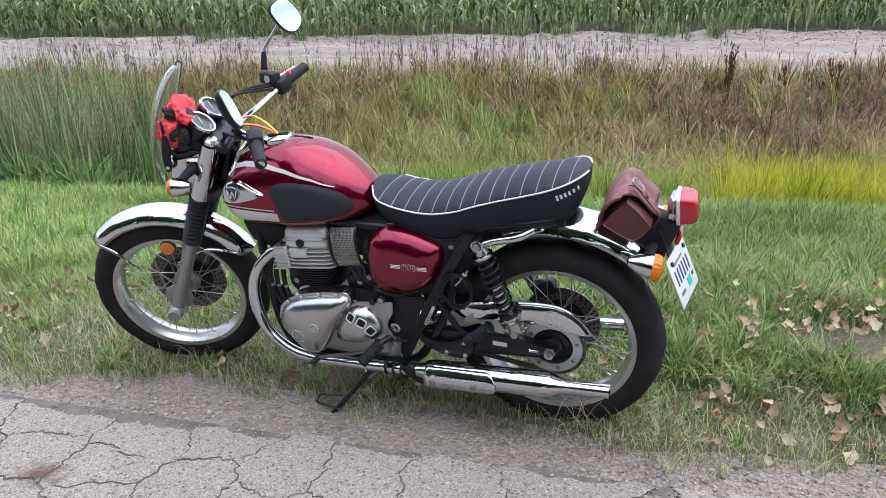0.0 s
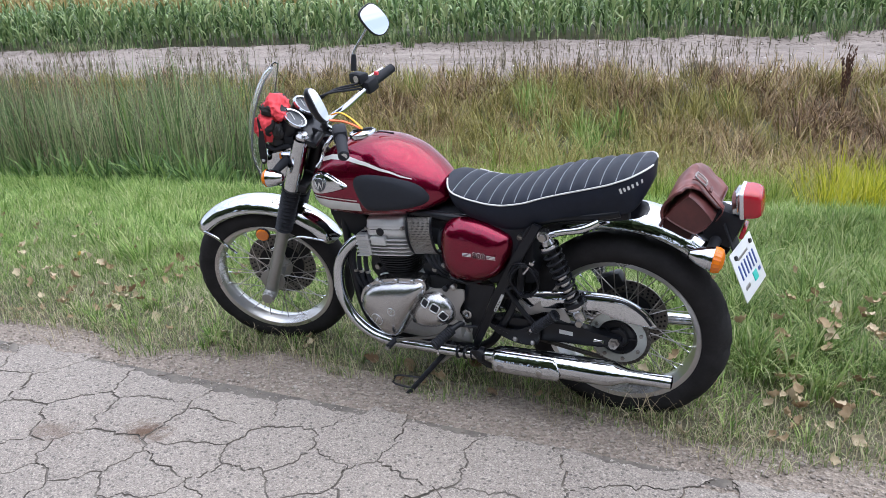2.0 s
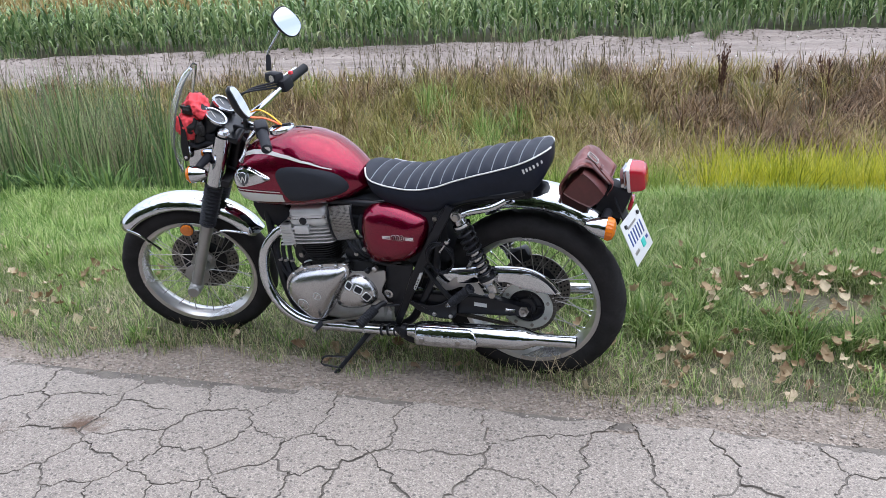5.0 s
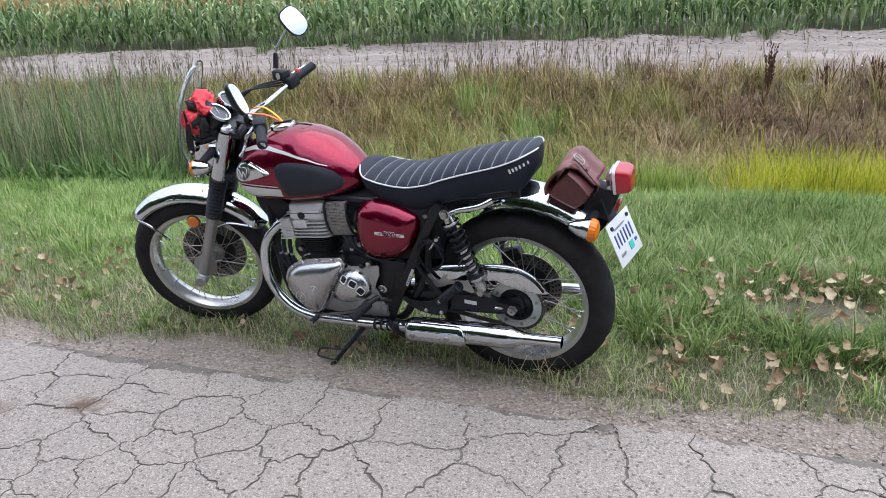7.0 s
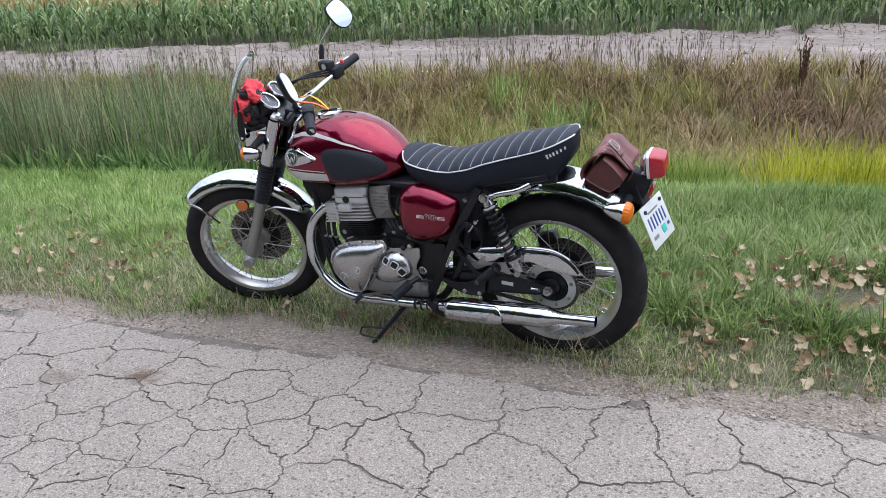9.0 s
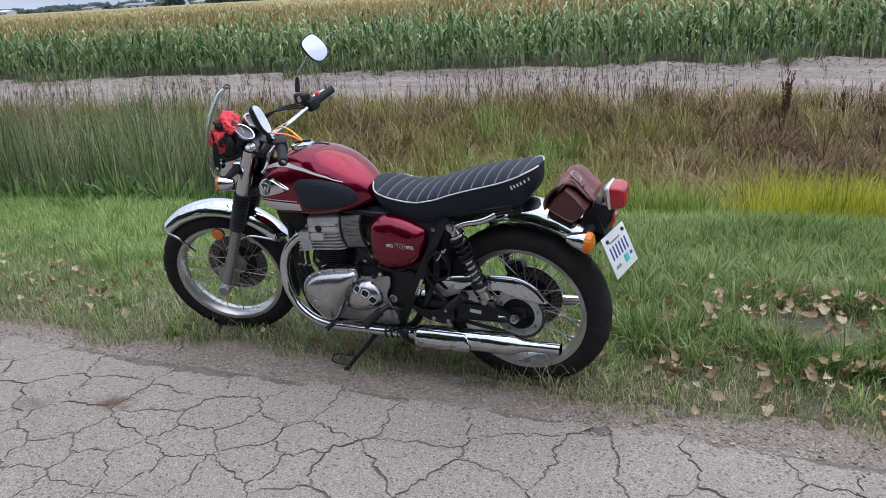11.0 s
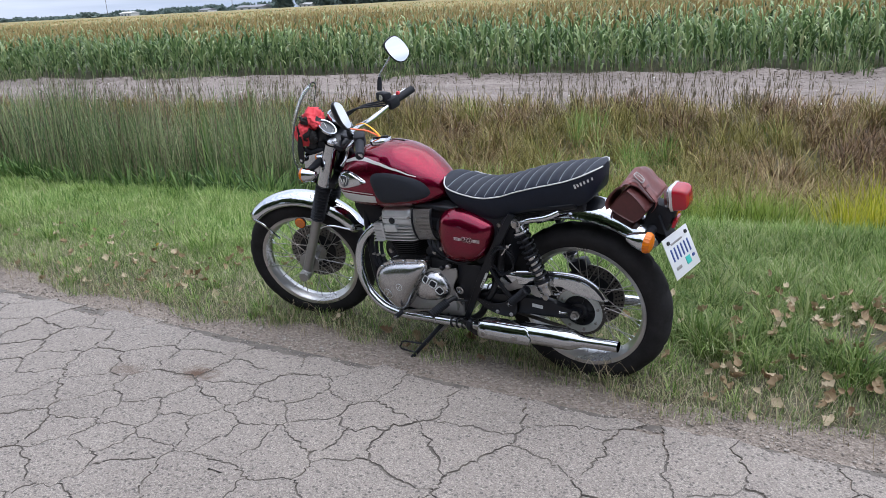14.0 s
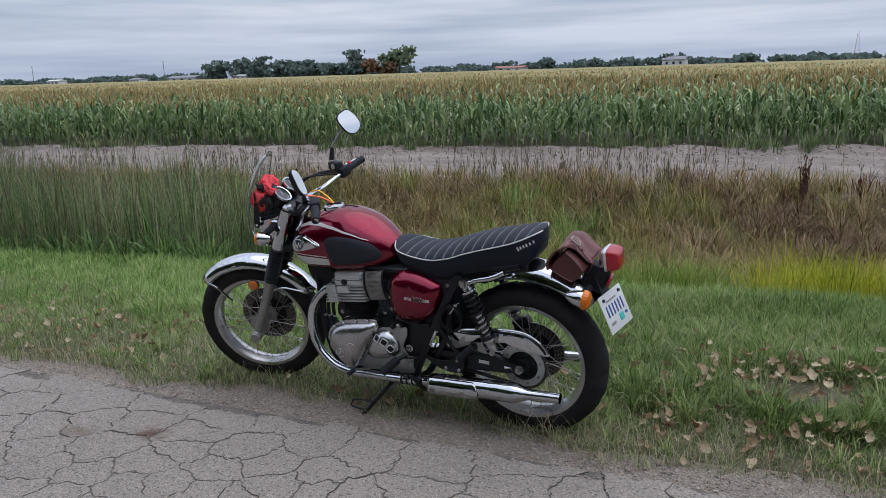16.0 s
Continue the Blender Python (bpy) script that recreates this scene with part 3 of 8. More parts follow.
# ---- the motorcycle: front towards -X, camera side -Y ----
BIKE = Matrix.Translation((0, 0.18, 0.005)) @ pose(0, 0, 0, 0, 0.6, 0) @ pose(0, 0, 0, 6.5, 0, 0)
RAKE = radians(24.8)
FORK_LOW, FORK_TOP = Vector((-0.062, 0, 0.302)), Vector((0.246, 0, 1.008))
FORK_DIR = (FORK_TOP - FORK_LOW).normalized()
STEER_AT = FORK_TOP + Vector((0.055, 0, 0.0))
STEER = Matrix.Translation(STEER_AT) @ Matrix.Rotation(radians(17), 4, FORK_DIR) @ Matrix.Translation(-STEER_AT)
bike = tagged(new("motorcycle"), "red and chrome retro motorcycle parked on its side stand", "motorcycle")
bike.matrix_world = BIKE


def wheel(name, centre, r_tyre, half, r_rim, m, disc_r, label):
    """A spoked wheel: rim > tyre, hub, brake disc and each spoke."""
    at = Matrix.Translation(centre)
    k = r_rim
    w = half * 0.72
    prof = [(k, -w), (k + 0.006, -w - 0.004), (k + 0.004, -w - 0.007), (k - 0.012, -w - 0.003), (k - 0.018, -w * 0.75), (k - 0.028, -w * 0.35),
            (k - 0.03, 0), (k - 0.028, w * 0.35), (k - 0.018, w * 0.75), (k - 0.012, w + 0.003), (k + 0.004, w + 0.007), (k + 0.006, w + 0.004), (k, w), (k - 0.01, 0.4 * w), (k - 0.01, -0.4 * w)]
    rim = part(name, lathe(prof, 72, closed=True), ALLOYRIM, bike, label, m @ at)
    h = r_tyre - r_rim
    tp = [(r_rim - 0.004, -w + 0.002), (r_rim + 0.1 * h, -half * 0.86), (r_rim + 0.35 * h, -half), (r_rim + 0.6 * h, -half * 0.97), (r_rim + 0.78 * h, -half * 0.82), (r_rim + 0.91 * h, -half * 0.55), (r_tyre - 0.002, -half * 0.28), (r_tyre, 0)]
    tp = tp + [(r, -y) for r, y in tp[-2::-1]]
    n = 108
    bm = bmesh.new()
    rows = []
    for i in range(n):
        a = 2 * math.pi * i / n
        ring = []
        for j, (r, y) in enumerate(tp):
            groove = 0.0
            if 4 <= j <= len(tp) - 5 and (i + (j % 2)) % 6 == 0:
                groove = 0.009
            if j in (6, 8):
                groove += 0.003
            ring.append(((r - groove) * math.cos(a), y, (r - groove) * math.sin(a)))
        rows.append(ring)
    rows.append(rows[0])
    rings(bm, rows, closed=False, cap=False)
    bmesh.ops.remove_doubles(bm, verts=bm.verts, dist=1e-5)
    part("tyre", bm, RUBBER, rim, "black tyre with block tread")
    hub = lathe([(0.012, -half - 0.03), (0.022, -0.062), (0.026, -0.056), (0.054, -0.052), (0.054, -0.046), (0.032, -0.035), (0.032, 0.035), (0.054, 0.046), (0.054, 0.052), (0.026, 0.06), (0.012, half + 0.03)], 28)
    part("hub", hub, FORKGREY, rim)
    bm = lathe([(disc_r, 0.072), (disc_r, 0.077), (disc_r * 0.64, 0.077), (disc_r * 0.64, 0.072)], 48, closed=True)
    part("brake_disc", bm, DISCSTEEL, rim, "drilled steel brake disc")
    holes = bmesh.new()
    for i in range(36):
        for rr in (0.74, 0.84, 0.93):
            a = 2 * math.pi * (i + rr * 3) / 36
            lathe([(0.0045, 0.0705), (0.0045, 0.0785)], 8, holes, Matrix.Translation((disc_r * rr * math.cos(a), 0, disc_r * rr * math.sin(a))))
    lathe([(disc_r * 0.66, 0.066), (disc_r * 0.66, 0.0715), (0.05, 0.0715), (0.05, 0.066)], 30, holes, closed=True)
    ob = new("disc_carrier", finish(holes, "disc_carrier", BLACK))
    ob.parent = rim
    one = finish(tube([(0, 0, 0), (0, 0, 0.5), (0, 0, 1)], 0.002, 5, 1), "spoke", STEEL)
    tip = finish(tube([(0, 0, -0.016), (0, 0, -0.004), (0, 0, 0.002)], [0.0026, 0.0038, 0.0046], 7, 1), "spoke_nipple", CHROME)
    for i in range(36):
        side = -1 if i % 2 else 1
        lean = 0.62 if (i // 2) % 2 else -0.62
        a = 2 * math.pi * i / 36
        p = Vector((0.055 * math.cos(a + lean), side * 0.046, 0.055 * math.sin(a + lean)))
        q = Vector(((k - 0.024) * math.cos(a), side * 0.012, (k - 0.024) * math.sin(a)))
        d = q - p
        s = new("spoke_nipple", tip)
        s.parent = rim
        s.matrix_basis = Matrix.Translation(q) @ d.to_track_quat('Z', 'Y').to_matrix().to_4x4()
        s = new("spoke", one)
        s.parent = rim
        s.matrix_basis = Matrix.Translation(p) @ d.to_track_quat('Z', 'Y').to_matrix().to_4x4() @ Matrix.Diagonal((1, 1, d.length, 1))
    return rim


ALLOYRIM = worn("rim_alloy", (0.55, 0.55, 0.55), 0.28, 1.0, grain=30, vary=0.1, relief=0.03)
FW, RW = Vector((-0.065, 0, 0.33)), Vector((1.463, 0, 0.343))
wheel("front_wheel", FW, 0.352, 0.052, 0.262, STEER, 0.155, "spoked front wheel with a bright alloy rim")
wheel("rear_wheel", RW, 0.366, 0.068, 0.272, Matrix(), 0.14, "spoked rear wheel with a bright alloy rim")


def mudguard(name, centre, r, a0, a1, half, drop, m, label):
    """A chromed arc with rolled edges; angles in degrees from the front, going up and over."""
    bm = bmesh.new()
    prof = [(-half, -drop - 0.006), (-half * 1.04, -drop), (-half * 0.99, -drop * 0.78), (-half * 0.88, -drop * 0.5), (-half * 0.66, -drop * 0.25), (-half * 0.35, -drop * 0.07), (0, 0)]
    prof = prof + [(-y, d) for y, d in prof[-2::-1]]
    prof = prof + [(y * 0.96, d - 0.003) for y, d in prof[::-1]]
    n = 40
    rows = []
    for i in range(n + 1):
        a = radians(a0 + (a1 - a0) * i / n)
        end = min(i, n - i) / n
        sh = 1 - 0.35 * max(0, 1 - end / 0.06) ** 2
        rows.append([(centre.x - (r + d) * math.cos(a), y * sh, centre.z + (r + d) * math.sin(a)) for y, d in prof])
    rings(bm, rows)
    return part(name, bm, CHROME, bike, label, m)


mudguard("front_mudguard", FW, 0.397, 43, 150, 0.062, 0.05, STEER, "chromed front mudguard")
mudguard("rear_mudguard", RW, 0.485, 62, 134, 0.082, 0.068, Matrix(), "chromed rear mudguard")


def on_wheel(c, r, deg, y):
    a = radians(deg)
    return (c.x - r * math.cos(a), y, c.z + r * math.sin(a))


# mudguard stays
for a0, a1 in ((48, 62), (144, 108)):
    bm = tube([on_wheel(FW, 0.352, a0, -0.064), on_wheel(FW, 0.3, (a0 + a1) / 2, -0.09), on_wheel(FW, 0.2, a1, -0.105)], 0.0055, 8)
    part("mudguard_stay", bm, CHROME, bike, "", STEER)
    bm = tube([on_wheel(FW, 0.352, a0, 0.064), on_wheel(FW, 0.3, (a0 + a1) / 2, 0.09), on_wheel(FW, 0.2, a1, 0.105)], 0.0055, 8)
    part("mudguard_stay", bm, CHROME, bike, "", STEER)

# fork legs
for s in (-1, 1):
    y = 0.1 * s

    def along(d, dy=0.0, off=0.0):
        p = FORK_LOW + FORK_DIR * d
        return (p.x - off, y + dy, p.z)

    bm = tube([along(-0.015), along(0.03), along(0.2), along(0.36)], [0.022, 0.025, 0.024, 0.027], 18, 4)
    lathe([(0.024, 0.03 * s - 0.02), (0.024, 0.03 * s + 0.02)], 18, bm, Matrix.Translation(along(0.0)))
    leg = part("fork_slider", bm, FORKGREY, bike, "grey cast alloy fork slider", STEER)
    part("axle_bolt", lathe([(0.012, -0.022 * s), (0.012, -0.028 * s), (0.006, -0.028 * s), (0.006, -0.02 * s)] if s < 0 else [(0.012, 0.02), (0.012, 0.03)], 16, None, Matrix.Translation(along(0.0))), BLACK, leg)
    part("axle_clamp", lathe([(0.027, -0.02 * s), (0.0285, 0.0), (0.0285, 0.03 * s), (0.025, 0.035 * s), (0.014, 0.035 * s), (0.013, 0.027 * s), (0.0, 0.027 * s)], 24, None, Matrix.Translation(along(0.0))), FORKGREY, leg, "round axle clamp")
    bm = bmesh.new()
    rows = []
    for i in range(45):
        d = 0.35 + 0.2 * i / 44
        r = 0.031 + 0.0045 * math.cos(i / 44 * 11 * 2 * math.pi) + 0.003 * (i / 44)
        c = Vector(along(d))
        side, fwd = Vector((0, 1, 0)), Vector((0, 1, 0)).cross(FORK_DIR)
        rows.append([c + (side * math.cos(a) + fwd * math.sin(a)) * r for a in [2 * math.pi * j / 20 for j in range(20)]])
    part("fork_gaiter", rings(bm, rows), MATTE, bike, "ribbed black rubber fork gaiter", STEER)
    part("fork_cover", tube([along(0.545), along(0.6), along(0.7), along(0.775)], [0.034, 0.034, 0.033, 0.032], 20, 4), CHROME, bike, "chromed fork cover", STEER)
    part("fork_cap", tube([along(0.78), along(0.79), along(0.8)], [0.026, 0.026, 0.018], 16, 3), ALLOY, bike, "", STEER)
    part("fork_tube", tube([along(0.34), along(0.79)], 0.0195, 14, 2), CHROME, bike, "", STEER)
    # round reflector on its bracket
    bm = lathe([(0.027, 0), (0.027, 0.01 * s), (0.022, 0.014 * s)], 24, None, Matrix.Translation((FW.x + 0.055, 0.118 * s, 0.608)))
    refl = part("reflector", bm, AMBER2, bike, "round amber side reflector", STEER)
    part("reflector_rim", lathe([(0.03, -0.002 * s), (0.03, 0.006 * s), (0.0265, 0.007 * s), (0.0265, -0.002 * s)], 24, None, Matrix.Translation((FW.x + 0.055, 0.118 * s, 0.608)), True), BLACK, refl)

# yokes
for d, t in ((0.56, 0.035), (0.765, 0.028)):
    p = FORK_LOW + FORK_DIR * d
    part("fork_yoke", block(0.085, 0.24, t, (p.x + 0.025, 0, p.z), 0.012, (0, math.degrees(RAKE), 0)), BLACK, bike, "", STEER)

# front brake caliper
part("front_caliper", block(0.05, 0.06, 0.1, (FW.x + 0.13, 0.085, FW.z + 0.08), 0.014, (0, 30, 0)), BLACK, bike, "black brake caliper", STEER)

# headlamp shell, its bracket ears and the amber-lensed indicators
HL = Vector((0.12, 0, 0.875))
bm = lathe([(0.0, 0.09), (0.05, 0.085), (0.08, 0.055), (0.09, 0.0), (0.092, -0.03), (0.085, -0.04), (0.06, -0.045), (0.0, -0.047)], 32, None, Matrix.Translation(HL) @ pose(0, 0, 0, 0, 0, -90))
part("headlamp", bm, MATTE, bike, "black headlamp shell", STEER)
bm = lathe([(0.094, -0.022), (0.1, -0.03), (0.096, -0.042), (0.086, -0.044), (0.086, -0.03)], 40, None, Matrix.Translation(HL) @ pose(0, 0, 0, 0, 0, -90), True)
part("headlamp_rim", bm, CHROME, bike, "chromed headlamp rim", STEER)
for s in (-1, 1):
    o = rounded([(0.085, 0.92), (0.11, 0.955), (0.17, 0.97), (0.232, 0.99), (0.228, 0.94), (0.21, 0.9), (0.165, 0.862), (0.11, 0.875)], 4)
    part("headlamp_bracket", plate(o, 0.099 * s, 0.104 * s, 0.001), CHROME, bike, "chromed headlamp bracket", STEER)
    part("indicator_stem", tube([(0.17, 0.1 * s, 0.93), (0.148, 0.135 * s, 0.918), (0.132, 0.165 * s, 0.908)], [0.02, 0.016, 0.014], 14, 4), MATTE, bike, "", STEER)
    turn = Matrix.Translation((0.129, 0.185 * s, 0.898)) @ pose(0, 0, 0, 0, 0, 90)
    ind = part("front_indicator", lathe([(0.0, -0.052), (0.016, -0.046), (0.029, -0.022), (0.034, 0.006), (0.034, 0.014)], 24, None, turn), CHROME, bike, "chromed front indicator with an amber lens", STEER)
    part("indicator_lens", lathe([(0.034, 0.014), (0.034, 0.02), (0.026, 0.03), (0.0, 0.034)], 24, None, turn), AMBER, ind, "amber lens")

# clocks
for s in (-1, 1):
    c = Matrix.Translation((0.205, 0.062 * s, 1.058)) @ pose(0, 0, 0, 0, 42, 0) @ pose(0, 0, 0, -90, 0, 0)
    # axis along -Y of the lathe points up and back to the rider
    g = part("gauge", lathe([(0.036, 0.035), (0.044, 0.0), (0.046, -0.022)], 32, None, c), BLACK, bike, "round instrument with a chromed bezel", STEER)
    part("bezel", lathe([(0.046, -0.02), (0.05, -0.026), (0.048, -0.034), (0.041, -0.033), (0.041, -0.022)], 36, None, c, True), CHROME, g, "chromed bezel")
    part("dial", lathe([(0.0, -0.021), (0.041, -0.021), (0.041, -0.024), (0.0, -0.0241)], 32, None, c), DIAL, g, "black dial face")
    marks = bmesh.new()
    for i in range(25):
        a = radians(-40 + i * 260 / 24)
        ln = 0.009 if i % 3 == 0 else 0.005
        block(ln, 0.0008, 0.0014, (0, 0, 0), 0, bm=marks)
        vs = marks.verts[-8:]
        bmesh.ops.transform(marks, matrix=c @ pose(0, 0, 0, 0, math.degrees(a), 0) @ Matrix.Translation((0.034, -0.0252, 0)), verts=vs)
    part("dial_marks", marks, PIPING, g, "white scale marks")
    nd = block(0.034, 0.0012, 0.0022, (0, 0, 0), 0)
    bmesh.ops.transform(nd, matrix=c @ pose(0, 0, 0, 0, 220, 0) @ Matrix.Translation((0.014, -0.0265, 0)), verts=nd.verts)
    part("needle", nd, PIPING, g, "white needle")
for k in range(7):
    y0 = -0.1 + 0.03 * k
    part("loom", tube([(0.09 + 0.01 * (k % 2), y0, 1.0 + 0.02 * (k % 3)), (0.13, y0 * 0.9 - 0.01, 0.975 + 0.012 * (k % 2)), (0.18, y0, 0.985 - 0.01 * (k % 3)), (0.215, y0 * 0.8, 0.96)], 0.009 + 0.003 * (k % 2), 8, 5), MATTE, bike, "", STEER)
part("fuse_box", block(0.09, 0.15, 0.05, (0.14, 0, 0.975), 0.01, (0, 12, 0)), BLACK, bike, "", STEER)
part("relay", block(0.04, 0.03, 0.035, (0.15, -0.09, 1.005), 0.006, (10, 20, 15)), BLACK, bike, "", STEER)
part("gauge_bracket", block(0.05, 0.19, 0.05, (0.19, 0, 1.0), 0.012, (0, 28, 0)), MATTE, bike, "", STEER)
for k in range(5):
    y0 = -0.07 + 0.035 * k
    part("cable", tube([(0.2, y0, 1.0), (0.1, y0 * 1.2, 0.965), (0.12, y0 * 0.8, 0.9), (0.22, y0 * 0.5, 0.84), (0.34, y0 * 0.3, 0.76)], 0.0055, 7), MATTE, bike, "", STEER)

# fly screen
bm = bmesh.new()
rows = []
N = 18
line = smooth_path([(0.168, 0, 1.278), (0.115, 0, 1.235), (0.053, 0, 1.145), (0.018, 0, 1.058), (0.0, 0, 0.965), (0.012, 0, 0.868)], 5)
for i, c in enumerate(line):
    s = i / (len(line) - 1)
    half = 0.118 * math.sin(math.pi * (0.05 + 0.8 * s)) ** 0.7
    row = []
    for j in range(N + 1):
        t = -1 + 2 * j / N
        yy = half * t
        row.append((c.x + 0.1 * (abs(yy) / 0.17) ** 2.0, yy, c.z - 0.015 * t * t))
    rows.append(row)
rings(bm, rows, closed=False, cap=False)
me_screen = part("fly_screen", bm, SCREEN, bike, "clear curved plastic fly screen", STEER)
sol = me_screen.modifiers.new("thick", 'SOLIDIFY')
sol.thickness = 0.004
part("screen_edge", tube([r[0] for r in rows[::3]] + [rows[-1][0], rows[-1][N // 2], rows[-1][N]] + [r[N] for r in rows[::-3]], 0.003, 8, 3), SMOKE, me_screen, "smoky polished edge of the screen")
for s in (-1, 1):
    part("screen_bracket", plate(rounded([(0.075, 0.932), (0.098, 0.935), (0.108, 1.0), (0.114, 1.06), (0.106, 1.12), (0.098, 1.06), (0.08, 1.0)], 4), 0.118 * s, 0.122 * s, 0.001), BLACK, bike, "black screen bracket", STEER)
    part("screen_screw", bolt(0.088, -0.123 if s < 0 else 0.129, 0.945, 0.008), CHROME, bike, "", STEER)

# ---- handlebar (already turned to the left) ----
GL, GR = Vector((0.588, -0.30, 1.022)), Vector((0.353, 0.48, 1.118))
MID = Vector((0.31, 0.0, 1.035))
gl_in = GL + (Vector((-0.075, 0.105, 0.03)))
gr_in = GR + (Vector((-0.025, -0.13, -0.03)))
bend_l, bend_r = Vector((0.415, -0.115, 1.05)), Vector((0.292, 0.19, 1.035))
part("handlebar", tube([GL, gl_in, bend_l, MID + Vector((0.03, -0.05, -0.005)), MID + Vector((0, 0.06, 0)), bend_r, gr_in, GR], 0.0125, 14, 8), CHROME, bike, "chromed handlebar turned to its left lock")
for a, b in ((GL, gl_in), (GR, gr_in)):
    d = (b - a)
    bm = bmesh.new()
    rows = []
    side = d.cross(Vector((0, 0, 1))).normalized()
    up2 = side.cross(d).normalized()
    for i in range(31):
        s = i / 30
        r = 0.0185 + (0.0012 if i % 2 else 0) - (0.004 if i == 0 else 0)
        rows.append([a + d * s + (side * math.cos(q) + up2 * math.sin(q)) * r for q in [2 * math.pi * j / 16 for j in range(16)]])
    part("grip", rings(bm, rows), MATTE, bike, "ribbed black rubber grip")
    sw = a + d * 1.14
    rot = d.to_track_quat('X', 'Z').to_matrix().to_4x4()
    bm = block(0.066, 0.05, 0.056, (0, 0, 0), 0.012)
    bmesh.ops.transform(bm, matrix=Matrix.Translation(sw) @ rot, verts=bm.verts)
    part("switchgear", bm, MATTE, bike, "black switch housing")
# levers
part("clutch_lever", tube([gl_in + Vector((-0.03, 0.0, 0.0)), gl_in + Vector((-0.05, -0.03, -0.03)), (0.42, -0.18, 0.985), (0.415, -0.2, 0.955), (0.405, -0.21, 0.935)], [0.008, 0.007, 0.006, 0.006, 0.011], 10, 5), ALLOY, bike, "alloy clutch lever")
part("brake_lever", tube([gr_in + Vector((-0.03, 0.0, 0)), gr_in + Vector((-0.07, 0.05, -0.005)), GR + Vector((-0.06, 0.02, -0.01))], [0.008, 0.006, 0.007], 10, 5), ALLOY, bike, "alloy brake lever")
bm = block(0.075, 0.05, 0.045, (0.285, 0.32, 1.115), 0.01, (0, 0, -20))
res = part("brake_reservoir", bm, MATTE, bike, "black brake fluid reservoir")
part("sight_glass", lathe([(0.016, 0), (0.016, -0.006)], 18, None, Matrix.Translation((0.29, 0.296, 1.115)) @ pose(0, 0, 0, 0, 0, -20)), ALLOY, res)
part("kill_switch", block(0.018, 0.018, 0.016, (0.345, 0.36, 1.125), 0.005), CLOTHRED, bike, "red engine switch")
for k in range(3):
    part("control_cable", tube([(0.3, 0.3, 1.1 - 0.012 * k), (0.22, 0.2 - 0.02 * k, 1.09), (0.18, 0.1, 1.03 + 0.01 * k), (0.25, 0.03, 0.95), (0.36, 0.02 * k, 0.86)], 0.0045, 7), MATTE, bike)
    part("control_cable", tube([(0.47, -0.14, 1.03), (0.38, -0.1 - 0.01 * k, 1.04), (0.3, -0.06, 1.0 + 0.01 * k), (0.34, -0.03, 0.93), (0.42, -0.02 * k, 0.84)], 0.0045, 7), MATTE, bike)


def mirror(stem, centre, normal, roll, size=1.0):
    """A rear-view mirror: stem > housing > glass."""
    st = part("mirror_stem", tube(stem, 0.0055, 10, 6), CHROME, bike, "chromed mirror stem")
    boot = Vector(stem[0])
    up3 = (Vector(stem[1]) - boot).normalized()
    part("mirror_boot", tube([boot - up3 * 0.02, boot + up3 * 0.02, boot + up3 * 0.045], [0.0125, 0.0115, 0.009], 12, 4), MATTE, st, "black rubber boot")
    o = rounded([(-0.058, -0.038), (0.02, -0.048), (0.06, -0.02), (0.058, 0.03), (0.02, 0.05), (-0.045, 0.045), (-0.066, 0.005)], 6)
    o = [(x * size, z * size) for x, z in o]
    q = Vector(normal).normalized().to_track_quat('-Y', 'Z').to_matrix().to_4x4()
    m = Matrix.Translation(centre) @ q @ pose(0, 0, 0, 0, roll, 0)
    bm = bmesh.new()
    rows = []
    for sc, yy in ((0.96, -0.006), (1.04, -0.005), (1.06, 0.002), (0.95, 0.014), (0.6, 0.024), (0.1, 0.027)):
        rows.append([(x * sc, yy, z * sc) for x, z in o])
    rings(bm, rows)
    bmesh.ops.transform(bm, matrix=m, verts=bm.verts)
    h = part("mirror_housing", bm, BLACK, bike, "dark mirror housing")
    bm = bmesh.new()
    rings(bm, [[(x * 0.97, -0.0075, z * 0.97) for x, z in o], [(x * 0.97, -0.0055, z * 0.97) for x, z in o]])
    bmesh.ops.transform(bm, matrix=m, verts=bm.verts)
    part("mirror_glass", bm, MIRROR, h, "bright mirror glass")


mirror([(0.268, 0.32, 1.165), (0.27, 0.33, 1.215), (0.315, 0.355, 1.285), (0.335, 0.365, 1.315)], (0.354, 0.385, 1.332), (0.86, -0.42, 0.26), 55)
mirror([(0.40, -0.12, 1.05), (0.42, -0.15, 1.09), (0.44, -0.18, 1.12), (0.455, -0.215, 1.145)], (0.468, -0.235, 1.172), (0.8, 0.34, 0.36), 100, 0.95)


# ---- tank ----
TX = [0.285, 0.3, 0.335, 0.39, 0.46, 0.54, 0.62, 0.70, 0.77, 0.82, 0.85, 0.866]
TT = [0.85, 0.895, 0.94, 0.972, 0.993, 1.003, 0.996, 0.968, 0.918, 0.872, 0.835, 0.81]
TB = [0.81, 0.765, 0.725, 0.704, 0.702, 0.706, 0.716, 0.728, 0.746, 0.765, 0.782, 0.80]
TW = [0.1, 0.138, 0.153, 0.16, 0.164, 0.167, 0.165, 0.15, 0.12, 0.082, 0.052, 0.02]


def tank_at(x):
    f = lambda t: float(np.interp(x, TX, t))
    return f(TT), f(TB), f(TW)


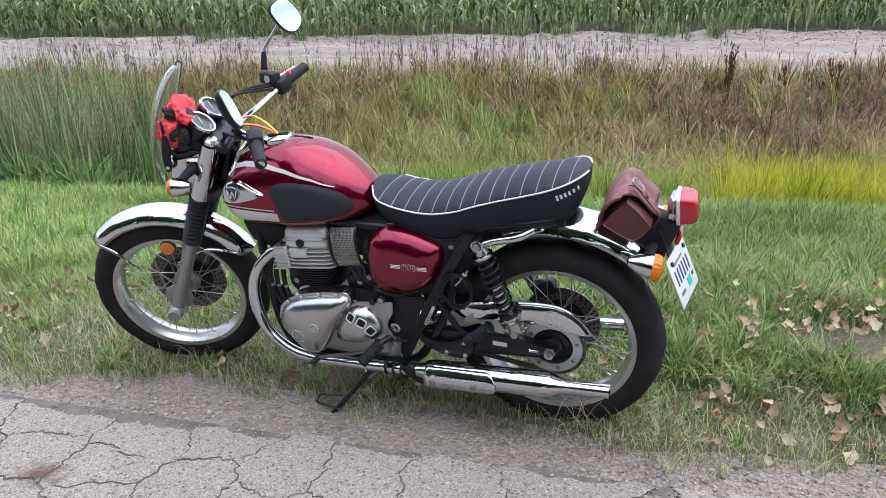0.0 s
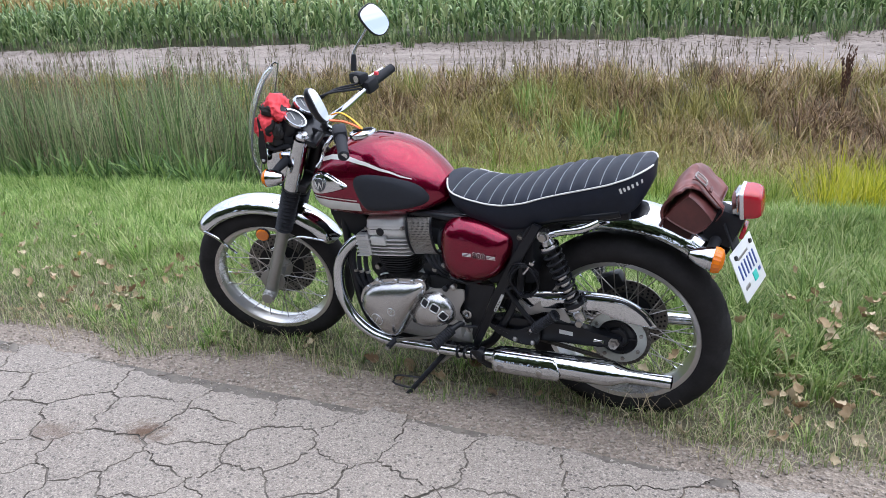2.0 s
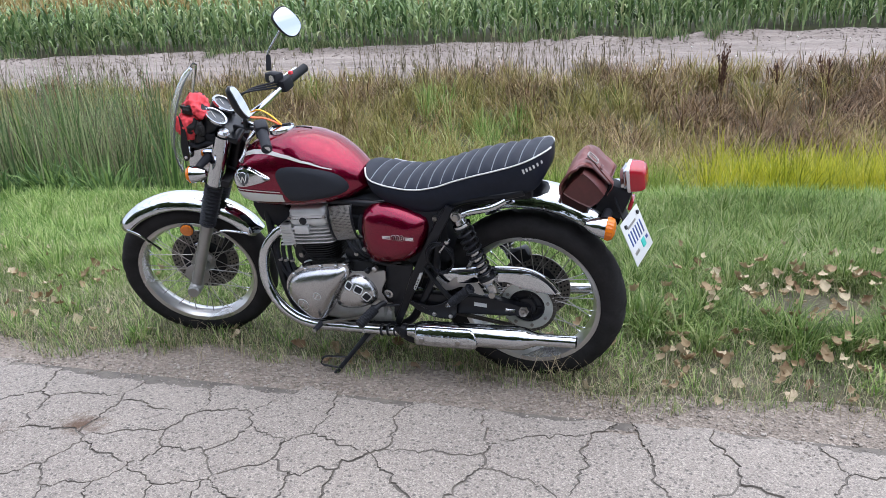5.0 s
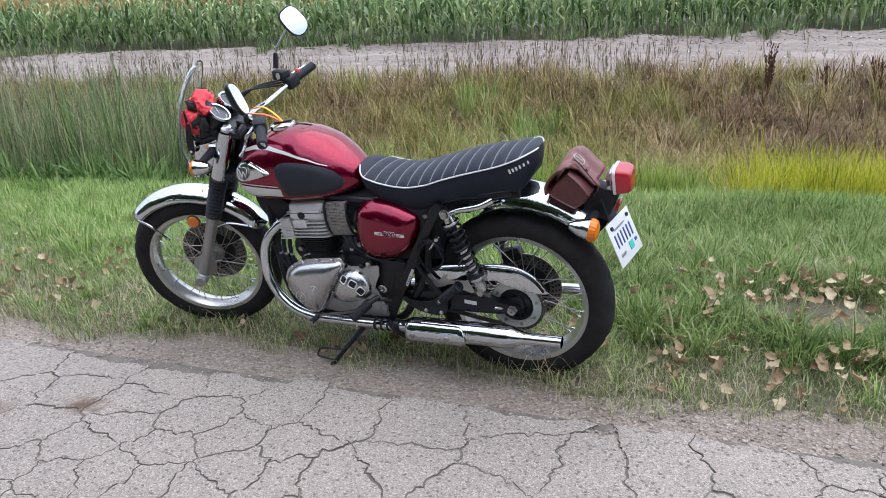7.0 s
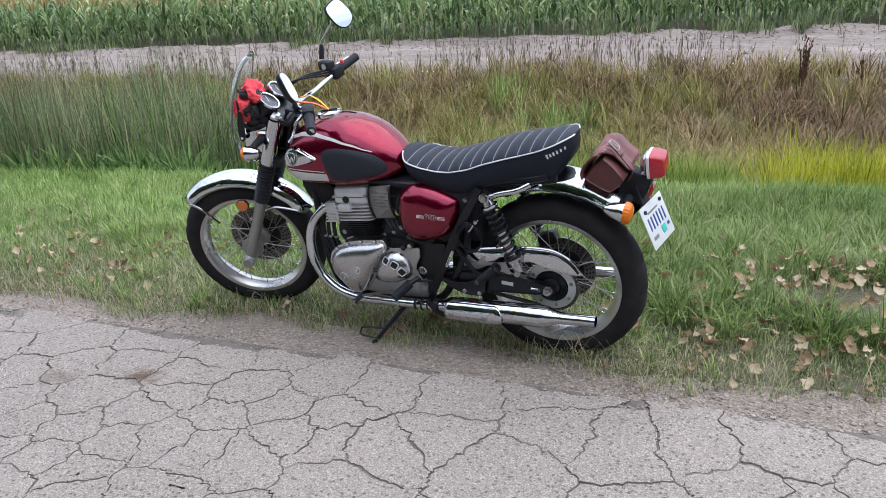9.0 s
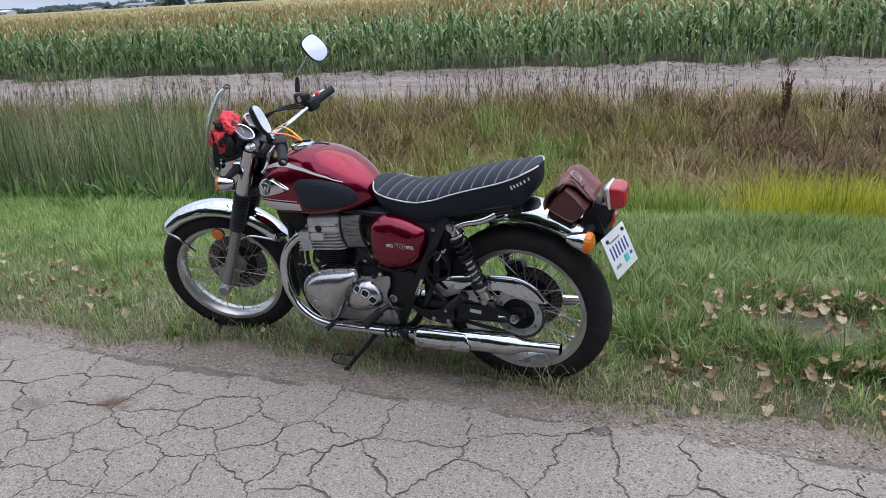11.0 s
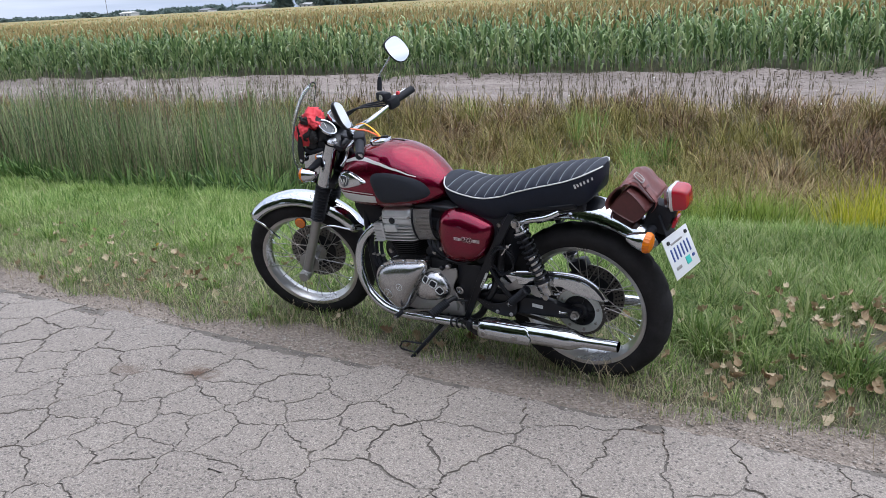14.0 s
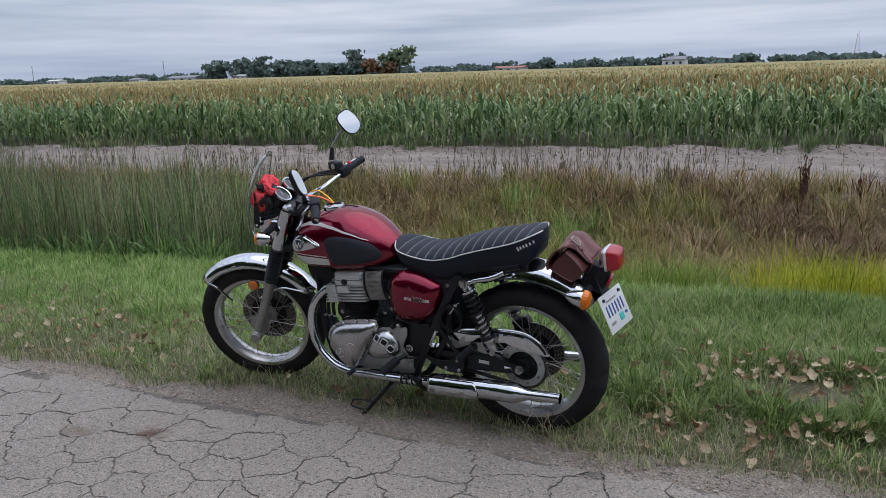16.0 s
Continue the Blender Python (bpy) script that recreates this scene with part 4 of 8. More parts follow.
def tank_y(x, z):
    """The half width of the tank at a height."""
    zt, zb, w = tank_at(x)
    zc = zb + (zt - zb) * 0.4
    if z >= zc:
        q = min(1.0, (z - zc) / max(1e-4, zt - zc))
        return w * max(0.0, 1 - q ** 2.2) ** (1 / 2.2)
    q = min(1.0, (zc - z) / max(1e-4, zc - zb))
    return w * max(0.0, 1 - q ** 3.2) ** (1 / 3.2)


def tank_mesh():
    bm = bmesh.new()
    rows = []
    xs = np.concatenate([np.linspace(TX[0], 0.34, 10), np.linspace(0.36, 0.8, 24), np.linspace(0.815, TX[-1], 8)])
    for x in xs:
        zt, zb, w = (float(np.mean([tank_at(x + d)[i] for d in (-0.018, -0.009, 0, 0.009, 0.018)])) for i in range(3))
        zc = zb + (zt - zb) * 0.4
        ring = []
        for j in range(48):
            a = 2 * math.pi * j / 48
            c, s = math.cos(a), math.sin(a)
            p = 2 / 2.2 if s >= 0 else 2 / 3.2
            y = w * math.copysign(abs(c) ** p, c)
            z = zc + (zt - zc) * abs(s) ** p if s >= 0 else zc - (zc - zb) * abs(s) ** p
            ring.append((x, y, z))
        rows.append(ring)
    return rings(bm, rows)


tank = part("fuel_tank", tank_mesh(), PAINT, bike, "candy red teardrop fuel tank", angle=60)


def patch(outline, lift, levels=6, side=-1):
    """A pad that lies on the tank's side, lifted by lift with a rounded rim."""
    bm = bmesh.new()
    o = [Vector(p) for p in outline]
    c = sum(o, Vector((0, 0))) / len(o)
    rows = []
    for k in range(levels + 1):
        s = 1 - 0.97 * k / levels
        h = lift * min(1.0, (1 - s) / 0.12 + 0.1)
        if k == 0:
            rows.append([((c + (p - c)).x, side * (tank_y(p.x, p.y) - 0.006), p.y) for p in o])
        row = []
        for p in o:
            q = c + (p - c) * (s if k else 1.0)
            row.append((q.x, side * (tank_y(q.x, q.y) + h), q.y))
        rows.append(row)
    return rings(bm, rows)


def band(rows3, lift, side=-1):
    """A painted band on the tank: rows of x, lower z, upper z."""
    bm = bmesh.new()
    xs = np.linspace(rows3[0][0], rows3[-1][0], 26)
    a = np.array(rows3)
    rows = []
    for x in xs:
        lo, hi = np.interp(x, a[:, 0], a[:, 1]), np.interp(x, a[:, 0], a[:, 2])
        rows.append([(x, side * (tank_y(x, lo + (hi - lo) * t) + lift), lo + (hi - lo) * t) for t in np.linspace(0, 1, 6)])
    rings(bm, rows, closed=False, cap=False)
    return bm


pad_line = rounded([(0.512, 0.866), (0.535, 0.892), (0.6, 0.9), (0.69, 0.888), (0.755, 0.862), (0.787, 0.825), (0.782, 0.796), (0.735, 0.778), (0.65, 0.766), (0.57, 0.758), (0.545, 0.775), (0.525, 0.82)], 4)
for s in (-1, 1):
    part("knee_pad", patch(pad_line, 0.007, side=s), PADRUB, tank, "black rubber knee pad")
    part("tank_stripe", band([(0.335, 0.912, 0.922), (0.4, 0.932, 0.946), (0.47, 0.938, 0.952), (0.56, 0.928, 0.939), (0.66, 0.906, 0.913), (0.735, 0.882, 0.885)], 0.0016, s), WHITE, tank, "silver-white stripe")
    part("tank_stripe", band([(0.318, 0.775, 0.79), (0.34, 0.742, 0.786), (0.45, 0.748, 0.786), (0.53, 0.752, 0.787)], 0.0016, s), WHITE, tank, "silver-white lower band")
    part("pinstripe", band([(0.32, 0.793, 0.797), (0.42, 0.793, 0.797), (0.52, 0.794, 0.798)], 0.0016, s), WHITE, tank, "thin silver line")
    badge = part("tank_badge", patch(rounded([(0.308, 0.845), (0.326, 0.877), (0.366, 0.89), (0.425, 0.879), (0.487, 0.848), (0.41, 0.818), (0.35, 0.805), (0.315, 0.815)], 5), 0.012, 7, s), CHROME, tank, "chromed teardrop badge with a round emblem")
    part("emblem", patch([(0.368 + 0.027 * math.cos(a), 0.846 + 0.03 * math.sin(a)) for a in [2 * math.pi * j / 24 for j in range(24)]], 0.0165, 4, s), DIAL, badge, "dark round emblem")
    bm = bmesh.new()
    y0 = tank_y(0.368, 0.846) + 0.0178
    wpts = [(0.349, 0.862), (0.359, 0.83), (0.368, 0.856), (0.377, 0.83), (0.387, 0.862)]
    for p, q in zip(wpts, wpts[1:]):
        tube([(p[0], s * y0, p[1]), (q[0], s * y0, q[1])], 0.0022, 6, 2, bm)
    part("emblem_ring", tube([(0.368 + 0.026 * math.cos(a), s * (y0 - 0.001), 0.846 + 0.0285 * math.sin(a)) for a in [2 * math.pi * j / 24 for j in range(25)]], 0.0013, 6, 1), CHROME, badge)
    part("emblem_letter", bm, PIPING, badge, "white letter W")
# filler cap
cm = Matrix.Translation((0.478, 0.0, 0.992)) @ pose(0, 0, 0, 0, -4, 0) @ pose(0, 0, 0, -90, 0, 0)
cap = part("filler_cap", lathe([(0.05, 0.01), (0.052, -0.004), (0.05, -0.012), (0.04, -0.016), (0.0, -0.019)], 36, None, cm), CHROME, tank, "chromed filler cap")
part("cap_latch", block(0.075, 0.014, 0.006, (0.478, 0, 1.013), 0.003, (0, -4, 25)), BLACK, cap, "dark latch across the cap")
part("breather_strip", tube([(0.53, 0.02, 1.0), (0.565, 0.02, 1.0), (0.6, 0.02, 0.998)], 0.003, 6, 3), MATTE, tank)


# ---- seat ----
SX = [0.836, 0.85, 0.87, 0.945, 1.02, 1.08, 1.16, 1.22, 1.30, 1.37, 1.44, 1.5, 1.528, 1.545, 1.562]
SP = [0.876, 0.862, 0.847, 0.828, 0.821, 0.823, 0.842, 0.866, 0.89, 0.908, 0.927, 0.95, 0.962, 0.967, 0.969]
ST = [0.878, 0.872, 0.866, 0.857, 0.857, 0.868, 0.891, 0.912, 0.937, 0.953, 0.966, 0.975, 0.976, 0.975, 0.972]
SB = [0.87, 0.832, 0.8, 0.752, 0.732, 0.725, 0.742, 0.764, 0.788, 0.802, 0.812, 0.828, 0.838, 0.846, 0.86]
SW = [0.115, 0.117, 0.12, 0.127, 0.135, 0.14, 0.145, 0.145, 0.141, 0.136, 0.129, 0.121, 0.117, 0.114, 0.11]


def seat_at(x, t):
    f = float(np.mean([np.interp(x + d, SX, t) for d in (-0.016, -0.008, 0, 0.008, 0.016)]))
    if t is SW and x > 1.475:
        f *= math.sqrt(max(0.012, 1 - ((x - 1.475) / 0.085) ** 2.6))
    if t is SW and x < 0.91:
        f *= math.sqrt(max(0.05, 1 - ((0.91 - x) / 0.075) ** 2.4))
    if t is SB and x > 1.5:
        f += 0.07 * min(1.0, (x - 1.5) / 0.06) ** 2.2
    return f


seams = [0.885 + 0.048 * i for i in range(14)]
bm = bmesh.new()
rows = []
for x in np.concatenate([np.arange(0.837, 1.5, 0.006), np.linspace(1.505, 1.559, 18)]):
    zp, zt, zb, w = (seat_at(x, t) for t in (SP, ST, SB, SW))
    dip = 0.009 * (1 - abs(math.sin(math.pi * (x - seams[0]) / 0.048)) ** 0.7) if 0.87 < x < 1.53 else 0.0
    ring = []
    for t in (0.0, 0.12, 0.35, 0.7, 0.93):
        ring.append((x, -w * (0.86 + 0.155 * math.sin(t * 2.2)), zb + (zp - zb) * t))
    for j in range(25):
        y = -1 + 2 * j / 24
        top = zp + (zt - zp) * (1 - abs(y) ** 2.4) ** 0.75
        ring.append((x, y * w * 0.985, top - dip * (1 - abs(y) ** 8)))
    for t in (0.93, 0.7, 0.35, 0.12, 0.0):
        ring.append((x, w * (0.86 + 0.155 * math.sin(t * 2.2)), zb + (zp - zb) * t))
    ring.append((x, 0, zb))
    rows.append(ring)
rings(bm, rows)
seat = part("seat", bm, VINYL, bike, "black pleated dual seat with white piping", angle=70)
line = [(x, -seat_at(x, SW) * 0.995, seat_at(x, SP) + 0.001) for x in np.concatenate([np.linspace(0.842, 1.5, 40), np.linspace(1.51, 1.557, 10)])]
part("piping", tube(line, 0.003, 8, 3), PIPING, seat, "white piping")
part("piping", tube([(x, -y, z) for x, y, z in line[3:]], 0.003, 8, 3), PIPING, seat, "white piping")
for s in seams:
    w, zp, zt = seat_at(s, SW), seat_at(s, SP), seat_at(s, ST)
    pts = [(s, y * w * 0.985, zp + (zt - zp) * (1 - abs(y) ** 2.4) ** 0.75 - 0.009 * (1 - abs(y) ** 8) + 0.0012) for y in np.linspace(-0.97, 0.97, 25)]
    part("seam", tube(pts, 0.0015, 5, 1), SEAM, seat, "grey stitched seam")
# the maker's name on the seat's tail, drawn as plain bars
for k in range(6):
    xx = 1.478 + 0.0115 * k
    w0, w1 = seat_at(xx - 0.004, SW), seat_at(xx + 0.004, SW)
    part("name_bar", block(0.007, 0.002, 0.017 if k == 0 else 0.013, (xx, -seat_at(xx, SW) * 1.005 - 0.0008, 0.91 + 0.005 * k), 0.0006, (0, -20, math.degrees(math.atan2(w0 - w1, 0.008)))), PIPING, seat, "white bar of the maker's mark")
part("seat_base", block(0.5, 0.17, 0.03, (1.25, 0, 0.76), 0.01, (0, -11, 0)), MATTE, bike)
part("seat_tail_bracket", block(0.09, 0.15, 0.025, (1.435, 0, 0.8), 0.01, (0, -20, 0)), MATTE, bike)


# ---- engine ----
def slab_box(x0, x1, z0, z1, half, mat, name, parent, bevel=0.008, label=""):
    return part(name, block(x1 - x0, 2 * half, z1 - z0, ((x0 + x1) / 2, 0, (z0 + z1) / 2), bevel), mat, parent, label)


engine = part("engine", block(0.36, 0.25, 0.24, (0.7, 0, 0.345), 0.03), DARKCAST, bike, "air-cooled upright twin engine")
# barrel and head lean forwards a little
HEAD = Matrix.Translation((0.607, 0, 0.563)) @ pose(0, 0, 0, 0, -6, 0)
part("barrel", slab(0.06, 0.098, -0.12, 0.01, p=4), FINBLACK, engine, "", HEAD)
for k in range(10):
    z = -0.009 - 0.011 * k
    part("barrel_fin", slab(0.097 - 0.0036 * k, 0.127 - 0.0022 * k, z - 0.0025, z + 0.0025, p=3.4), FINBLACK, engine, "thin black cooling fin", HEAD)
part("cylinder_head", slab(0.081, 0.112, 0.0, 0.106, p=6), CAST, engine, "finned alloy cylinder head", HEAD)
for k in range(5):
    z = 0.003 + 0.0155 * k
    part("head_fin", slab(0.0975, 0.131, z - 0.0028, z + 0.0028, p=7), CAST, engine, "alloy cooling fin", HEAD)
part("head_deck", slab(0.0945, 0.128, 0.084, 0.106, p=7), SATIN, engine, "", HEAD)
part("head_boss", block(0.064, 0.03, 0.036, (-0.036, -0.121, 0.063), 0.004), SATIN, engine, "square boss on the head", HEAD)
part("head_web", block(0.013, 0.022, 0.088, (-0.09, -0.115, 0.042), 0.003), CAST, engine, "", HEAD)
bm = bmesh.new()
rows = []
for z, hx, hy in ((0.109, 0.09, 0.122), (0.11, 0.094, 0.1285), (0.119, 0.094, 0.1285), (0.121, 0.091, 0.125), (0.138, 0.09, 0.123), (0.15, 0.083, 0.112), (0.156, 0.068, 0.095), (0.158, 0.03, 0.04)):
    rows.append([(hx * math.copysign(abs(math.cos(a)) ** 0.3, math.cos(a)), hy * math.copysign(abs(math.sin(a)) ** 0.3, math.sin(a)), z) for a in [2 * math.pi * (j + 0.5) / 48 for j in range(48)]])
part("rocker_cover", rings(bm, rows), SATIN, engine, "satin alloy rocker cover", HEAD)
part("cover_gasket", slab(0.091, 0.1255, 0.105, 0.111, p=7), BLACK, engine, "", HEAD)
part("cover_plug", lathe([(0.0155, -0.12), (0.0155, -0.1325), (0.011, -0.134), (0.0, -0.134)], 22, None, Matrix.Translation((-0.02, 0, 0.1))), BLACK, engine, "round black plug", HEAD)
for x in (-0.078, 0.078):
    part("bolt", lathe([(0.007, -0.1285), (0.007, -0.134), (0.0055, -0.136)], 6, None, Matrix.Translation((x, 0, 0.115))), STEEL, engine, "", HEAD)
for k in range(5):
    part("rear_rib", slab(0.006, 0.1, 0.095, 0.165, p=4), BLACK, engine, "", HEAD @ Matrix.Translation((0.098 + 0.011 * k, 0.0, 0)))
# left crankcase cover
case_line = rounded([(0.468, 0.352), (0.478, 0.402), (0.503, 0.437), (0.548, 0.465), (0.62, 0.488), (0.7, 0.5), (0.75, 0.503), (0.767, 0.486), (0.76, 0.45), (0.733, 0.402), (0.7, 0.348), (0.662, 0.285), (0.628, 0.24), (0.597, 0.228), (0.562, 0.235), (0.527, 0.265), (0.488, 0.31)], 4)
inner = [(0.608 + (x - 0.608) * 0.955, 0.372 + (z - 0.378) * 0.945) for x, z in case_line]
part("crankcase_flange", plate(case_line, -0.168, -0.115, 0.006), ALLOY, engine, "polished flange of the crankcase")
CASE = (inner, -0.166, 0.05, 2.3)
case = part("crankcase_cover", dome(*CASE[:3], 10, CASE[3]), ALLOY, engine, "polished alloy crankcase cover", angle=60)
for x, z, r in ((0.56, 0.322, 0.025), (0.632, 0.37, 0.016)):
    ring = [Vector((x + r * math.cos(a), 0, z + r * math.sin(a))) for a in [2 * math.pi * j / 24 for j in range(25)]]
    for v in ring:
        v.y = dome_y(*CASE, v.x, v.z) - 0.0002
    part("cap_groove", tube(ring, 0.0011, 6, 1), DARKCAST, case)
    f = on_dome(CASE, x, z)
    part("inspection_cap", lathe([(r * 0.92, 0.004), (r * 0.92, -0.0008), (r * 0.86, -0.0016), (0, -0.0018)], 28, None, f), ALLOY, case, "slotted inspection cap")
    part("slot", block(0.0028, 0.0016, r * 1.05, (0, -0.0022, 0), 0.0004, (0, 32, 0)), DARKCAST, case, "", f)
for x, z in ((0.517, 0.437), (0.575, 0.464), (0.645, 0.484), (0.715, 0.492), (0.753, 0.47), (0.483, 0.345), (0.722, 0.395), (0.69, 0.345), (0.655, 0.29)):
    part("bolt", lathe([(0.0085, 0.0), (0.0085, -0.007), (0.006, -0.0095), (0.0, -0.0098)], 14, None, Matrix.Translation((x, -0.167, z))), ALLOY, engine)
# chain sprocket cover with its three windows
part("sprocket_panel", plate([(0.735, 0.415), (0.765, 0.455), (0.79, 0.466), (0.85, 0.473), (0.912, 0.482), (0.919, 0.476), (0.917, 0.438), (0.893, 0.4), (0.888, 0.378), (0.93, 0.302), (0.921, 0.299), (0.877, 0.352), (0.84, 0.318), (0.76, 0.33)], -0.158, -0.15, 0.002), PANELALLOY, engine, "brushed alloy panel round the sprocket cover")
drum_line = rounded([(0.692, 0.33), (0.706, 0.378), (0.738, 0.424), (0.787, 0.455), (0.835, 0.45), (0.869, 0.412), (0.877, 0.372), (0.86, 0.338), (0.81, 0.312), (0.75, 0.301), (0.708, 0.307)], 4)
DRUM = (drum_line, -0.157, 0.052, 2.1)
part("sprocket_rim", plate(drum_line, -0.159, -0.12, 0.004), ALLOY, engine)
drum = part("sprocket_cover", dome(*DRUM[:3], 9, DRUM[3]), ALLOY, engine, "domed alloy sprocket cover with three windows", angle=60)
for x, z, r in ((0.774, 0.424, -14), (0.815, 0.412, -28), (0.845, 0.382, -50)):
    f = on_dome(DRUM, x, z) @ pose(0, 0, 0, 0, -r, 0)
    part("window", block(0.031, 0.008, 0.027, (0, 0.001, 0), 0.0038), BLACK, drum, "dark window in the cover", f)
    sq = [(0.0165 * math.copysign(abs(math.cos(a)) ** 0.45, math.cos(a)), -0.002, 0.0145 * math.copysign(abs(math.sin(a)) ** 0.45, math.sin(a))) for a in [2 * math.pi * j / 20 for j in range(21)]]
    part("window_rim", tube(sq, 0.0024, 6, 1), SATIN, drum, "", f)
part("cover_bolt", lathe([(0.009, 0), (0.009, -0.004), (0.0, -0.005)], 12, None, on_dome(DRUM, 0.718, 0.338)), BLACK, drum)
for x, z in ((0.868, 0.46), (0.9, 0.47)):
    part("hose_clip", lathe([(0.01, -0.15), (0.012, -0.17), (0.006, -0.175)], 10, None, Matrix.Translation((x - 0.02, 0, z + 0.02))), STEEL if x > 0.88 else BLACK, engine)
# sump, lower cases, starter and gearbox
slab_box(0.52, 0.9, 0.19, 0.27, 0.1, DARKCAST, "sump", engine, 0.02)
slab_box(0.72, 0.93, 0.3, 0.5, 0.12, FINBLACK, "gearbox", engine, 0.03)
part("starter_motor", lathe([(0.0, -0.11), (0.03, -0.105), (0.034, -0.09), (0.034, 0.09), (0, 0.1)], 20, None, Matrix.Translation((0.76, 0, 0.515))), BLACK, engine)
# carburettor side: perforated shield, rubber duct
def perforated(nu, nv, at):
    """A sheet with a round hole in each cell; at(u, v) bends it."""
    bm = bmesh.new()
    keep = {}

    def vert(u, v):
        k = (round(u, 5), round(v, 5))
        if k not in keep:
            keep[k] = bm.verts.new(at(u, v))
        return keep[k]

    for i in range(nu):
        for j in range(nv):
            sq = [(i + a, j + b) for a, b in ((0, 0), (0.5, 0), (1, 0), (1, 0.5), (1, 1), (0.5, 1), (0, 1), (0, 0.5))]
            hole = [(i + 0.5 + 0.36 * math.cos(q), j + 0.5 + 0.36 * math.sin(q)) for q in [radians(225 + 45 * k) for k in range(8)]]
            outer = [vert(u / nu, v / nv) for u, v in sq]
            inn = [vert(u / nu, v / nv) for u, v in hole]
            for k in range(8):
                bm.faces.new((outer[k], outer[(k + 1) % 8], inn[(k + 1) % 8], inn[k]))
    return bm


def shield_at(u, v):
    a = radians(-72 + 144 * v)
    return (0.094 * (u - 0.5), -0.1 - 0.036 * math.cos(a), 0.078 * math.sin(a))


SHIELD = Matrix.Translation((0.748, 0, 0.657)) @ pose(0, 0, 0, 0, -7, 0)
shield = part("heat_shield", perforated(18, 30, shield_at), STEEL, bike, "perforated steel throttle shield", SHIELD)
shield.modifiers.new("thick", 'SOLIDIFY').thickness = 0.0015
for x, z in ((-0.02, -0.028), (0.02, -0.028)):
    part("shield_screw", bolt(x, -0.137, z, 0.005, 0.004), STEEL, shield)
for x in (-0.05, 0.05):
    part("shield_band", tube([(x, -0.09, -0.082), (x, -0.125, -0.055), (x, -0.138, 0.0), (x, -0.125, 0.055), (x, -0.09, 0.082)], 0.005, 8, 5), BLACK, shield)
part("throttle_body", lathe([(0.045, 0), (0.045, 0.1), (0.035, 0.16)], 20, None, Matrix.Translation((0.69, -0.055, 0.65)) @ pose(0, 0, 0, 0, 0, -90)), BLACK, bike)
bm = bmesh.new()
for k in range(5):
    lathe([(0.046, 0.0), (0.05, 0.006), (0.046, 0.012)], 20, bm, Matrix.Translation((0.81 + 0.012 * k, -0.075, 0.64)) @ pose(0, 0, 0, 0, 0, -90))
part("intake_duct", bm, MATTE, bike, "ribbed rubber intake duct")

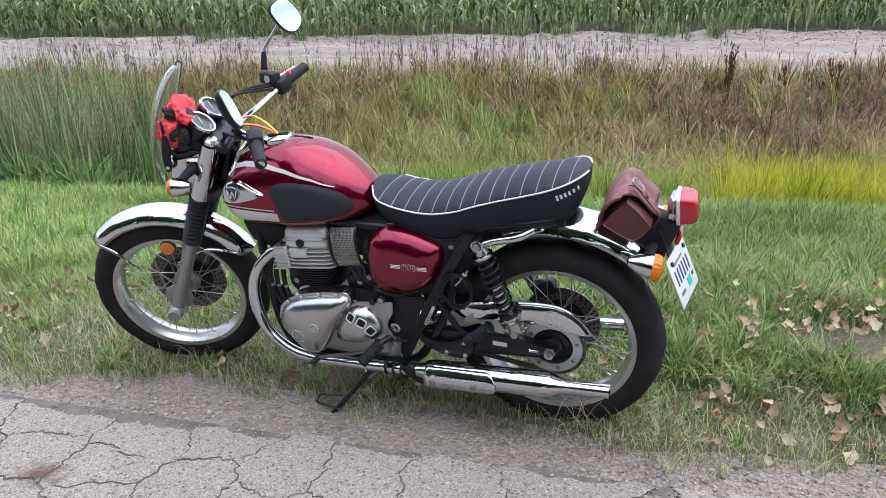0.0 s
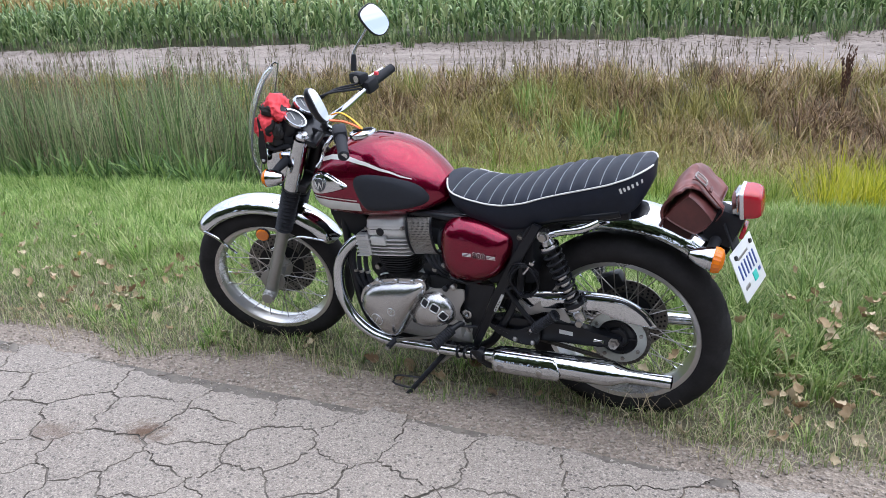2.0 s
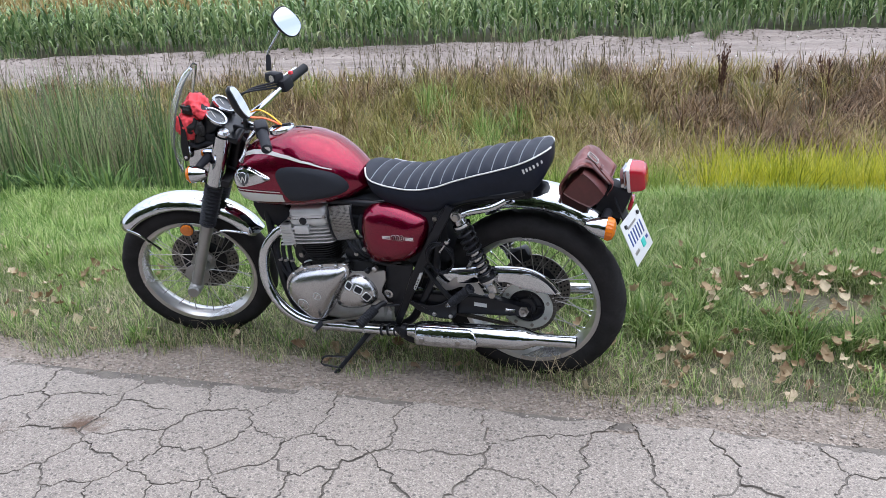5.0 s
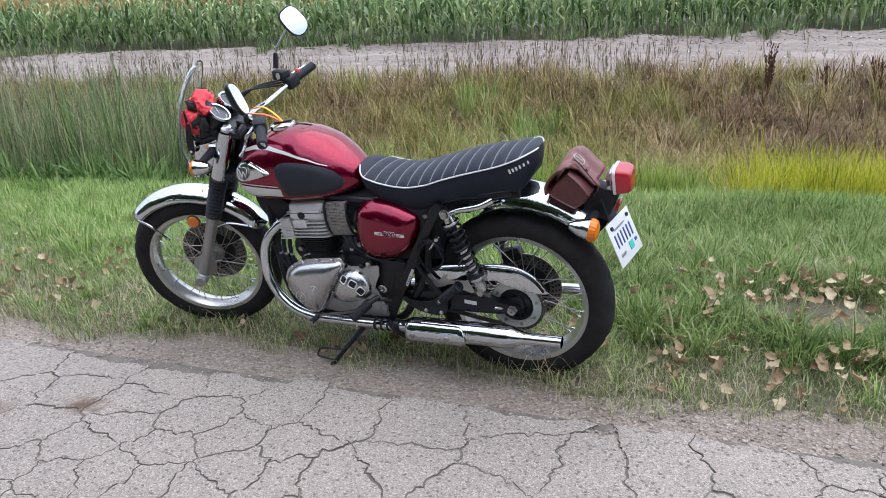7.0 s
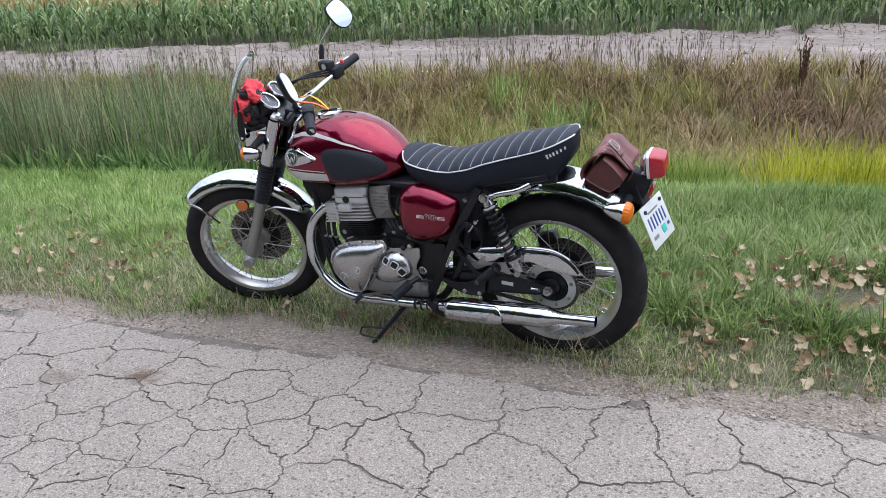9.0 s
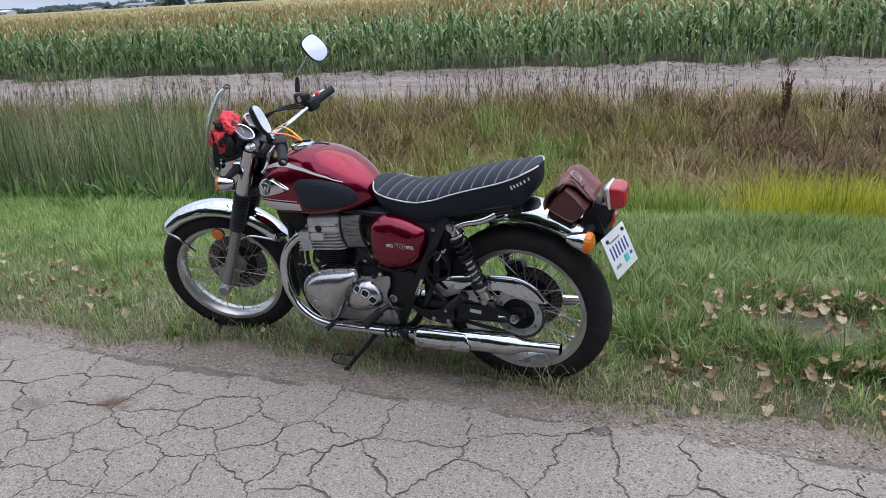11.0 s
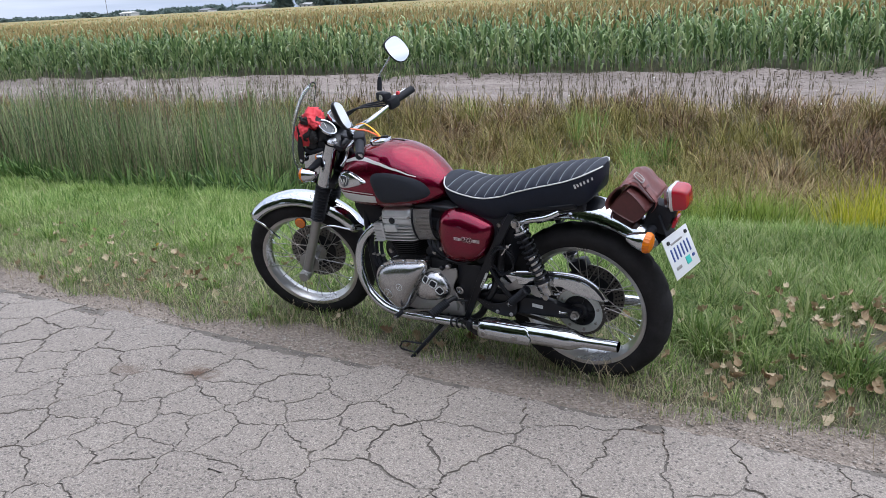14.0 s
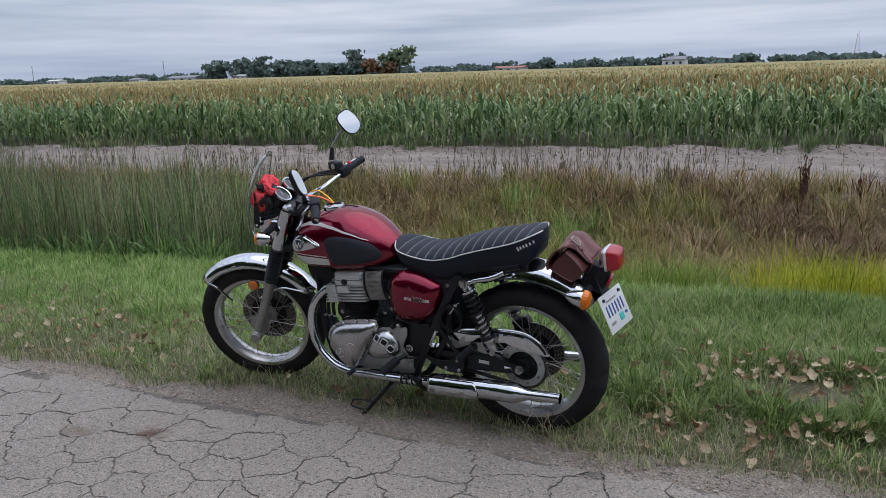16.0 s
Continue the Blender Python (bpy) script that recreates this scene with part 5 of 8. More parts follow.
# ---- exhausts ----
for s in (-1, 1):
    pts = [(0.53, 0.085, 0.605), (0.49, 0.09, 0.615), (0.445, 0.1, 0.598), (0.39, 0.115, 0.545), (0.36, 0.13, 0.475), (0.362, 0.145, 0.385), (0.4, 0.155, 0.295), (0.47, 0.162, 0.232), (0.56, 0.166, 0.204), (0.7, 0.17, 0.207), (0.9, 0.176, 0.22), (1.04, 0.185, 0.235)]
    ex = part("exhaust_pipe", tube([(x, s * y, z) for x, y, z in pts], 0.0215, 18, 8), CHROME, bike, "chromed sweeping exhaust pipe")
    part("exhaust_flange", block(0.05, 0.062, 0.092, (0.485, s * 0.092, 0.588), 0.008, (0, -6, 0)), CAST, ex, "finned alloy exhaust flange")
    for k in range(6):
        part("flange_fin", block(0.056, 0.074, 0.0055, (0.4835 + 0.0012 * k, s * 0.092, 0.547 + 0.0158 * k), 0.002, (0, -6, 0)), CAST, ex, "alloy cooling fin")
    for x in (0.885, 0.915, 0.945):
        part("pipe_clip", lathe([(0.0225, -0.004), (0.0255, -0.003), (0.0255, 0.003), (0.0225, 0.004)], 20, None, Matrix.Translation((x, s * 0.1765, 0.2205 + 0.06 * (x - 0.9))) @ pose(0, 0, 0, 0, -6, 0) @ pose(0, 0, 0, 0, 0, -90)), BLACK, ex)
    ax = [(1.005, 0.0, 0.024), (1.03, 0.0, 0.03), (1.05, 0.0, 0.04), (1.08, 0.0, 0.044), (1.3, 0.0, 0.0455), (1.45, 0.0, 0.046), (1.48, 0.0, 0.042), (1.505, 0.0, 0.031), (1.53, 0.0, 0.0245), (1.6, 0, 0.0235), (1.672, 0, 0.023), (1.672, 0, 0.0205), (1.6, 0, 0.02)]
    bm = bmesh.new()
    rows = []
    for x, _, r in ax:
        c = Vector((x, s * (0.185 + 0.02 * (x - 1.0)), 0.236 + 0.062 * (x - 1.0)))
        rows.append([c + Vector((0, r * math.cos(a), r * math.sin(a))) for a in [2 * math.pi * j / 32 for j in range(32)]])
    rings(bm, rows, cap=False)
    muf = part("silencer", bm, CHROME, bike, "long chromed peashooter silencer")
    bm = bmesh.new()
    rows = []
    for x in np.linspace(1.045, 1.3, 20):
        c = Vector((x, s * (0.185 + 0.02 * (x - 1.0)), 0.236 + 0.062 * (x - 1.0)))
        end = max(0.0, (x - 1.262) / 0.038)
        half = 62 * math.sqrt(max(0.02, 1 - end * end))
        rows.append([c + Vector((0, s * 0.0495 * math.cos(radians(q)), 0.0495 * math.sin(radians(q - 12)))) for q in np.linspace(-half, half, 13)])
    rings(bm, rows, closed=False, cap=False)
    hs = part("silencer_shield", bm, CHROME, muf, "chromed heat shield")
    hs.modifiers.new("thick", 'SOLIDIFY').thickness = 0.003
    for x in (1.075, 1.225):
        bm = lathe([(0.011, 0.002 * s), (0.011, 0.006 * s), (0.006, 0.008 * s)], 12, None, Matrix.Translation((x, s * (0.185 + 0.02 * (x - 1.0) + 0.0495), 0.236 + 0.062 * (x - 1.0) - 0.008)))
        part("shield_screw", bm, STEEL, muf)
    part("exhaust_clamp", lathe([(0.027, -0.012), (0.03, -0.01), (0.03, 0.01), (0.027, 0.012)], 22, None, Matrix.Translation((0.985, s * 0.182, 0.229)) @ pose(0, 0, 0, 0, 0, -90)), BLACK, ex)

# ---- frame ----
for s in (-1, 1):
    part("frame_tube", tube([(0.31, 0, 0.87), (0.36, s * 0.04, 0.72), (0.4, s * 0.09, 0.5), (0.43, s * 0.1, 0.3), (0.5, s * 0.1, 0.2), (0.7, s * 0.1, 0.18), (0.95, s * 0.11, 0.215), (1.05, s * 0.12, 0.34), (1.12, s * 0.12, 0.5), (1.14, s * 0.12, 0.68), (1.22, s * 0.115, 0.775), (1.4, s * 0.11, 0.81), (1.47, s * 0.1, 0.825)], 0.0165, 12, 6), BLACK, bike, "black steel frame tube")
    part("frame_tube", tube([(0.33, 0, 0.83), (0.5, s * 0.06, 0.75), (0.75, s * 0.09, 0.74), (0.95, s * 0.1, 0.74), (1.15, s * 0.115, 0.76)], 0.0165, 12, 6), BLACK, bike, "black steel frame tube")
    # diagonal brace, gusset and swing arm
    part("frame_brace", plate([(0.928, 0.242), (0.955, 0.236), (1.075, 0.49), (1.15, 0.64), (1.222, 0.765), (1.19, 0.775), (1.115, 0.645), (1.035, 0.49)], s * 0.136, s * 0.15, 0.004), BLACK, bike, "black diagonal frame brace")
    part("gusset_plate", plate(rounded([(0.918, 0.505), (0.975, 0.498), (1.03, 0.5), (1.0, 0.42), (0.965, 0.32), (0.942, 0.252), (0.925, 0.262), (0.93, 0.33), (0.9, 0.39), (0.915, 0.44)], 3), s * 0.126, s * 0.136, 0.003), BLACK, bike, "black frame gusset plate")
    part("pivot_bolt", lathe([(0.02, s * 0.134), (0.02, s * 0.143), (0.0165, s * 0.145), (0.011, s * 0.1445), (0.0105, s * 0.136)], 22, None, Matrix.Translation((0.914, 0, 0.369))), ALLOY, bike, "bright hollow pivot bolt")
    part("side_panel", plate(rounded([(1.03, 0.745), (1.12, 0.748), (1.19, 0.765), (1.17, 0.69), (1.12, 0.6), (1.08, 0.54), (1.0, 0.52)], 3), s * 0.11, s * 0.122, 0.003), MATTE, bike, "black plastic panel under the seat")
    sw = part("swing_arm", plate([(0.97, 0.36), (1.06, 0.378), (1.2, 0.38), (1.335, 0.386), (1.382, 0.377), (1.4, 0.363), (1.47, 0.363), (1.486, 0.352), (1.486, 0.334), (1.47, 0.324), (1.4, 0.322), (1.383, 0.31), (1.2, 0.302), (1.02, 0.32)], s * 0.09, s * 0.126, 0.007), BLACK, bike, "black swing arm")
    part("hanger_plate", plate(rounded([(0.99, 0.36), (1.02, 0.348), (1.11, 0.335), (1.17, 0.37), (1.2, 0.355), (1.192, 0.3), (1.165, 0.285), (1.1, 0.288), (1.03, 0.315)], 3), s * 0.14, s * 0.147, 0.002), BLACK, bike, "black passenger footrest hanger")
    for x, z in ((1.105, 0.302), (1.172, 0.3)):
        part("hanger_bolt", lathe([(0.009, s * 0.147), (0.009, s * 0.152), (0.006, s * 0.155)], 14, None, Matrix.Translation((x, 0, z))), STEEL, bike)
    part("hanger_strut", tube([(1.078, s * 0.142, 0.51), (1.13, s * 0.15, 0.44), (1.183, s * 0.15, 0.378)], 0.0095, 10, 3), BLACK, bike)
    part("adjuster", tube([(1.392, s * 0.128, 0.343), (1.4, s * 0.128, 0.343), (1.428, s * 0.128, 0.343)], [0.0085, 0.006, 0.006], 10, 2), ALLOY, sw)
    part("adjuster", lathe([(0.0085, -0.004), (0.0085, 0.004)], 6, None, Matrix.Translation((1.425, s * 0.128, 0.343)) @ pose(0, 0, 0, 0, 0, 90)), ALLOY, sw)
    part("axle_nut", lathe([(0.02, s * 0.125), (0.02, s * 0.13), (0.016, s * 0.131), (0.016, s * 0.145), (0.007, s * 0.146), (0.007, s * 0.155)], 6 if s < 0 else 16, None, Matrix.Translation((1.461, 0, 0.343))), STEEL, sw, "bright axle nut")
    # shock absorber
    top, low = Vector((1.235, s * 0.155, 0.742)), Vector((1.352, s * 0.145, 0.428))
    d = low - top
    sh = part("shock_absorber", tube([top, top + d * 0.1], [0.016, 0.023], 18, 3), ALLOY, bike, "chromed shock absorber with black spring")
    part("shock_eye", lathe([(0.021, -0.018), (0.021, 0.018), (0.016, 0.02), (0.01, 0.016), (0.01, -0.016), (0.016, -0.02)], 24, None, Matrix.Translation(top), True), ALLOY, sh)
    part("damper_rod", tube([top + d * 0.1, top + d * 0.5], 0.0135, 14, 3), BLACK, sh)
    part("damper_body", tube([top + d * 0.44, top + d * 0.85], 0.0205, 16, 3), ALLOY, sh, "bright alloy damper")
    part("spring_seat", tube([top + d * 0.105, top + d * 0.13], 0.034, 20, 2), CHROME, sh)
    part("shock_lower", tube([top + d * 0.78, top + d * 0.84, top + d * 0.9, top + d], [0.033, 0.033, 0.024, 0.021], 18, 4), ALLOY, sh, "cast lower mount")
    part("spring_cup", tube([top + d * 0.775, top + d * 0.815], 0.0345, 20, 2), BLACK, sh)
    part("shock_bolt", lathe([(0.013, s * 0.02), (0.013, s * 0.032)], 6, None, Matrix.Translation(top)), STEEL, sh)
    part("shock_bolt", lathe([(0.013, s * 0.02), (0.013, s * 0.032)], 6, None, Matrix.Translation(low)), STEEL, sh)
    coil = []
    u1 = d.normalized().cross(Vector((0, 1, 0))).normalized()
    u2 = d.normalized().cross(u1)
    for i in range(9 * 14 + 1):
        a = 2 * math.pi * i / 14
        coil.append(top + d * (0.13 + 0.66 * i / (9 * 14)) + (u1 * math.cos(a) + u2 * math.sin(a)) * (0.031 - 0.0035 * i / (9 * 14)))
    part("spring", tube(coil, 0.0048, 8, 1), BLACK, sh, "black coil spring")
    # grab rail
    part("grab_rail", tube([(1.24, s * 0.14, 0.735), (1.29, s * 0.15, 0.757), (1.36, s * 0.15, 0.776), (1.41, s * 0.13, 0.798)], 0.0125, 12, 6), CHROME, bike, "chromed grab rail")
    # indicator at the back
    part("rear_indicator_stem", tube([(1.76, s * 0.05, 0.74), (1.755, s * 0.1, 0.735), (1.75, s * 0.15, 0.73)], [0.018, 0.016, 0.016], 14, 4), MATTE, bike)
    turn = Matrix.Translation((1.758, s * 0.175, 0.74)) @ pose(0, 0, 0, 0, 8, 0) @ pose(0, 0, 0, 0, 0, -90)
    # the lathe's +Y points back along +X
    ind = part("rear_indicator", lathe([(0.0, -0.062), (0.014, -0.056), (0.028, -0.03), (0.036, 0.0), (0.037, 0.015)], 24, None, turn), CHROME, bike, "chromed rear indicator with an amber lens")
    bm = bmesh.new()
    rows = []
    for r, y in ((0.038, 0.013), (0.039, 0.024), (0.034, 0.037), (0.02, 0.044), (0.002, 0.046)):
        rows.append([turn @ Vector(((r * (1 + (0.05 if j % 2 else 0))) * math.cos(2 * math.pi * j / 40), y, (r * (1 + (0.05 if j % 2 else 0))) * math.sin(2 * math.pi * j / 40))) for j in range(40)])
    part("indicator_lens", rings(bm, rows), AMBER, ind, "ribbed amber lens")
part("steering_head", tube([STEER_AT + FORK_DIR * -0.02, STEER_AT - FORK_DIR * 0.22], 0.032, 18, 3), BLACK, bike)
part("airbox", block(0.2, 0.2, 0.2, (0.985, 0, 0.64), 0.03), MATTE, bike)
# added black block, stands in for the dark gap below tank and seat nose
part("dark_gap_filler", block(0.26, 0.17, 0.1, (0.8, 0, 0.705), 0.02), MATTE, bike)
part("inner_guard", plate(rounded([(0.32, 0.71), (0.43, 0.7), (0.5, 0.68), (0.5, 0.62), (0.42, 0.6), (0.35, 0.62)], 3), -0.07, 0.07, 0.01), MATTE, bike)
part("battery_box", block(0.18, 0.18, 0.2, (1.08, 0, 0.6), 0.02), MATTE, bike)
part("rear_inner_guard", tube([(1.12, 0, 0.45), (1.1, 0, 0.6), (1.17, 0, 0.72), (1.32, 0, 0.79)], 0.06, 14, 6, None, 1.0), MATTE, bike)

# side covers
for s in (-1, 1):
    o = rounded([(0.833, 0.672), (0.85, 0.722), (0.888, 0.748), (0.95, 0.755), (1.02, 0.744), (1.09, 0.716), (1.107, 0.69), (1.103, 0.65), (1.083, 0.595), (1.045, 0.545), (0.985, 0.512), (0.91, 0.503), (0.862, 0.512), (0.838, 0.55), (0.828, 0.61)], 4)
    bm = dome(o, -0.122, 0.058, 12, 2.6)
    for v in bm.verts:
        fold = v.co.z - (0.702 - 0.17 * (v.co.x - 0.85))
        v.co.y += 0.16 * max(0.0, fold) + 0.05 * max(0.0, 0.6 - v.co.z)
    if s > 0:
        bmesh.ops.scale(bm, vec=(1, -1, 1), verts=bm.verts)
    sc = part("side_cover", bm, PAINT, bike, "glossy red side cover", angle=60)
    # "800" between winged bars
    for k in (-1, 1):
        for dz in (0.005, 0.0, -0.005):
            part("badge_wing", block(0.034, 0.002, 0.0024, (1.0 + k * 0.046, s * 0.182, 0.642 + dz), 0.0005), PIPING, sc, "silver bar of the winged badge")
    for grow, deep, mat, word in ((0.0021, 0.1815, PIPING, "silver edge of the number"), (0.0009, 0.1824, BLACK, "black number 800"), (-0.0002, 0.1833, PAINT, "red heart of the number")):
        txt = bpy.data.curves.new("number_text", 'FONT')
        txt.body, txt.size, txt.extrude, txt.offset, txt.space_character = "800", 0.029, 0.0006, grow, 1.12
        txt.align_x, txt.align_y = 'CENTER', 'CENTER'
        tob = new("number_text", txt)
        tob.data.materials.append(mat)
        tob.parent = sc
        tob.matrix_basis = pose(1.0, s * deep, 0.642, 90, 0, 0) if s < 0 else pose(1.0, deep, 0.642, 90, 0, 180)
        tagged(tob, word)

# chain guard, sprocket, chain
o = [(1.1, 0.478), (1.2, 0.495), (1.34, 0.518), (1.44, 0.526), (1.5, 0.517), (1.56, 0.482), (1.598, 0.435), (1.592, 0.42), (1.572, 0.422), (1.54, 0.449), (1.48, 0.468), (1.4, 0.47), (1.3, 0.457), (1.2, 0.44), (1.1, 0.43)]
part("chain_guard", dome(rounded(o, 4), -0.112, 0.022, 7, 2.0), CHROME, bike, "chromed chain guard")
part("chain_guard_groove", tube([(1.17, -0.119, 0.481), (1.34, -0.121, 0.507), (1.44, -0.121, 0.513), (1.5, -0.121, 0.504), (1.552, -0.121, 0.472), (1.585, -0.121, 0.434)], 0.0052, 8, 6), BLACK, bike)
part("chain_guard_lip", tube([(1.17, -0.117, 0.491), (1.34, -0.118, 0.517), (1.44, -0.118, 0.524), (1.502, -0.118, 0.515), (1.562, -0.118, 0.48), (1.597, -0.118, 0.437)], 0.0055, 8, 6), CHROME, bike)
bm = bmesh.new()
ring_pts = []
for j in range(84):
    a = 2 * math.pi * j / 84
    r = 0.112 if j % 2 else 0.104
    ring_pts.append((1.463 + r * math.cos(a), 0.343 + r * math.sin(a)))
spk = part("rear_sprocket", plate(ring_pts, -0.084, -0.077, 0.0), STEEL, bike, "steel rear sprocket")
part("sprocket_carrier", lathe([(0.101, -0.088), (0.101, -0.0835), (0.07, -0.0835), (0.07, -0.088)], 40, None, Matrix.Translation((1.463, 0, 0.343)), True), RINGGREY, spk, "pale sprocket ring")
part("sprocket_hub", lathe([(0.07, -0.0845), (0.066, -0.089), (0.058, -0.084), (0.042, -0.083), (0.036, -0.096), (0.0, -0.104)], 32, None, Matrix.Translation((1.463, 0, 0.343))), BLACK, spk)
for i in range(5):
    part("hub_web", block(0.036, 0.006, 0.006, (0, 0, 0), 0.001), BLACK, spk, "", Matrix.Translation((1.463, -0.087, 0.343)) @ pose(0, 0, 0, 0, 72 * i, 0) @ Matrix.Translation((0.05, 0, 0)))
for i in range(8):
    a = 2 * math.pi * (i + 0.3) / 8
    part("sprocket_bolt", bolt(1.463 + 0.085 * math.cos(a), -0.088, 0.343 + 0.085 * math.sin(a), 0.0075, 0.007), STEEL, spk)
CHAIN = worn("chain_steel", (0.09, 0.085, 0.08), 0.45, 0.8, grain=90, vary=0.4)
loop = []
for i in range(40):
    loop.append((0.8 + 0.62 * i / 40, 0.42 + 0.03 * i / 40))
for i in range(20):
    a = radians(95 - 190 * i / 20)
    loop.append((1.463 + 0.108 * math.cos(a), 0.343 + 0.108 * math.sin(a)))
for i in range(40):
    loop.append((1.45 - 0.65 * i / 40, 0.236 + 0.09 * i / 40))
chain = bmesh.new()
for i, (x, z) in enumerate(loop):
    nx, nz = loop[(i + 1) % len(loop)]
    for dy in (-0.006, 0.006):
        block(0.017, 0.004, 0.012, (x, -0.08 + dy, z), 0.002, (0, -math.degrees(math.atan2(nz - z, nx - x)), 0), bm=chain)
part("drive_chain", chain, CHAIN, bike, "greasy drive chain")["kind"] = "stuff"

# rear brake caliper, brake hose, label, reflector strip
part("rear_caliper", block(0.09, 0.05, 0.06, (1.40, 0.085, 0.47), 0.014, (0, -25, 0)), BLACK, bike, "black rear brake caliper")
part("warning_label", block(0.05, 0.002, 0.016, (1.29, -0.1262, 0.352), 0.0, (0, 3, 0)), PLATEWHITE, bike, "small white label")
part("swing_bracket", plate(rounded([(1.085, 0.428), (1.112, 0.468), (1.16, 0.43), (1.2, 0.47), (1.27, 0.462), (1.31, 0.4), (1.27, 0.405), (1.22, 0.43), (1.17, 0.405), (1.12, 0.41)], 3), -0.13, -0.124, 0.002), PANELALLOY, bike, "bright alloy bracket behind the footrest")
part("bracket_bolt", lathe([(0.012, -0.13), (0.012, -0.138), (0.007, -0.141)], 14, None, Matrix.Translation((1.128, 0, 0.43))), ALLOY, bike)
part("frame_reflector", block(0.012, 0.006, 0.085, (1.052, -0.153, 0.447), 0.005, (0, 25, 0)), SATIN, bike, "slotted alloy strip")
for k in range(4):
    part("strip_slot", block(0.004, 0.002, 0.006, (1.0385 + 0.0055 * k, -0.1565, 0.4185 + 0.0118 * k), 0.0005, (0, 25, 0)), BLACK, bike)
peg = part("rear_peg", rib_tube((1.185, -0.165, 0.37), (1.262, -0.18, 0.445), 0.0185, 9), MATTE, bike, "folded ribbed passenger footrest")
part("rear_peg_end", lathe([(0.02, 0.0), (0.021, -0.008), (0.012, -0.01), (0.009, -0.004)], 18, None, Matrix.Translation((1.266, -0.181, 0.449)) @ Vector((0.7, -0.14, 0.7)).to_track_quat('-Y', 'Z').to_matrix().to_4x4()), BLACK, peg)
part("rear_peg_foot", tube([(1.165, -0.15, 0.352), (1.176, -0.16, 0.362), (1.188, -0.165, 0.373)], [0.013, 0.012, 0.009], 12, 3), ALLOY, peg, "bright footrest hinge")

# rider's footrest, gear pedal
peg = part("footrest", rib_tube((0.872, -0.19, 0.325), (0.83, -0.268, 0.29), 0.0205, 10), MATTE, bike, "ribbed black rubber footrest")
part("footrest_root", tube([(0.9, -0.15, 0.335), (0.885, -0.172, 0.332), (0.87, -0.195, 0.324)], [0.013, 0.011, 0.012], 12, 3), BLACK, peg)
part("footrest_feeler", tube([(0.836, -0.255, 0.28), (0.838, -0.256, 0.262), (0.839, -0.256, 0.25)], [0.004, 0.004, 0.006], 8, 3), ALLOY, peg, "bright feeler bolt")
part("gear_lever", tube([(0.845, -0.15, 0.31), (0.8, -0.18, 0.275), (0.7, -0.2, 0.255), (0.625, -0.205, 0.235)], 0.0065, 8, 6), STEEL, bike, "gear lever")
part("gear_pedal_end", tube([(0.62, -0.252, 0.233), (0.619, -0.262, 0.233)], 0.0085, 10, 2), ALLOY, bike)
part("gear_pedal", tube([(0.625, -0.2, 0.235), (0.622, -0.225, 0.234), (0.62, -0.252, 0.233)], 0.0115, 12, 3), MATTE, bike, "rubber gear pedal")
part("gear_rod", tube([(0.84, -0.16, 0.315), (0.9, -0.16, 0.325), (0.96, -0.155, 0.33)], 0.005, 8, 3), BLACK, bike)
part("exhaust_hanger", plate(rounded([(0.945, 0.25), (0.985, 0.255), (1.045, 0.215), (1.03, 0.19), (0.99, 0.205)], 3), -0.205, -0.198, 0.002), BLACK, bike)
# side stand with its loop foot
st = part("side_stand", tube([(0.835, -0.12, 0.215), (0.8, -0.165, 0.17), (0.73, -0.215, 0.085), (0.655, -0.262, -0.005)], [0.014, 0.011, 0.01, 0.01], 12, 6), BLACK, bike, "black side stand swung out to the ground")
part("stand_loop", tube([(0.738, -0.213, 0.088), (0.65, -0.246, 0.104), (0.634, -0.252, 0.1), (0.622, -0.257, 0.072), (0.632, -0.256, 0.064), (0.7, -0.238, 0.045)], 0.0042, 8, 1), BLACK, st)
part("stand_foot", block(0.055, 0.03, 0.008, (0.655, -0.262, -0.008), 0.003, (0, 6, 20)), BLACK, st)
part("stand_spring", tube([(0.86, -0.14, 0.2), (0.8, -0.17, 0.15)], 0.008, 8, 2), STEEL, st)

# tail: bracket, lamp, plate
part("tail_bracket", block(0.1, 0.07, 0.12, (1.775, 0, 0.775), 0.015, (0, 20, 0)), MATTE, bike, "black tail lamp bracket")
LAMP = Matrix.Translation((1.825, 0, 0.862)) @ pose(0, 0, 0, 0, -5, 0)


def lamp_shell(rows4):
    bm = bmesh.new()
    return rings(bm, [[(x, hy * math.copysign(abs(math.cos(a)) ** 0.38, math.cos(a)), cz + 0.88 * hz * math.copysign(abs(math.sin(a)) ** 0.38, math.sin(a))) for a in [2 * math.pi * (j + 0.5) / 40 for j in range(40)]] for x, hy, hz, cz in rows4])


tl = part("tail_lamp_base", lamp_shell([(-0.03, 0.03, 0.03, -0.006), (-0.026, 0.04, 0.04, -0.004), (-0.014, 0.046, 0.045, 0), (-0.012, 0.044, 0.043, 0), (-0.003, 0.05, 0.048, 0)]), CHROME, bike, "chromed tail lamp base", LAMP)
part("lamp_lens_rim", lamp_shell([(-0.004, 0.056, 0.052, 0), (-0.002, 0.0585, 0.0545, 0), (0.006, 0.0585, 0.0545, 0), (0.008, 0.056, 0.052, 0)]), SATIN, tl, "pale lens rim")
part("tail_lamp_lens", lamp_shell([(0.006, 0.0565, 0.0525, 0), (0.03, 0.056, 0.051, -0.001), (0.046, 0.053, 0.047, -0.002), (0.056, 0.046, 0.039, -0.003), (0.06, 0.03, 0.025, -0.004), (0.061, 0.01, 0.01, -0.004)]), REDLENS, tl, "red tail lamp lens")
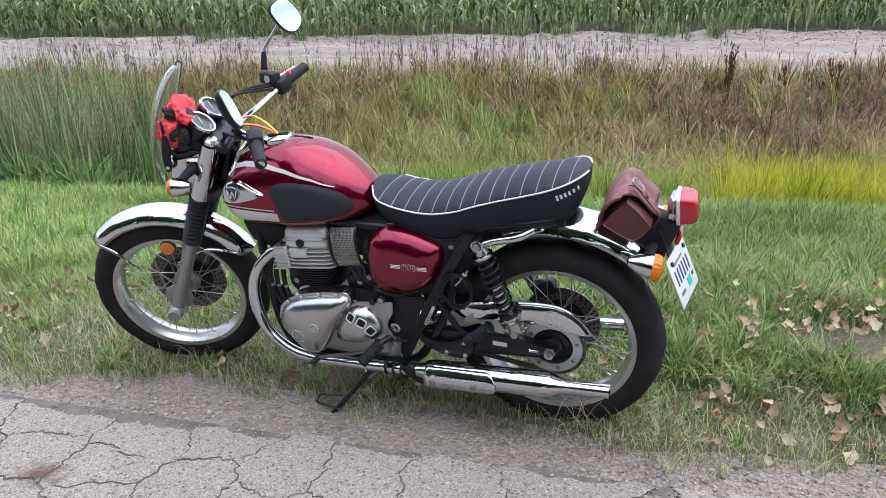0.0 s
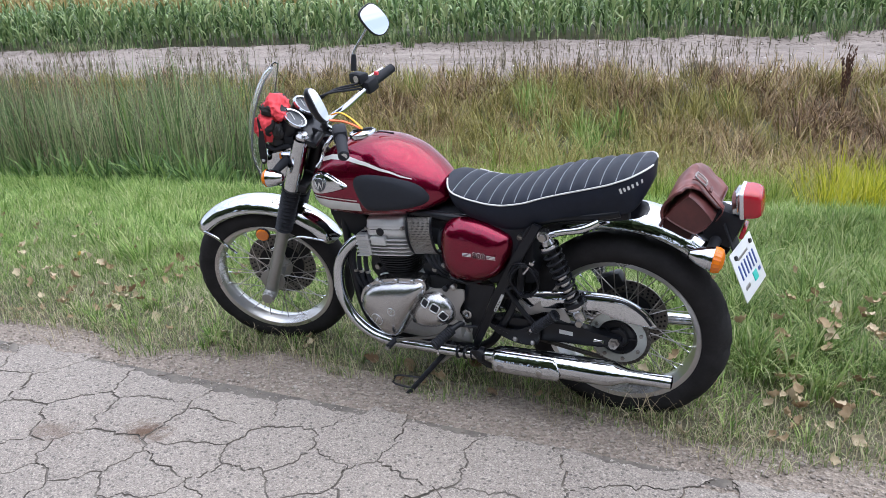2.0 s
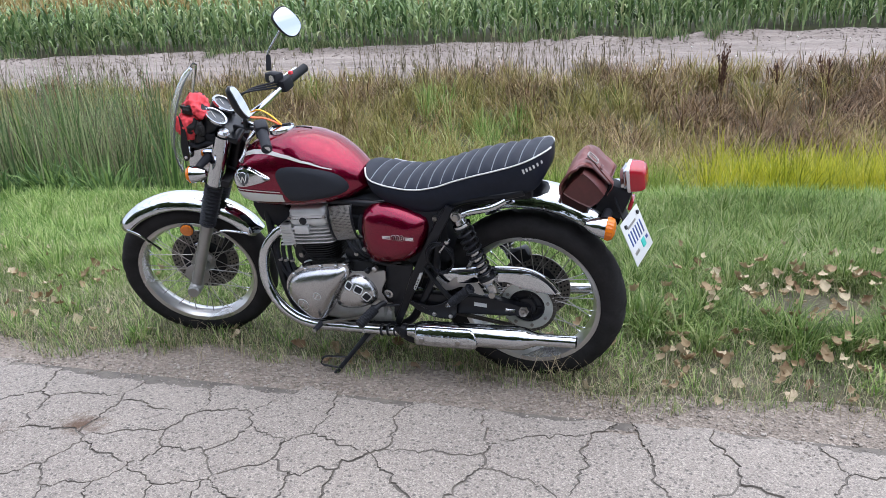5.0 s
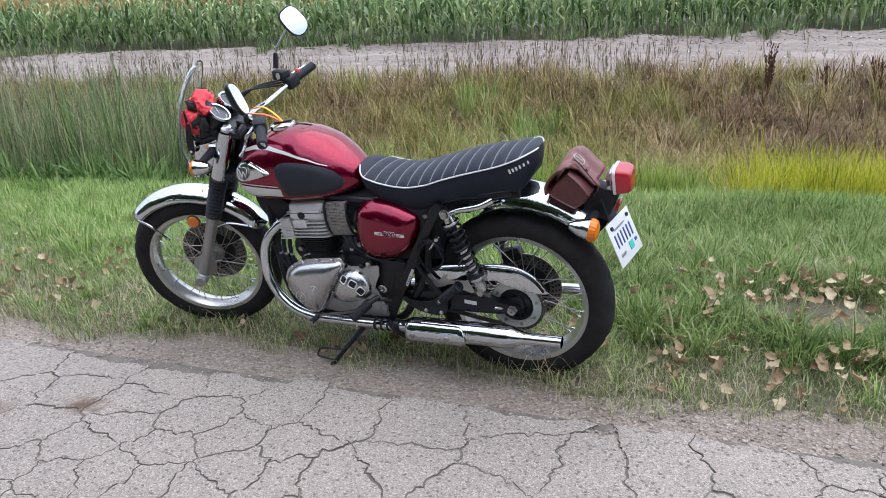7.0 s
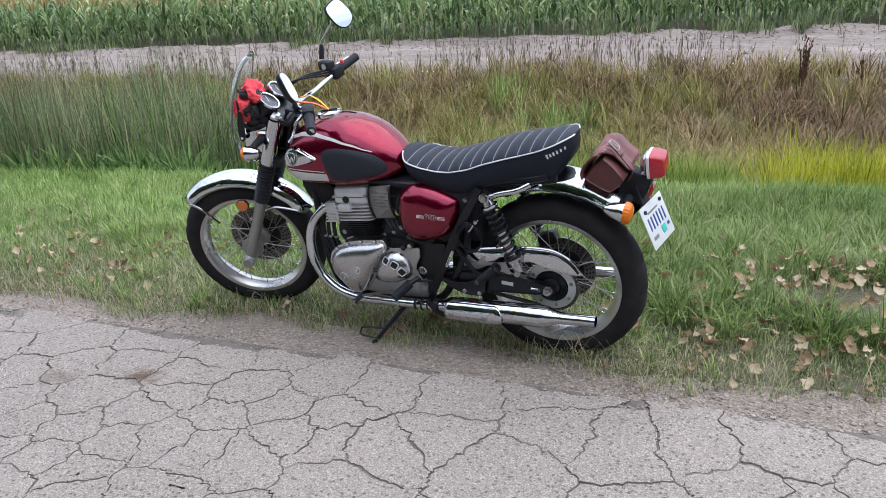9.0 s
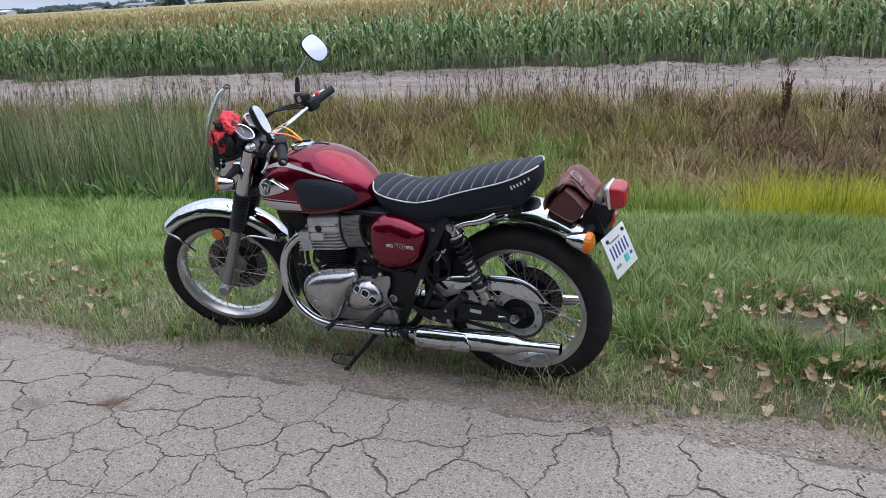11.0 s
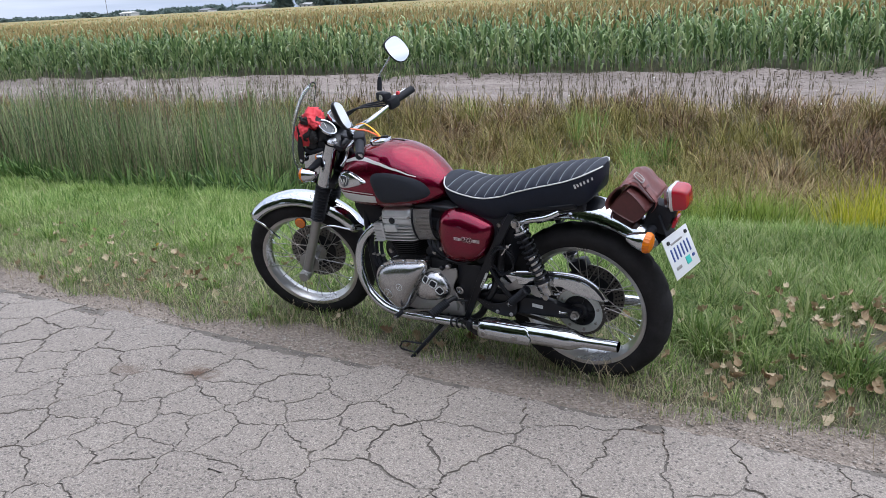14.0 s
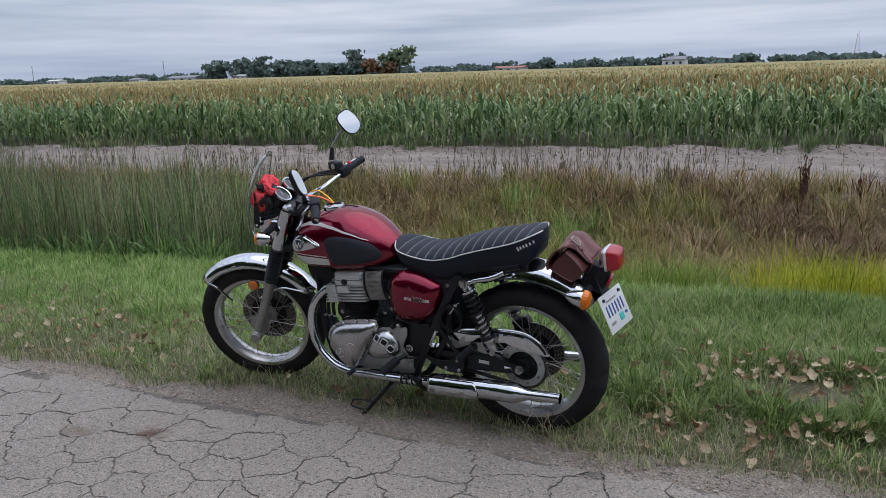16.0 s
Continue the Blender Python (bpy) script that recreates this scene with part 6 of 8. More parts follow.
part("rear_reflector", block(0.014, 0.07, 0.04, (1.835, 0, 0.762), 0.006, (0, 15, 0)), REDLENS, bike, "red reflector")
PL = Matrix.Translation((1.857, 0.0, 0.636)) @ pose(0, 0, 0, 0, 0, -10) @ pose(0, 0, 0, 0, -24, 0)
bm = block(0.003, 0.2, 0.165, (0, 0, 0), 0.0012)
# round the plate's corners
numplate = part("number_plate", bm, PLATEWHITE, bike, "white number plate with dark blue bars and a teal sticker", PL)
for k in range(6):
    part("plate_bar", block(0.003, 0.009, 0.05, (0.0022, -0.068 + 0.0265 * k, 0.008), 0.0008), PLATEBLUE, numplate)
part("plate_sticker", block(0.0025, 0.036, 0.03, (0.0025, 0.025, -0.042), 0.0006), TEAL, numplate, "teal sticker")
part("plate_bar", block(0.0025, 0.09, 0.008, (0.002, -0.01, 0.048), 0.0006), STEEL, numplate)
part("plate_bar", block(0.0025, 0.02, 0.012, (0.002, 0.07, -0.038), 0.0006), PLATEBLUE, numplate)
part("plate_bar", block(0.0025, 0.04, 0.012, (0.002, -0.055, -0.045), 0.0006), STEEL, numplate)
for y in (-0.07, 0.07):
    part("plate_bolt", lathe([(0.008, 0.001), (0.008, 0.008)], 6, None, Matrix.Translation((0, y, 0.06)) @ pose(0, 0, 0, 0, 0, -90)), BLACK, numplate)
part("plate_bracket", block(0.006, 0.1, 0.2, (1.815, 0, 0.7), 0.002, (0, -20, 0)), MATTE, bike)
# black coil of helmet cable at the frame
for k in range(4):
    c = Vector((1.152 + 0.003 * k, -0.158 - 0.005 * k, 0.565 - 0.004 * (k % 2)))
    part("cable_coil", tube([c + Vector((0.057 * math.cos(a) * (1 - 0.045 * k), 0.006 * math.sin(3 * a + k), 0.062 * math.sin(a) * (1 - 0.03 * k))) for a in [2 * math.pi * j / 16 for j in range(17)]], 0.003, 7, 3), BLACK, bike, "coil of black cable")
for a in (215, 262, 300):
    part("coil_tie", block(0.008, 0.026, 0.014, (1.155 + 0.055 * math.cos(radians(a)), -0.166, 0.562 + 0.058 * math.sin(radians(a))), 0.002, (0, 90 - a, 0)), BLACK, bike)
part("cable_knot", lathe([(0.0085, 0.01), (0.0085, -0.008), (0.005, -0.01)], 14, None, Matrix.Translation((1.19, -0.165, 0.636))), ALLOY, bike)
part("cable_pin", tube([(1.182, -0.172, 0.625), (1.172, -0.172, 0.61), (1.158, -0.17, 0.592)], 0.004, 8, 3), ALLOY, bike)
# wiring and hoses in the engine bay
for k in range(6):
    part("hose", tube([(0.74 + 0.03 * k, -0.1, 0.6 - 0.01 * k), (0.78 + 0.02 * k, -0.125, 0.55), (0.83 + 0.02 * k, -0.11, 0.5 + 0.01 * k), (0.9 + 0.02 * k, -0.09, 0.52)], 0.007, 8, 5), MATTE, bike)
part("engine_mount", plate(rounded([(0.5, 0.53), (0.545, 0.53), (0.56, 0.46), (0.53, 0.43), (0.49, 0.47)], 3), -0.09, -0.08, 0.002), BLACK, bike)
part("mount_bolt", bolt(0.525, -0.09, 0.49, 0.013, 0.015), STEEL, bike)
part("horn", lathe([(0.0, -0.09), (0.04, -0.085), (0.045, -0.07), (0.02, -0.05), (0, -0.05)], 24, None, Matrix.Translation((0.43, 0.0, 0.4))), BLACK, bike)
part("seat_bolt", lathe([(0.0095, -0.12), (0.0095, -0.14), (0.005, -0.142), (0.004, -0.139)], 16, None, Matrix.Translation((1.138, 0, 0.712))), STEEL, bike)
for k, (x0, x1) in enumerate(((0.415, 0.45), (0.44, 0.47), (0.47, 0.49))):
    part("oil_hose", tube([(x0 + 0.03, -0.075, 0.6), (x0, -0.095, 0.52), (x0 + 0.01, -0.1, 0.42), (x1 + 0.03, -0.095, 0.34), (x1 + 0.06, -0.08, 0.29)], 0.009, 8, 5), MATTE, bike)
    part("hose_clamp", lathe([(0.0105, -0.005), (0.0115, 0.0), (0.0105, 0.005)], 12, None, Matrix.Translation((x0 + 0.004, -0.098, 0.46)) @ pose(0, 0, 0, 90, 0, 0)), STEEL, bike)
part("wire_loom", tube([(0.84, -0.11, 0.5), (0.87, -0.135, 0.51), (0.92, -0.13, 0.5), (0.98, -0.125, 0.515)], 0.009, 8, 5), BLACK, bike)
part("red_tab", block(0.016, 0.01, 0.022, (0.962, -0.125, 0.497), 0.003), PAINT, bike)
for x, z in ((0.79, 0.53), (0.825, 0.55), (0.86, 0.52)):
    part("clip_bolt", lathe([(0.01, -0.118), (0.01, -0.128), (0.005, -0.131)], 12, None, Matrix.Translation((x, 0, z))), STEEL, bike)


# ---- things carried on the motorcycle ----
def leather_bag():
    """A small buckled tool bag slumped on the mudguard, its flap gaping at one end."""
    bag = tagged(new("tool_bag"), "oxblood leather tool bag with a buckled strap on the mudguard", "bag")
    bag.matrix_world = BIKE
    corner = [Vector(p) for p in ((1.612, 0.832), (1.682, 0.912), (1.756, 0.834), (1.706, 0.782))]
    wob = lambda a, b, k: noise.noise(Vector((a * 16, b * 16, k)))

    def section(y, grow):
        c = sum(corner, Vector((0, 0))) / 4
        out = []
        for i in range(4):
            a, b = corner[i], corner[(i + 1) % 4]
            for j in range(8):
                t = j / 8
                p = a.lerp(b, t)
                bulge = 0.006 * math.sin(math.pi * t) + 0.004 * wob(y + i, t, 2.0)
                p = c + (p - c) * (grow + bulge / 0.06)
                out.append((p.x, y, p.y))
        return out

    bm = bmesh.new()
    rings(bm, [section(-0.112, 0.9), section(-0.117, 0.97)] + [section(y, 1.0 + 0.03 * math.sin((y + 0.11) * 14)) for y in np.linspace(-0.11, 0.1, 12)] + [section(0.106, 0.95)])
    part("bag_body", bm, LEATHER_SHADED, bag, "oxblood leather body in a shade-darkened tone", angle=30)
    path = smooth_path([(1.604, 0, 0.826), (1.603, 0, 0.858), (1.63, 0, 0.9), (1.664, 0, 0.93), (1.694, 0, 0.928), (1.73, 0, 0.887), (1.768, 0, 0.842)], 6)
    rows = []
    for i, y in enumerate(np.linspace(-0.126, 0.118, 22)):
        far = min(1.0, max(0.0, (y + 0.115) / 0.07))
        last = 0.5 + 0.48 * far * far * (3 - 2 * far)
        row = []
        for k in range(25):
            f = last * k / 24 * (len(path) - 1)
            a, b = path[int(f)], path[min(int(f) + 1, len(path) - 1)]
            p = a.lerp(b, f - int(f))
            fold = 0.012 * wob(p.x * 0.8, y, 5.0) + 0.006 * wob(p.x * 2.5, y * 2.5, 9.0) * (k > 2)
            hump = 0.018 * math.exp(-((y - 0.03) / 0.045) ** 2) * math.exp(-((f / (len(path) - 1) - 0.5) / 0.16) ** 2)
            row.append((p.x + fold * 0.4, y + 0.004 * wob(p.x, i * 0.1, 3.0), p.z + fold + hump))
        rows.append(row)
    flap = part("flap", rings(bmesh.new(), rows, closed=False, cap=False), LEATHER, bag, "oxblood leather flap gaping at its end", angle=60)
    flap.modifiers.new("thick", 'SOLIDIFY').thickness = 0.004
    part("flap_edge", tube([Vector(p) + Vector((0, 0, 0.001)) for p in rows[0][::3]], 0.0035, 6, 2), LEATHER_SHADED, flap, "dark stitched flap edge")
    part("flap_edge", tube([Vector(r[-1]) for r in rows[::2]], 0.0032, 6, 2), LEATHER_SHADED, flap, "dark stitched flap edge")
    strap = []
    for p in path[20:]:
        strap.append((p.x + 0.006, p.z + 0.008))
    strap = strap + [(1.772, 0.834), (1.756, 0.808)]
    for y, wide in ((-0.05, 0.013),):
        bm = bmesh.new()
        rings(bm, [[(x, y - wide, z), (x, y + wide, z), (x + 0.003, y + wide, z + 0.003), (x + 0.003, y - wide, z + 0.003)] for x, z in strap])
        st = part("strap", bm, LEATHER, bag, "buckled leather strap")
        at = Matrix.Translation((strap[4][0] + 0.006, y, strap[4][1] + 0.006)) @ pose(0, 0, 0, 0, 42, 0)
        part("buckle", tube([at @ Vector(q) for q in ((-0.019, -0.019, 0), (-0.019, 0.019, 0), (0.019, 0.019, 0), (0.019, -0.019, 0), (-0.019, -0.019, 0))], 0.003, 6, 2), STEEL, st, "steel buckle")
        part("buckle_pin", tube([at @ Vector((-0.019, 0, 0.002)), at @ Vector((0.022, 0, 0.004))], 0.002, 6, 2), STEEL, st)
        part("keeper", block(0.01, 0.034, 0.006, (0, 0, 0), 0.002), LEATHER_SHADED, st, "", at @ Matrix.Translation((0.045, 0, -0.004)))
    return bag


leather_bag()


def crumpled(seed, size, at, mat, name, label, category):
    """Crumpled cloth: a folded, knotted sheet."""
    r = np.random.default_rng(seed)
    bm = bmesh.new()
    bmesh.ops.create_icosphere(bm, subdivisions=5, radius=1)
    ph = r.uniform(0, 6, 9)
    for v in bm.verts:
        p = v.co.copy()
        q = p * 2.1 + Vector((seed, seed * 0.7, 0))
        g = 0.42 * (0.5 - abs(noise.noise(q * 0.8))) + 0.12 * (0.4 - abs(noise.noise(q * 1.7)))
        f = g + 0.14 * math.sin(3.1 * p.x + 2 * p.z + ph[0]) + 0.12 * math.sin(4 * p.y - 2 * p.x + ph[1])
        f += 0.12 * (1 - abs(math.sin(4.5 * p.x - 3 * p.z + 2 * p.y + ph[3]))) ** 2 + 0.1 * (1 - abs(math.sin(5.5 * p.y + 3 * p.z + ph[4]))) ** 2 - 0.12
        v.co = Vector((p.x * size[0], p.y * size[1], p.z * size[2])) * (1 + f)
    ob = new(name, finish(bm, name, mat, 70))
    ob.matrix_world = BIKE @ STEER @ at
    return tagged(ob, label, category)


crumpled(3, (0.05, 0.085, 0.042), Matrix.Translation((0.143, -0.025, 1.112)) @ pose(0, 0, 0, 0, 25, 20), CLOTHRED, "riding_glove", "coral red and black riding glove stuffed behind the screen", "glove")
crumpled(5, (0.045, 0.045, 0.055), Matrix.Translation((0.115, -0.07, 1.055)) @ pose(0, 0, 0, 20, -10, 0), CLOTHRED, "riding_glove", "coral red riding glove hanging behind the screen", "glove")
crumpled(9, (0.042, 0.03, 0.02), Matrix.Translation((0.15, -0.07, 1.115)) @ pose(0, 0, 0, 10, 35, 10), CLOTHBLACK, "glove_cuff", "black cloth cuff of a riding glove", "glove")
crumpled(11, (0.02, 0.02, 0.028), Matrix.Translation((0.165, -0.105, 1.05)) @ pose(0, 0, 0, 10, 15, 40), CLOTHBLACK, "glove_cuff", "black cloth cuff hanging beside the clocks", "glove")


def lanyard():
    ob = tagged(new("key_lanyard"), "orange and yellow key strap hanging by the tank", "key strap")
    ob.matrix_world = BIKE
    part("orange_band", tube([(0.34, -0.03, 1.052), (0.375, -0.03, 1.05), (0.415, -0.02, 1.045), (0.45, -0.01, 1.03), (0.468, 0.0, 1.014)], 0.012, 8, 6, flat=0.35), ORANGE, ob, "orange strap")
    part("yellow_band", tube([(0.35, 0.0, 1.062), (0.39, 0.0, 1.072), (0.43, 0.0, 1.055), (0.462, 0.0, 1.03), (0.48, 0.0, 1.012)], 0.008, 8, 6, flat=0.35), YELLOW, ob, "yellow strap")
    return ob


ORANGE = worn("orange_strap", (0.85, 0.16, 0.06), 0.6, grain=300, vary=0.15)
lanyard()


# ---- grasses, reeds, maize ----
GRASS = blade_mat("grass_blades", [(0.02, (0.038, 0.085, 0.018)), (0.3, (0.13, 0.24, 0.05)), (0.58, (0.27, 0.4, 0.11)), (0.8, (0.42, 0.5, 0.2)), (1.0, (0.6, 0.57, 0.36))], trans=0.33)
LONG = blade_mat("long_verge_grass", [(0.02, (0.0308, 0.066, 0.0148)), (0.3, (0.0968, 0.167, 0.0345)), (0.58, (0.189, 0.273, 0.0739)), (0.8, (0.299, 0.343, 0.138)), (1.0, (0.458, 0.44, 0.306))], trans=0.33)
SHORT = blade_mat("worn_grass", [(0.1, (0.055, 0.095, 0.028)), (0.35, (0.16, 0.235, 0.075)), (0.55, (0.29, 0.34, 0.15)), (0.75, (0.45, 0.43, 0.26)), (1.0, (0.6, 0.54, 0.4))])
LIME = blade_mat("lime_grass", [(0.08, (0.085, 0.115, 0.009)), (0.45, (0.31, 0.34, 0.022)), (0.8, (0.52, 0.49, 0.045)), (1.0, (0.54, 0.46, 0.12))], trans=0.42)
FRESH = blade_mat("fresh_ditch_grass", [(0.08, (0.0504, 0.084, 0.0141)), (0.45, (0.168, 0.252, 0.0376)), (0.8, (0.302, 0.37, 0.0847)), (1.0, (0.403, 0.386, 0.188))], trans=0.36)
REED = blade_mat("reed_blades", [(0.05, (0.03, 0.06, 0.024)), (0.35, (0.1, 0.16, 0.062)), (0.6, (0.21, 0.27, 0.12)), (0.8, (0.31, 0.34, 0.175)), (1.0, (0.46, 0.43, 0.27))], trans=0.27)
DRY = blade_mat("dry_grass", [(0.1, (0.075, 0.05, 0.018)), (0.4, (0.215, 0.15, 0.066)), (0.7, (0.37, 0.275, 0.13)), (1.0, (0.5, 0.4, 0.25))], trans=0.25)
MAIZE = blade_mat("maize_leaves", [(0.05, (0.03, 0.065, 0.025)), (0.35, (0.12, 0.21, 0.075)), (0.6, (0.27, 0.38, 0.16)), (0.85, (0.45, 0.53, 0.27)), (1.0, (0.54, 0.5, 0.3))], rough=0.33, trans=0.22)
TASSEL = blade_mat("maize_tassels", [(0.1, (0.228, 0.16, 0.061)), (0.5, (0.38, 0.281, 0.114)), (1.0, (0.502, 0.395, 0.205))], trans=0.2)
LUSH = blade_mat("lush_leaves", [(0.05, (0.03, 0.07, 0.02)), (0.45, (0.09, 0.17, 0.05)), (0.8, (0.2, 0.3, 0.09)), (1.0, (0.32, 0.4, 0.15))], trans=0.3)
OLIVE = blade_mat("olive_grass", [(0.1, (0.07, 0.075, 0.018)), (0.5, (0.235, 0.215, 0.06)), (1.0, (0.46, 0.4, 0.17))], trans=0.3)
BROWN = blade_mat("brown_grass", [(0.1, (0.045, 0.027, 0.015)), (0.5, (0.165, 0.102, 0.056)), (1.0, (0.4, 0.28, 0.18))], trans=0.25)
STRAW = blade_mat("straw", [(0.1, (0.228, 0.182, 0.099)), (1.0, (0.471, 0.403, 0.274))], trans=0.2)
WEED = blade_mat("weed_stems", [(0.1, (0.061, 0.053, 0.03)), (0.5, (0.137, 0.114, 0.068)), (1.0, (0.274, 0.236, 0.167))], trans=0.2)


def scatter(n, u0, u1, v0, v1):
    """Random spots in a stretch along (u) and across (v) the verge, as x, y."""
    u, v = rng.uniform(u0, u1, n), rng.uniform(v0, v1, n)
    return u * CE - v * SE, u * SE + v * CE


def meadow(name, x, y, h, w, bend, mat, label, segs=3, lift=0.0):
    n = len(x)
    z = ground_z(x, y) - 0.01 + lift
    pos = np.stack([x, y, z], 1)
    b = np.clip(rng.normal(bend, 0.35, n), 0.1, 2.2)
    v, q, t = blades(pos, h, w, b, rng.uniform(0, 2 * np.pi, n), segs)
    return obj(name, fast_mesh(name, v, q, t), mat, label, "grass", kind="stuff")


def tufts(name, cx, cy, per, spread, h, w, bend, mat, label, segs=3):
    """Clumps: blades that spring from each centre and fall outwards."""
    n = len(cx)
    k = rng.integers(int(per * 0.6), int(per * 1.4) + 1, n)
    i = np.repeat(np.arange(n), k)
    a = rng.uniform(0, 2 * np.pi, len(i))
    r = spread * np.sqrt(rng.uniform(0, 1, len(i))) * rng.uniform(0.6, 1.4, n)[i]
    x, y = cx[i] + r * np.cos(a), cy[i] + r * np.sin(a)
    size = rng.uniform(0.7, 1.3, n)[i]
    hh = rng.uniform(*h, len(i)) * size
    lean = np.clip(bend * (0.5 + 0.8 * r / spread) + rng.normal(0, 0.3, len(i)), 0.1, 2.4)
    head = a + rng.normal(0, 0.5, len(i)) + 0.25 * np.sin(cx[i] * 3)
    pos = np.stack([x, y, ground_z(x, y) - 0.01], 1)
    v, q, t = blades(pos, hh, rng.uniform(*w, len(i)), lean, head, segs)
    return obj(name, fast_mesh(name, v, q, t), mat, label, "grass", kind="stuff")


BARE = lambda x, y: ((x - 2.6) / 0.34) ** 2 + ((y - 0.98) / 0.28) ** 2

# short worn grass by the road
x, y = scatter(240000, -6.2, 5.8, -0.75, 1.7)
e = y - edge_of_grass(x)
clump = wave(x, y, 6.0, 4) + 0.6 * wave(x, y, 17.0, 5)
keep = (e > -0.02 + 0.1 * wave(x, y, 5.0, 8)) & (0.5 * clump + e * 3.0 + rng.uniform(-0.8, 0.8, len(x)) > -0.15)
keep &= rng.uniform(0, 1, len(x)) < np.clip(1.6 - 0.7 * e, 0.15, 1)
keep &= rng.uniform(0.1, 1.2, len(x)) < BARE(x, y)
keep &= rng.uniform(0, 1, len(x)) < np.clip(1.4 - 0.16 * np.hypot(x - 0.8, y), 0.25, 1)
x, y, e = x[keep], y[keep], e[keep]
h = rng.uniform(0.03, 0.1, len(x)) * (0.75 + 0.6 * np.clip(e, 0, 1.2))
meadow("short_grass", x, y, h, rng.uniform(0.0028, 0.0055, len(x)), 1.25, SHORT, "short worn grass with dry blades at the road's edge", 2)

# straggling dry stems lying at the edge
x = rng.uniform(-4, 4, 1500)
y = edge_of_grass(x) + rng.normal(0.06, 0.09, 1500)
meadow("dry_stems", x, y, rng.uniform(0.06, 0.2, 1500), rng.uniform(0.002, 0.0035, 1500), 1.75, STRAW, "dry straw stems lying along the road's edge", 3, 0.006)

# tufts in the worn strip
x, y = scatter(600, -5.5, 4.6, -0.2, 1.2)
e = y - edge_of_grass(x)
keep = (e > 0.02) & (BARE(x, y) > 1.0)
tufts("grass_tufts", x[keep], y[keep], 24, 0.05, (0.06, 0.12), (0.0035, 0.007), 1.4, GRASS, "green grass tufts at the road's edge", 3)

# lush verge grass in clumps
x, y = scatter(9500, -8.0, 8.0, 0.1, 3.5)
e = y - edge_of_grass(x)
right = np.clip((x - 1.5) * 0.9, 0, 1)
keep = (e + 0.75 * right + 0.22 * wave(x, y, 4.2, 3) > 0.85) & (BARE(x, y) > 1.1) & (rng.uniform(0, 1, len(x)) < np.clip(5.0 / np.hypot(x - 2, y + 2.4), 0.4, 1))
x, y = x[keep], y[keep]
near = (x > 1.2) & (y < 2.0)
behind = (x > 1.2) & ~near
tall = wave(x, y, 2.3, 21) > 0.15
left = ~near & ~behind
tufts("verge_grass", x[left & ~tall], y[left & ~tall], 28, 0.075, (0.07, 0.15), (0.004, 0.008), 1.3, GRASS, "mown green verge grass", 2)
tufts("verge_grass", x[left & tall], y[left & tall], 28, 0.075, (0.1, 0.2), (0.004, 0.009), 1.2, GRASS, "longer clumps of green verge grass", 3)
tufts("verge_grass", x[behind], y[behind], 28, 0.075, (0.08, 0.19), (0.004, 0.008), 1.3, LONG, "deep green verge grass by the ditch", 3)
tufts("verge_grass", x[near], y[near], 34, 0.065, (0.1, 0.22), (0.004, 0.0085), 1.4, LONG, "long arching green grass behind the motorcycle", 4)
x, y = scatter(90000, -9.0, 8.5, 0.6, 3.5)
keep = (rng.uniform(0, 1, len(x)) < np.clip(4.5 / np.hypot(x - 2, y + 2.4), 0.3, 1)) & (BARE(x, y) > 1.2)
x, y = x[keep], y[keep]
h, w = rng.uniform(0.05, 0.11, len(x)), rng.uniform(0.004, 0.0075, len(x))
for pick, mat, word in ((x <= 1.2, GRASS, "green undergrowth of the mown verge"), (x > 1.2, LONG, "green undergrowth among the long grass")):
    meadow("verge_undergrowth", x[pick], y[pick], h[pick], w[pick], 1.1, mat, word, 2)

# bright lime tufts in the ditch
x, y = scatter(1150, 0.2, 7.5, 3.9, 6.2)
keep = x > 2.25 + 0.4 * wave(x, y, 2.0, 11) + 0.2 * rng.normal(0, 1, len(x))
x, y = x[keep], y[keep]
tufts("lime_grass", x, y, 32, 0.13, (0.35, 0.72), (0.007, 0.014), 0.85, LIME, "tall lime-green grass in the ditch", 3)

# green grass down the near bank
x, y = scatter(2600, -9, 8, 2.8, 3.6)
tufts("bank_grass", x, y, 26, 0.1, (0.09, 0.2), (0.005, 0.01), 1.1, GRASS, "green grass at the lip of the ditch", 2)
x, y = scatter(900, -3, 3, 3.7, 5.4)
keep = (x > -2.2) & (x < 1.5 + 0.4 * wave(x, y, 2.0, 4))
tufts("bank_grass", x[keep], y[keep], 28, 0.13, (0.3, 0.62), (0.007, 0.013), 0.85, FRESH, "fresh yellow-green grass on the ditch bank", 3)

# reeds
x, y = scatter(27000, -17, -1.2, 3.4, 7.4)
lim = -2.5 - 0.45 * (across(x, y) - 3.4) + 0.5 * wave(x, y, 2.0, 9)
keep = (x * CE + y * SE < lim) & (rng.uniform(0, 1, len(x)) < 0.7 + 0.6 * wave(x, y, 2.4, 2))
x, y = x[keep], y[keep]
brown = rng.uniform(0, 1, len(x)) < 0.27
hh = rng.uniform(0.7, 1.75, len(x)) * (1 + 0.18 * wave(x, y, 1.3, 2))
meadow("reeds", x[~brown], y[~brown], hh[~brown], rng.uniform(0.008, 0.02, int((~brown).sum())), 0.48, REED, "tall grey-green reeds standing in the ditch", 4)
meadow("reeds", x[brown], y[brown], hh[brown] * 1.08, rng.uniform(0.006, 0.012, int(brown.sum())), 0.3, WEED, "dry brown reed stalks among the green", 4)
x, y = scatter(13, -4.0, -2.4, 3.7, 4.6)
tufts("reed_mace", x, y, 8, 0.1, (0.7, 1.15), (0.018, 0.03), 0.5, LUSH, "broad bright green reed-mace leaves in the ditch", 5)
x, y = scatter(900, -10.5, -2.6, 3.2, 4.1)
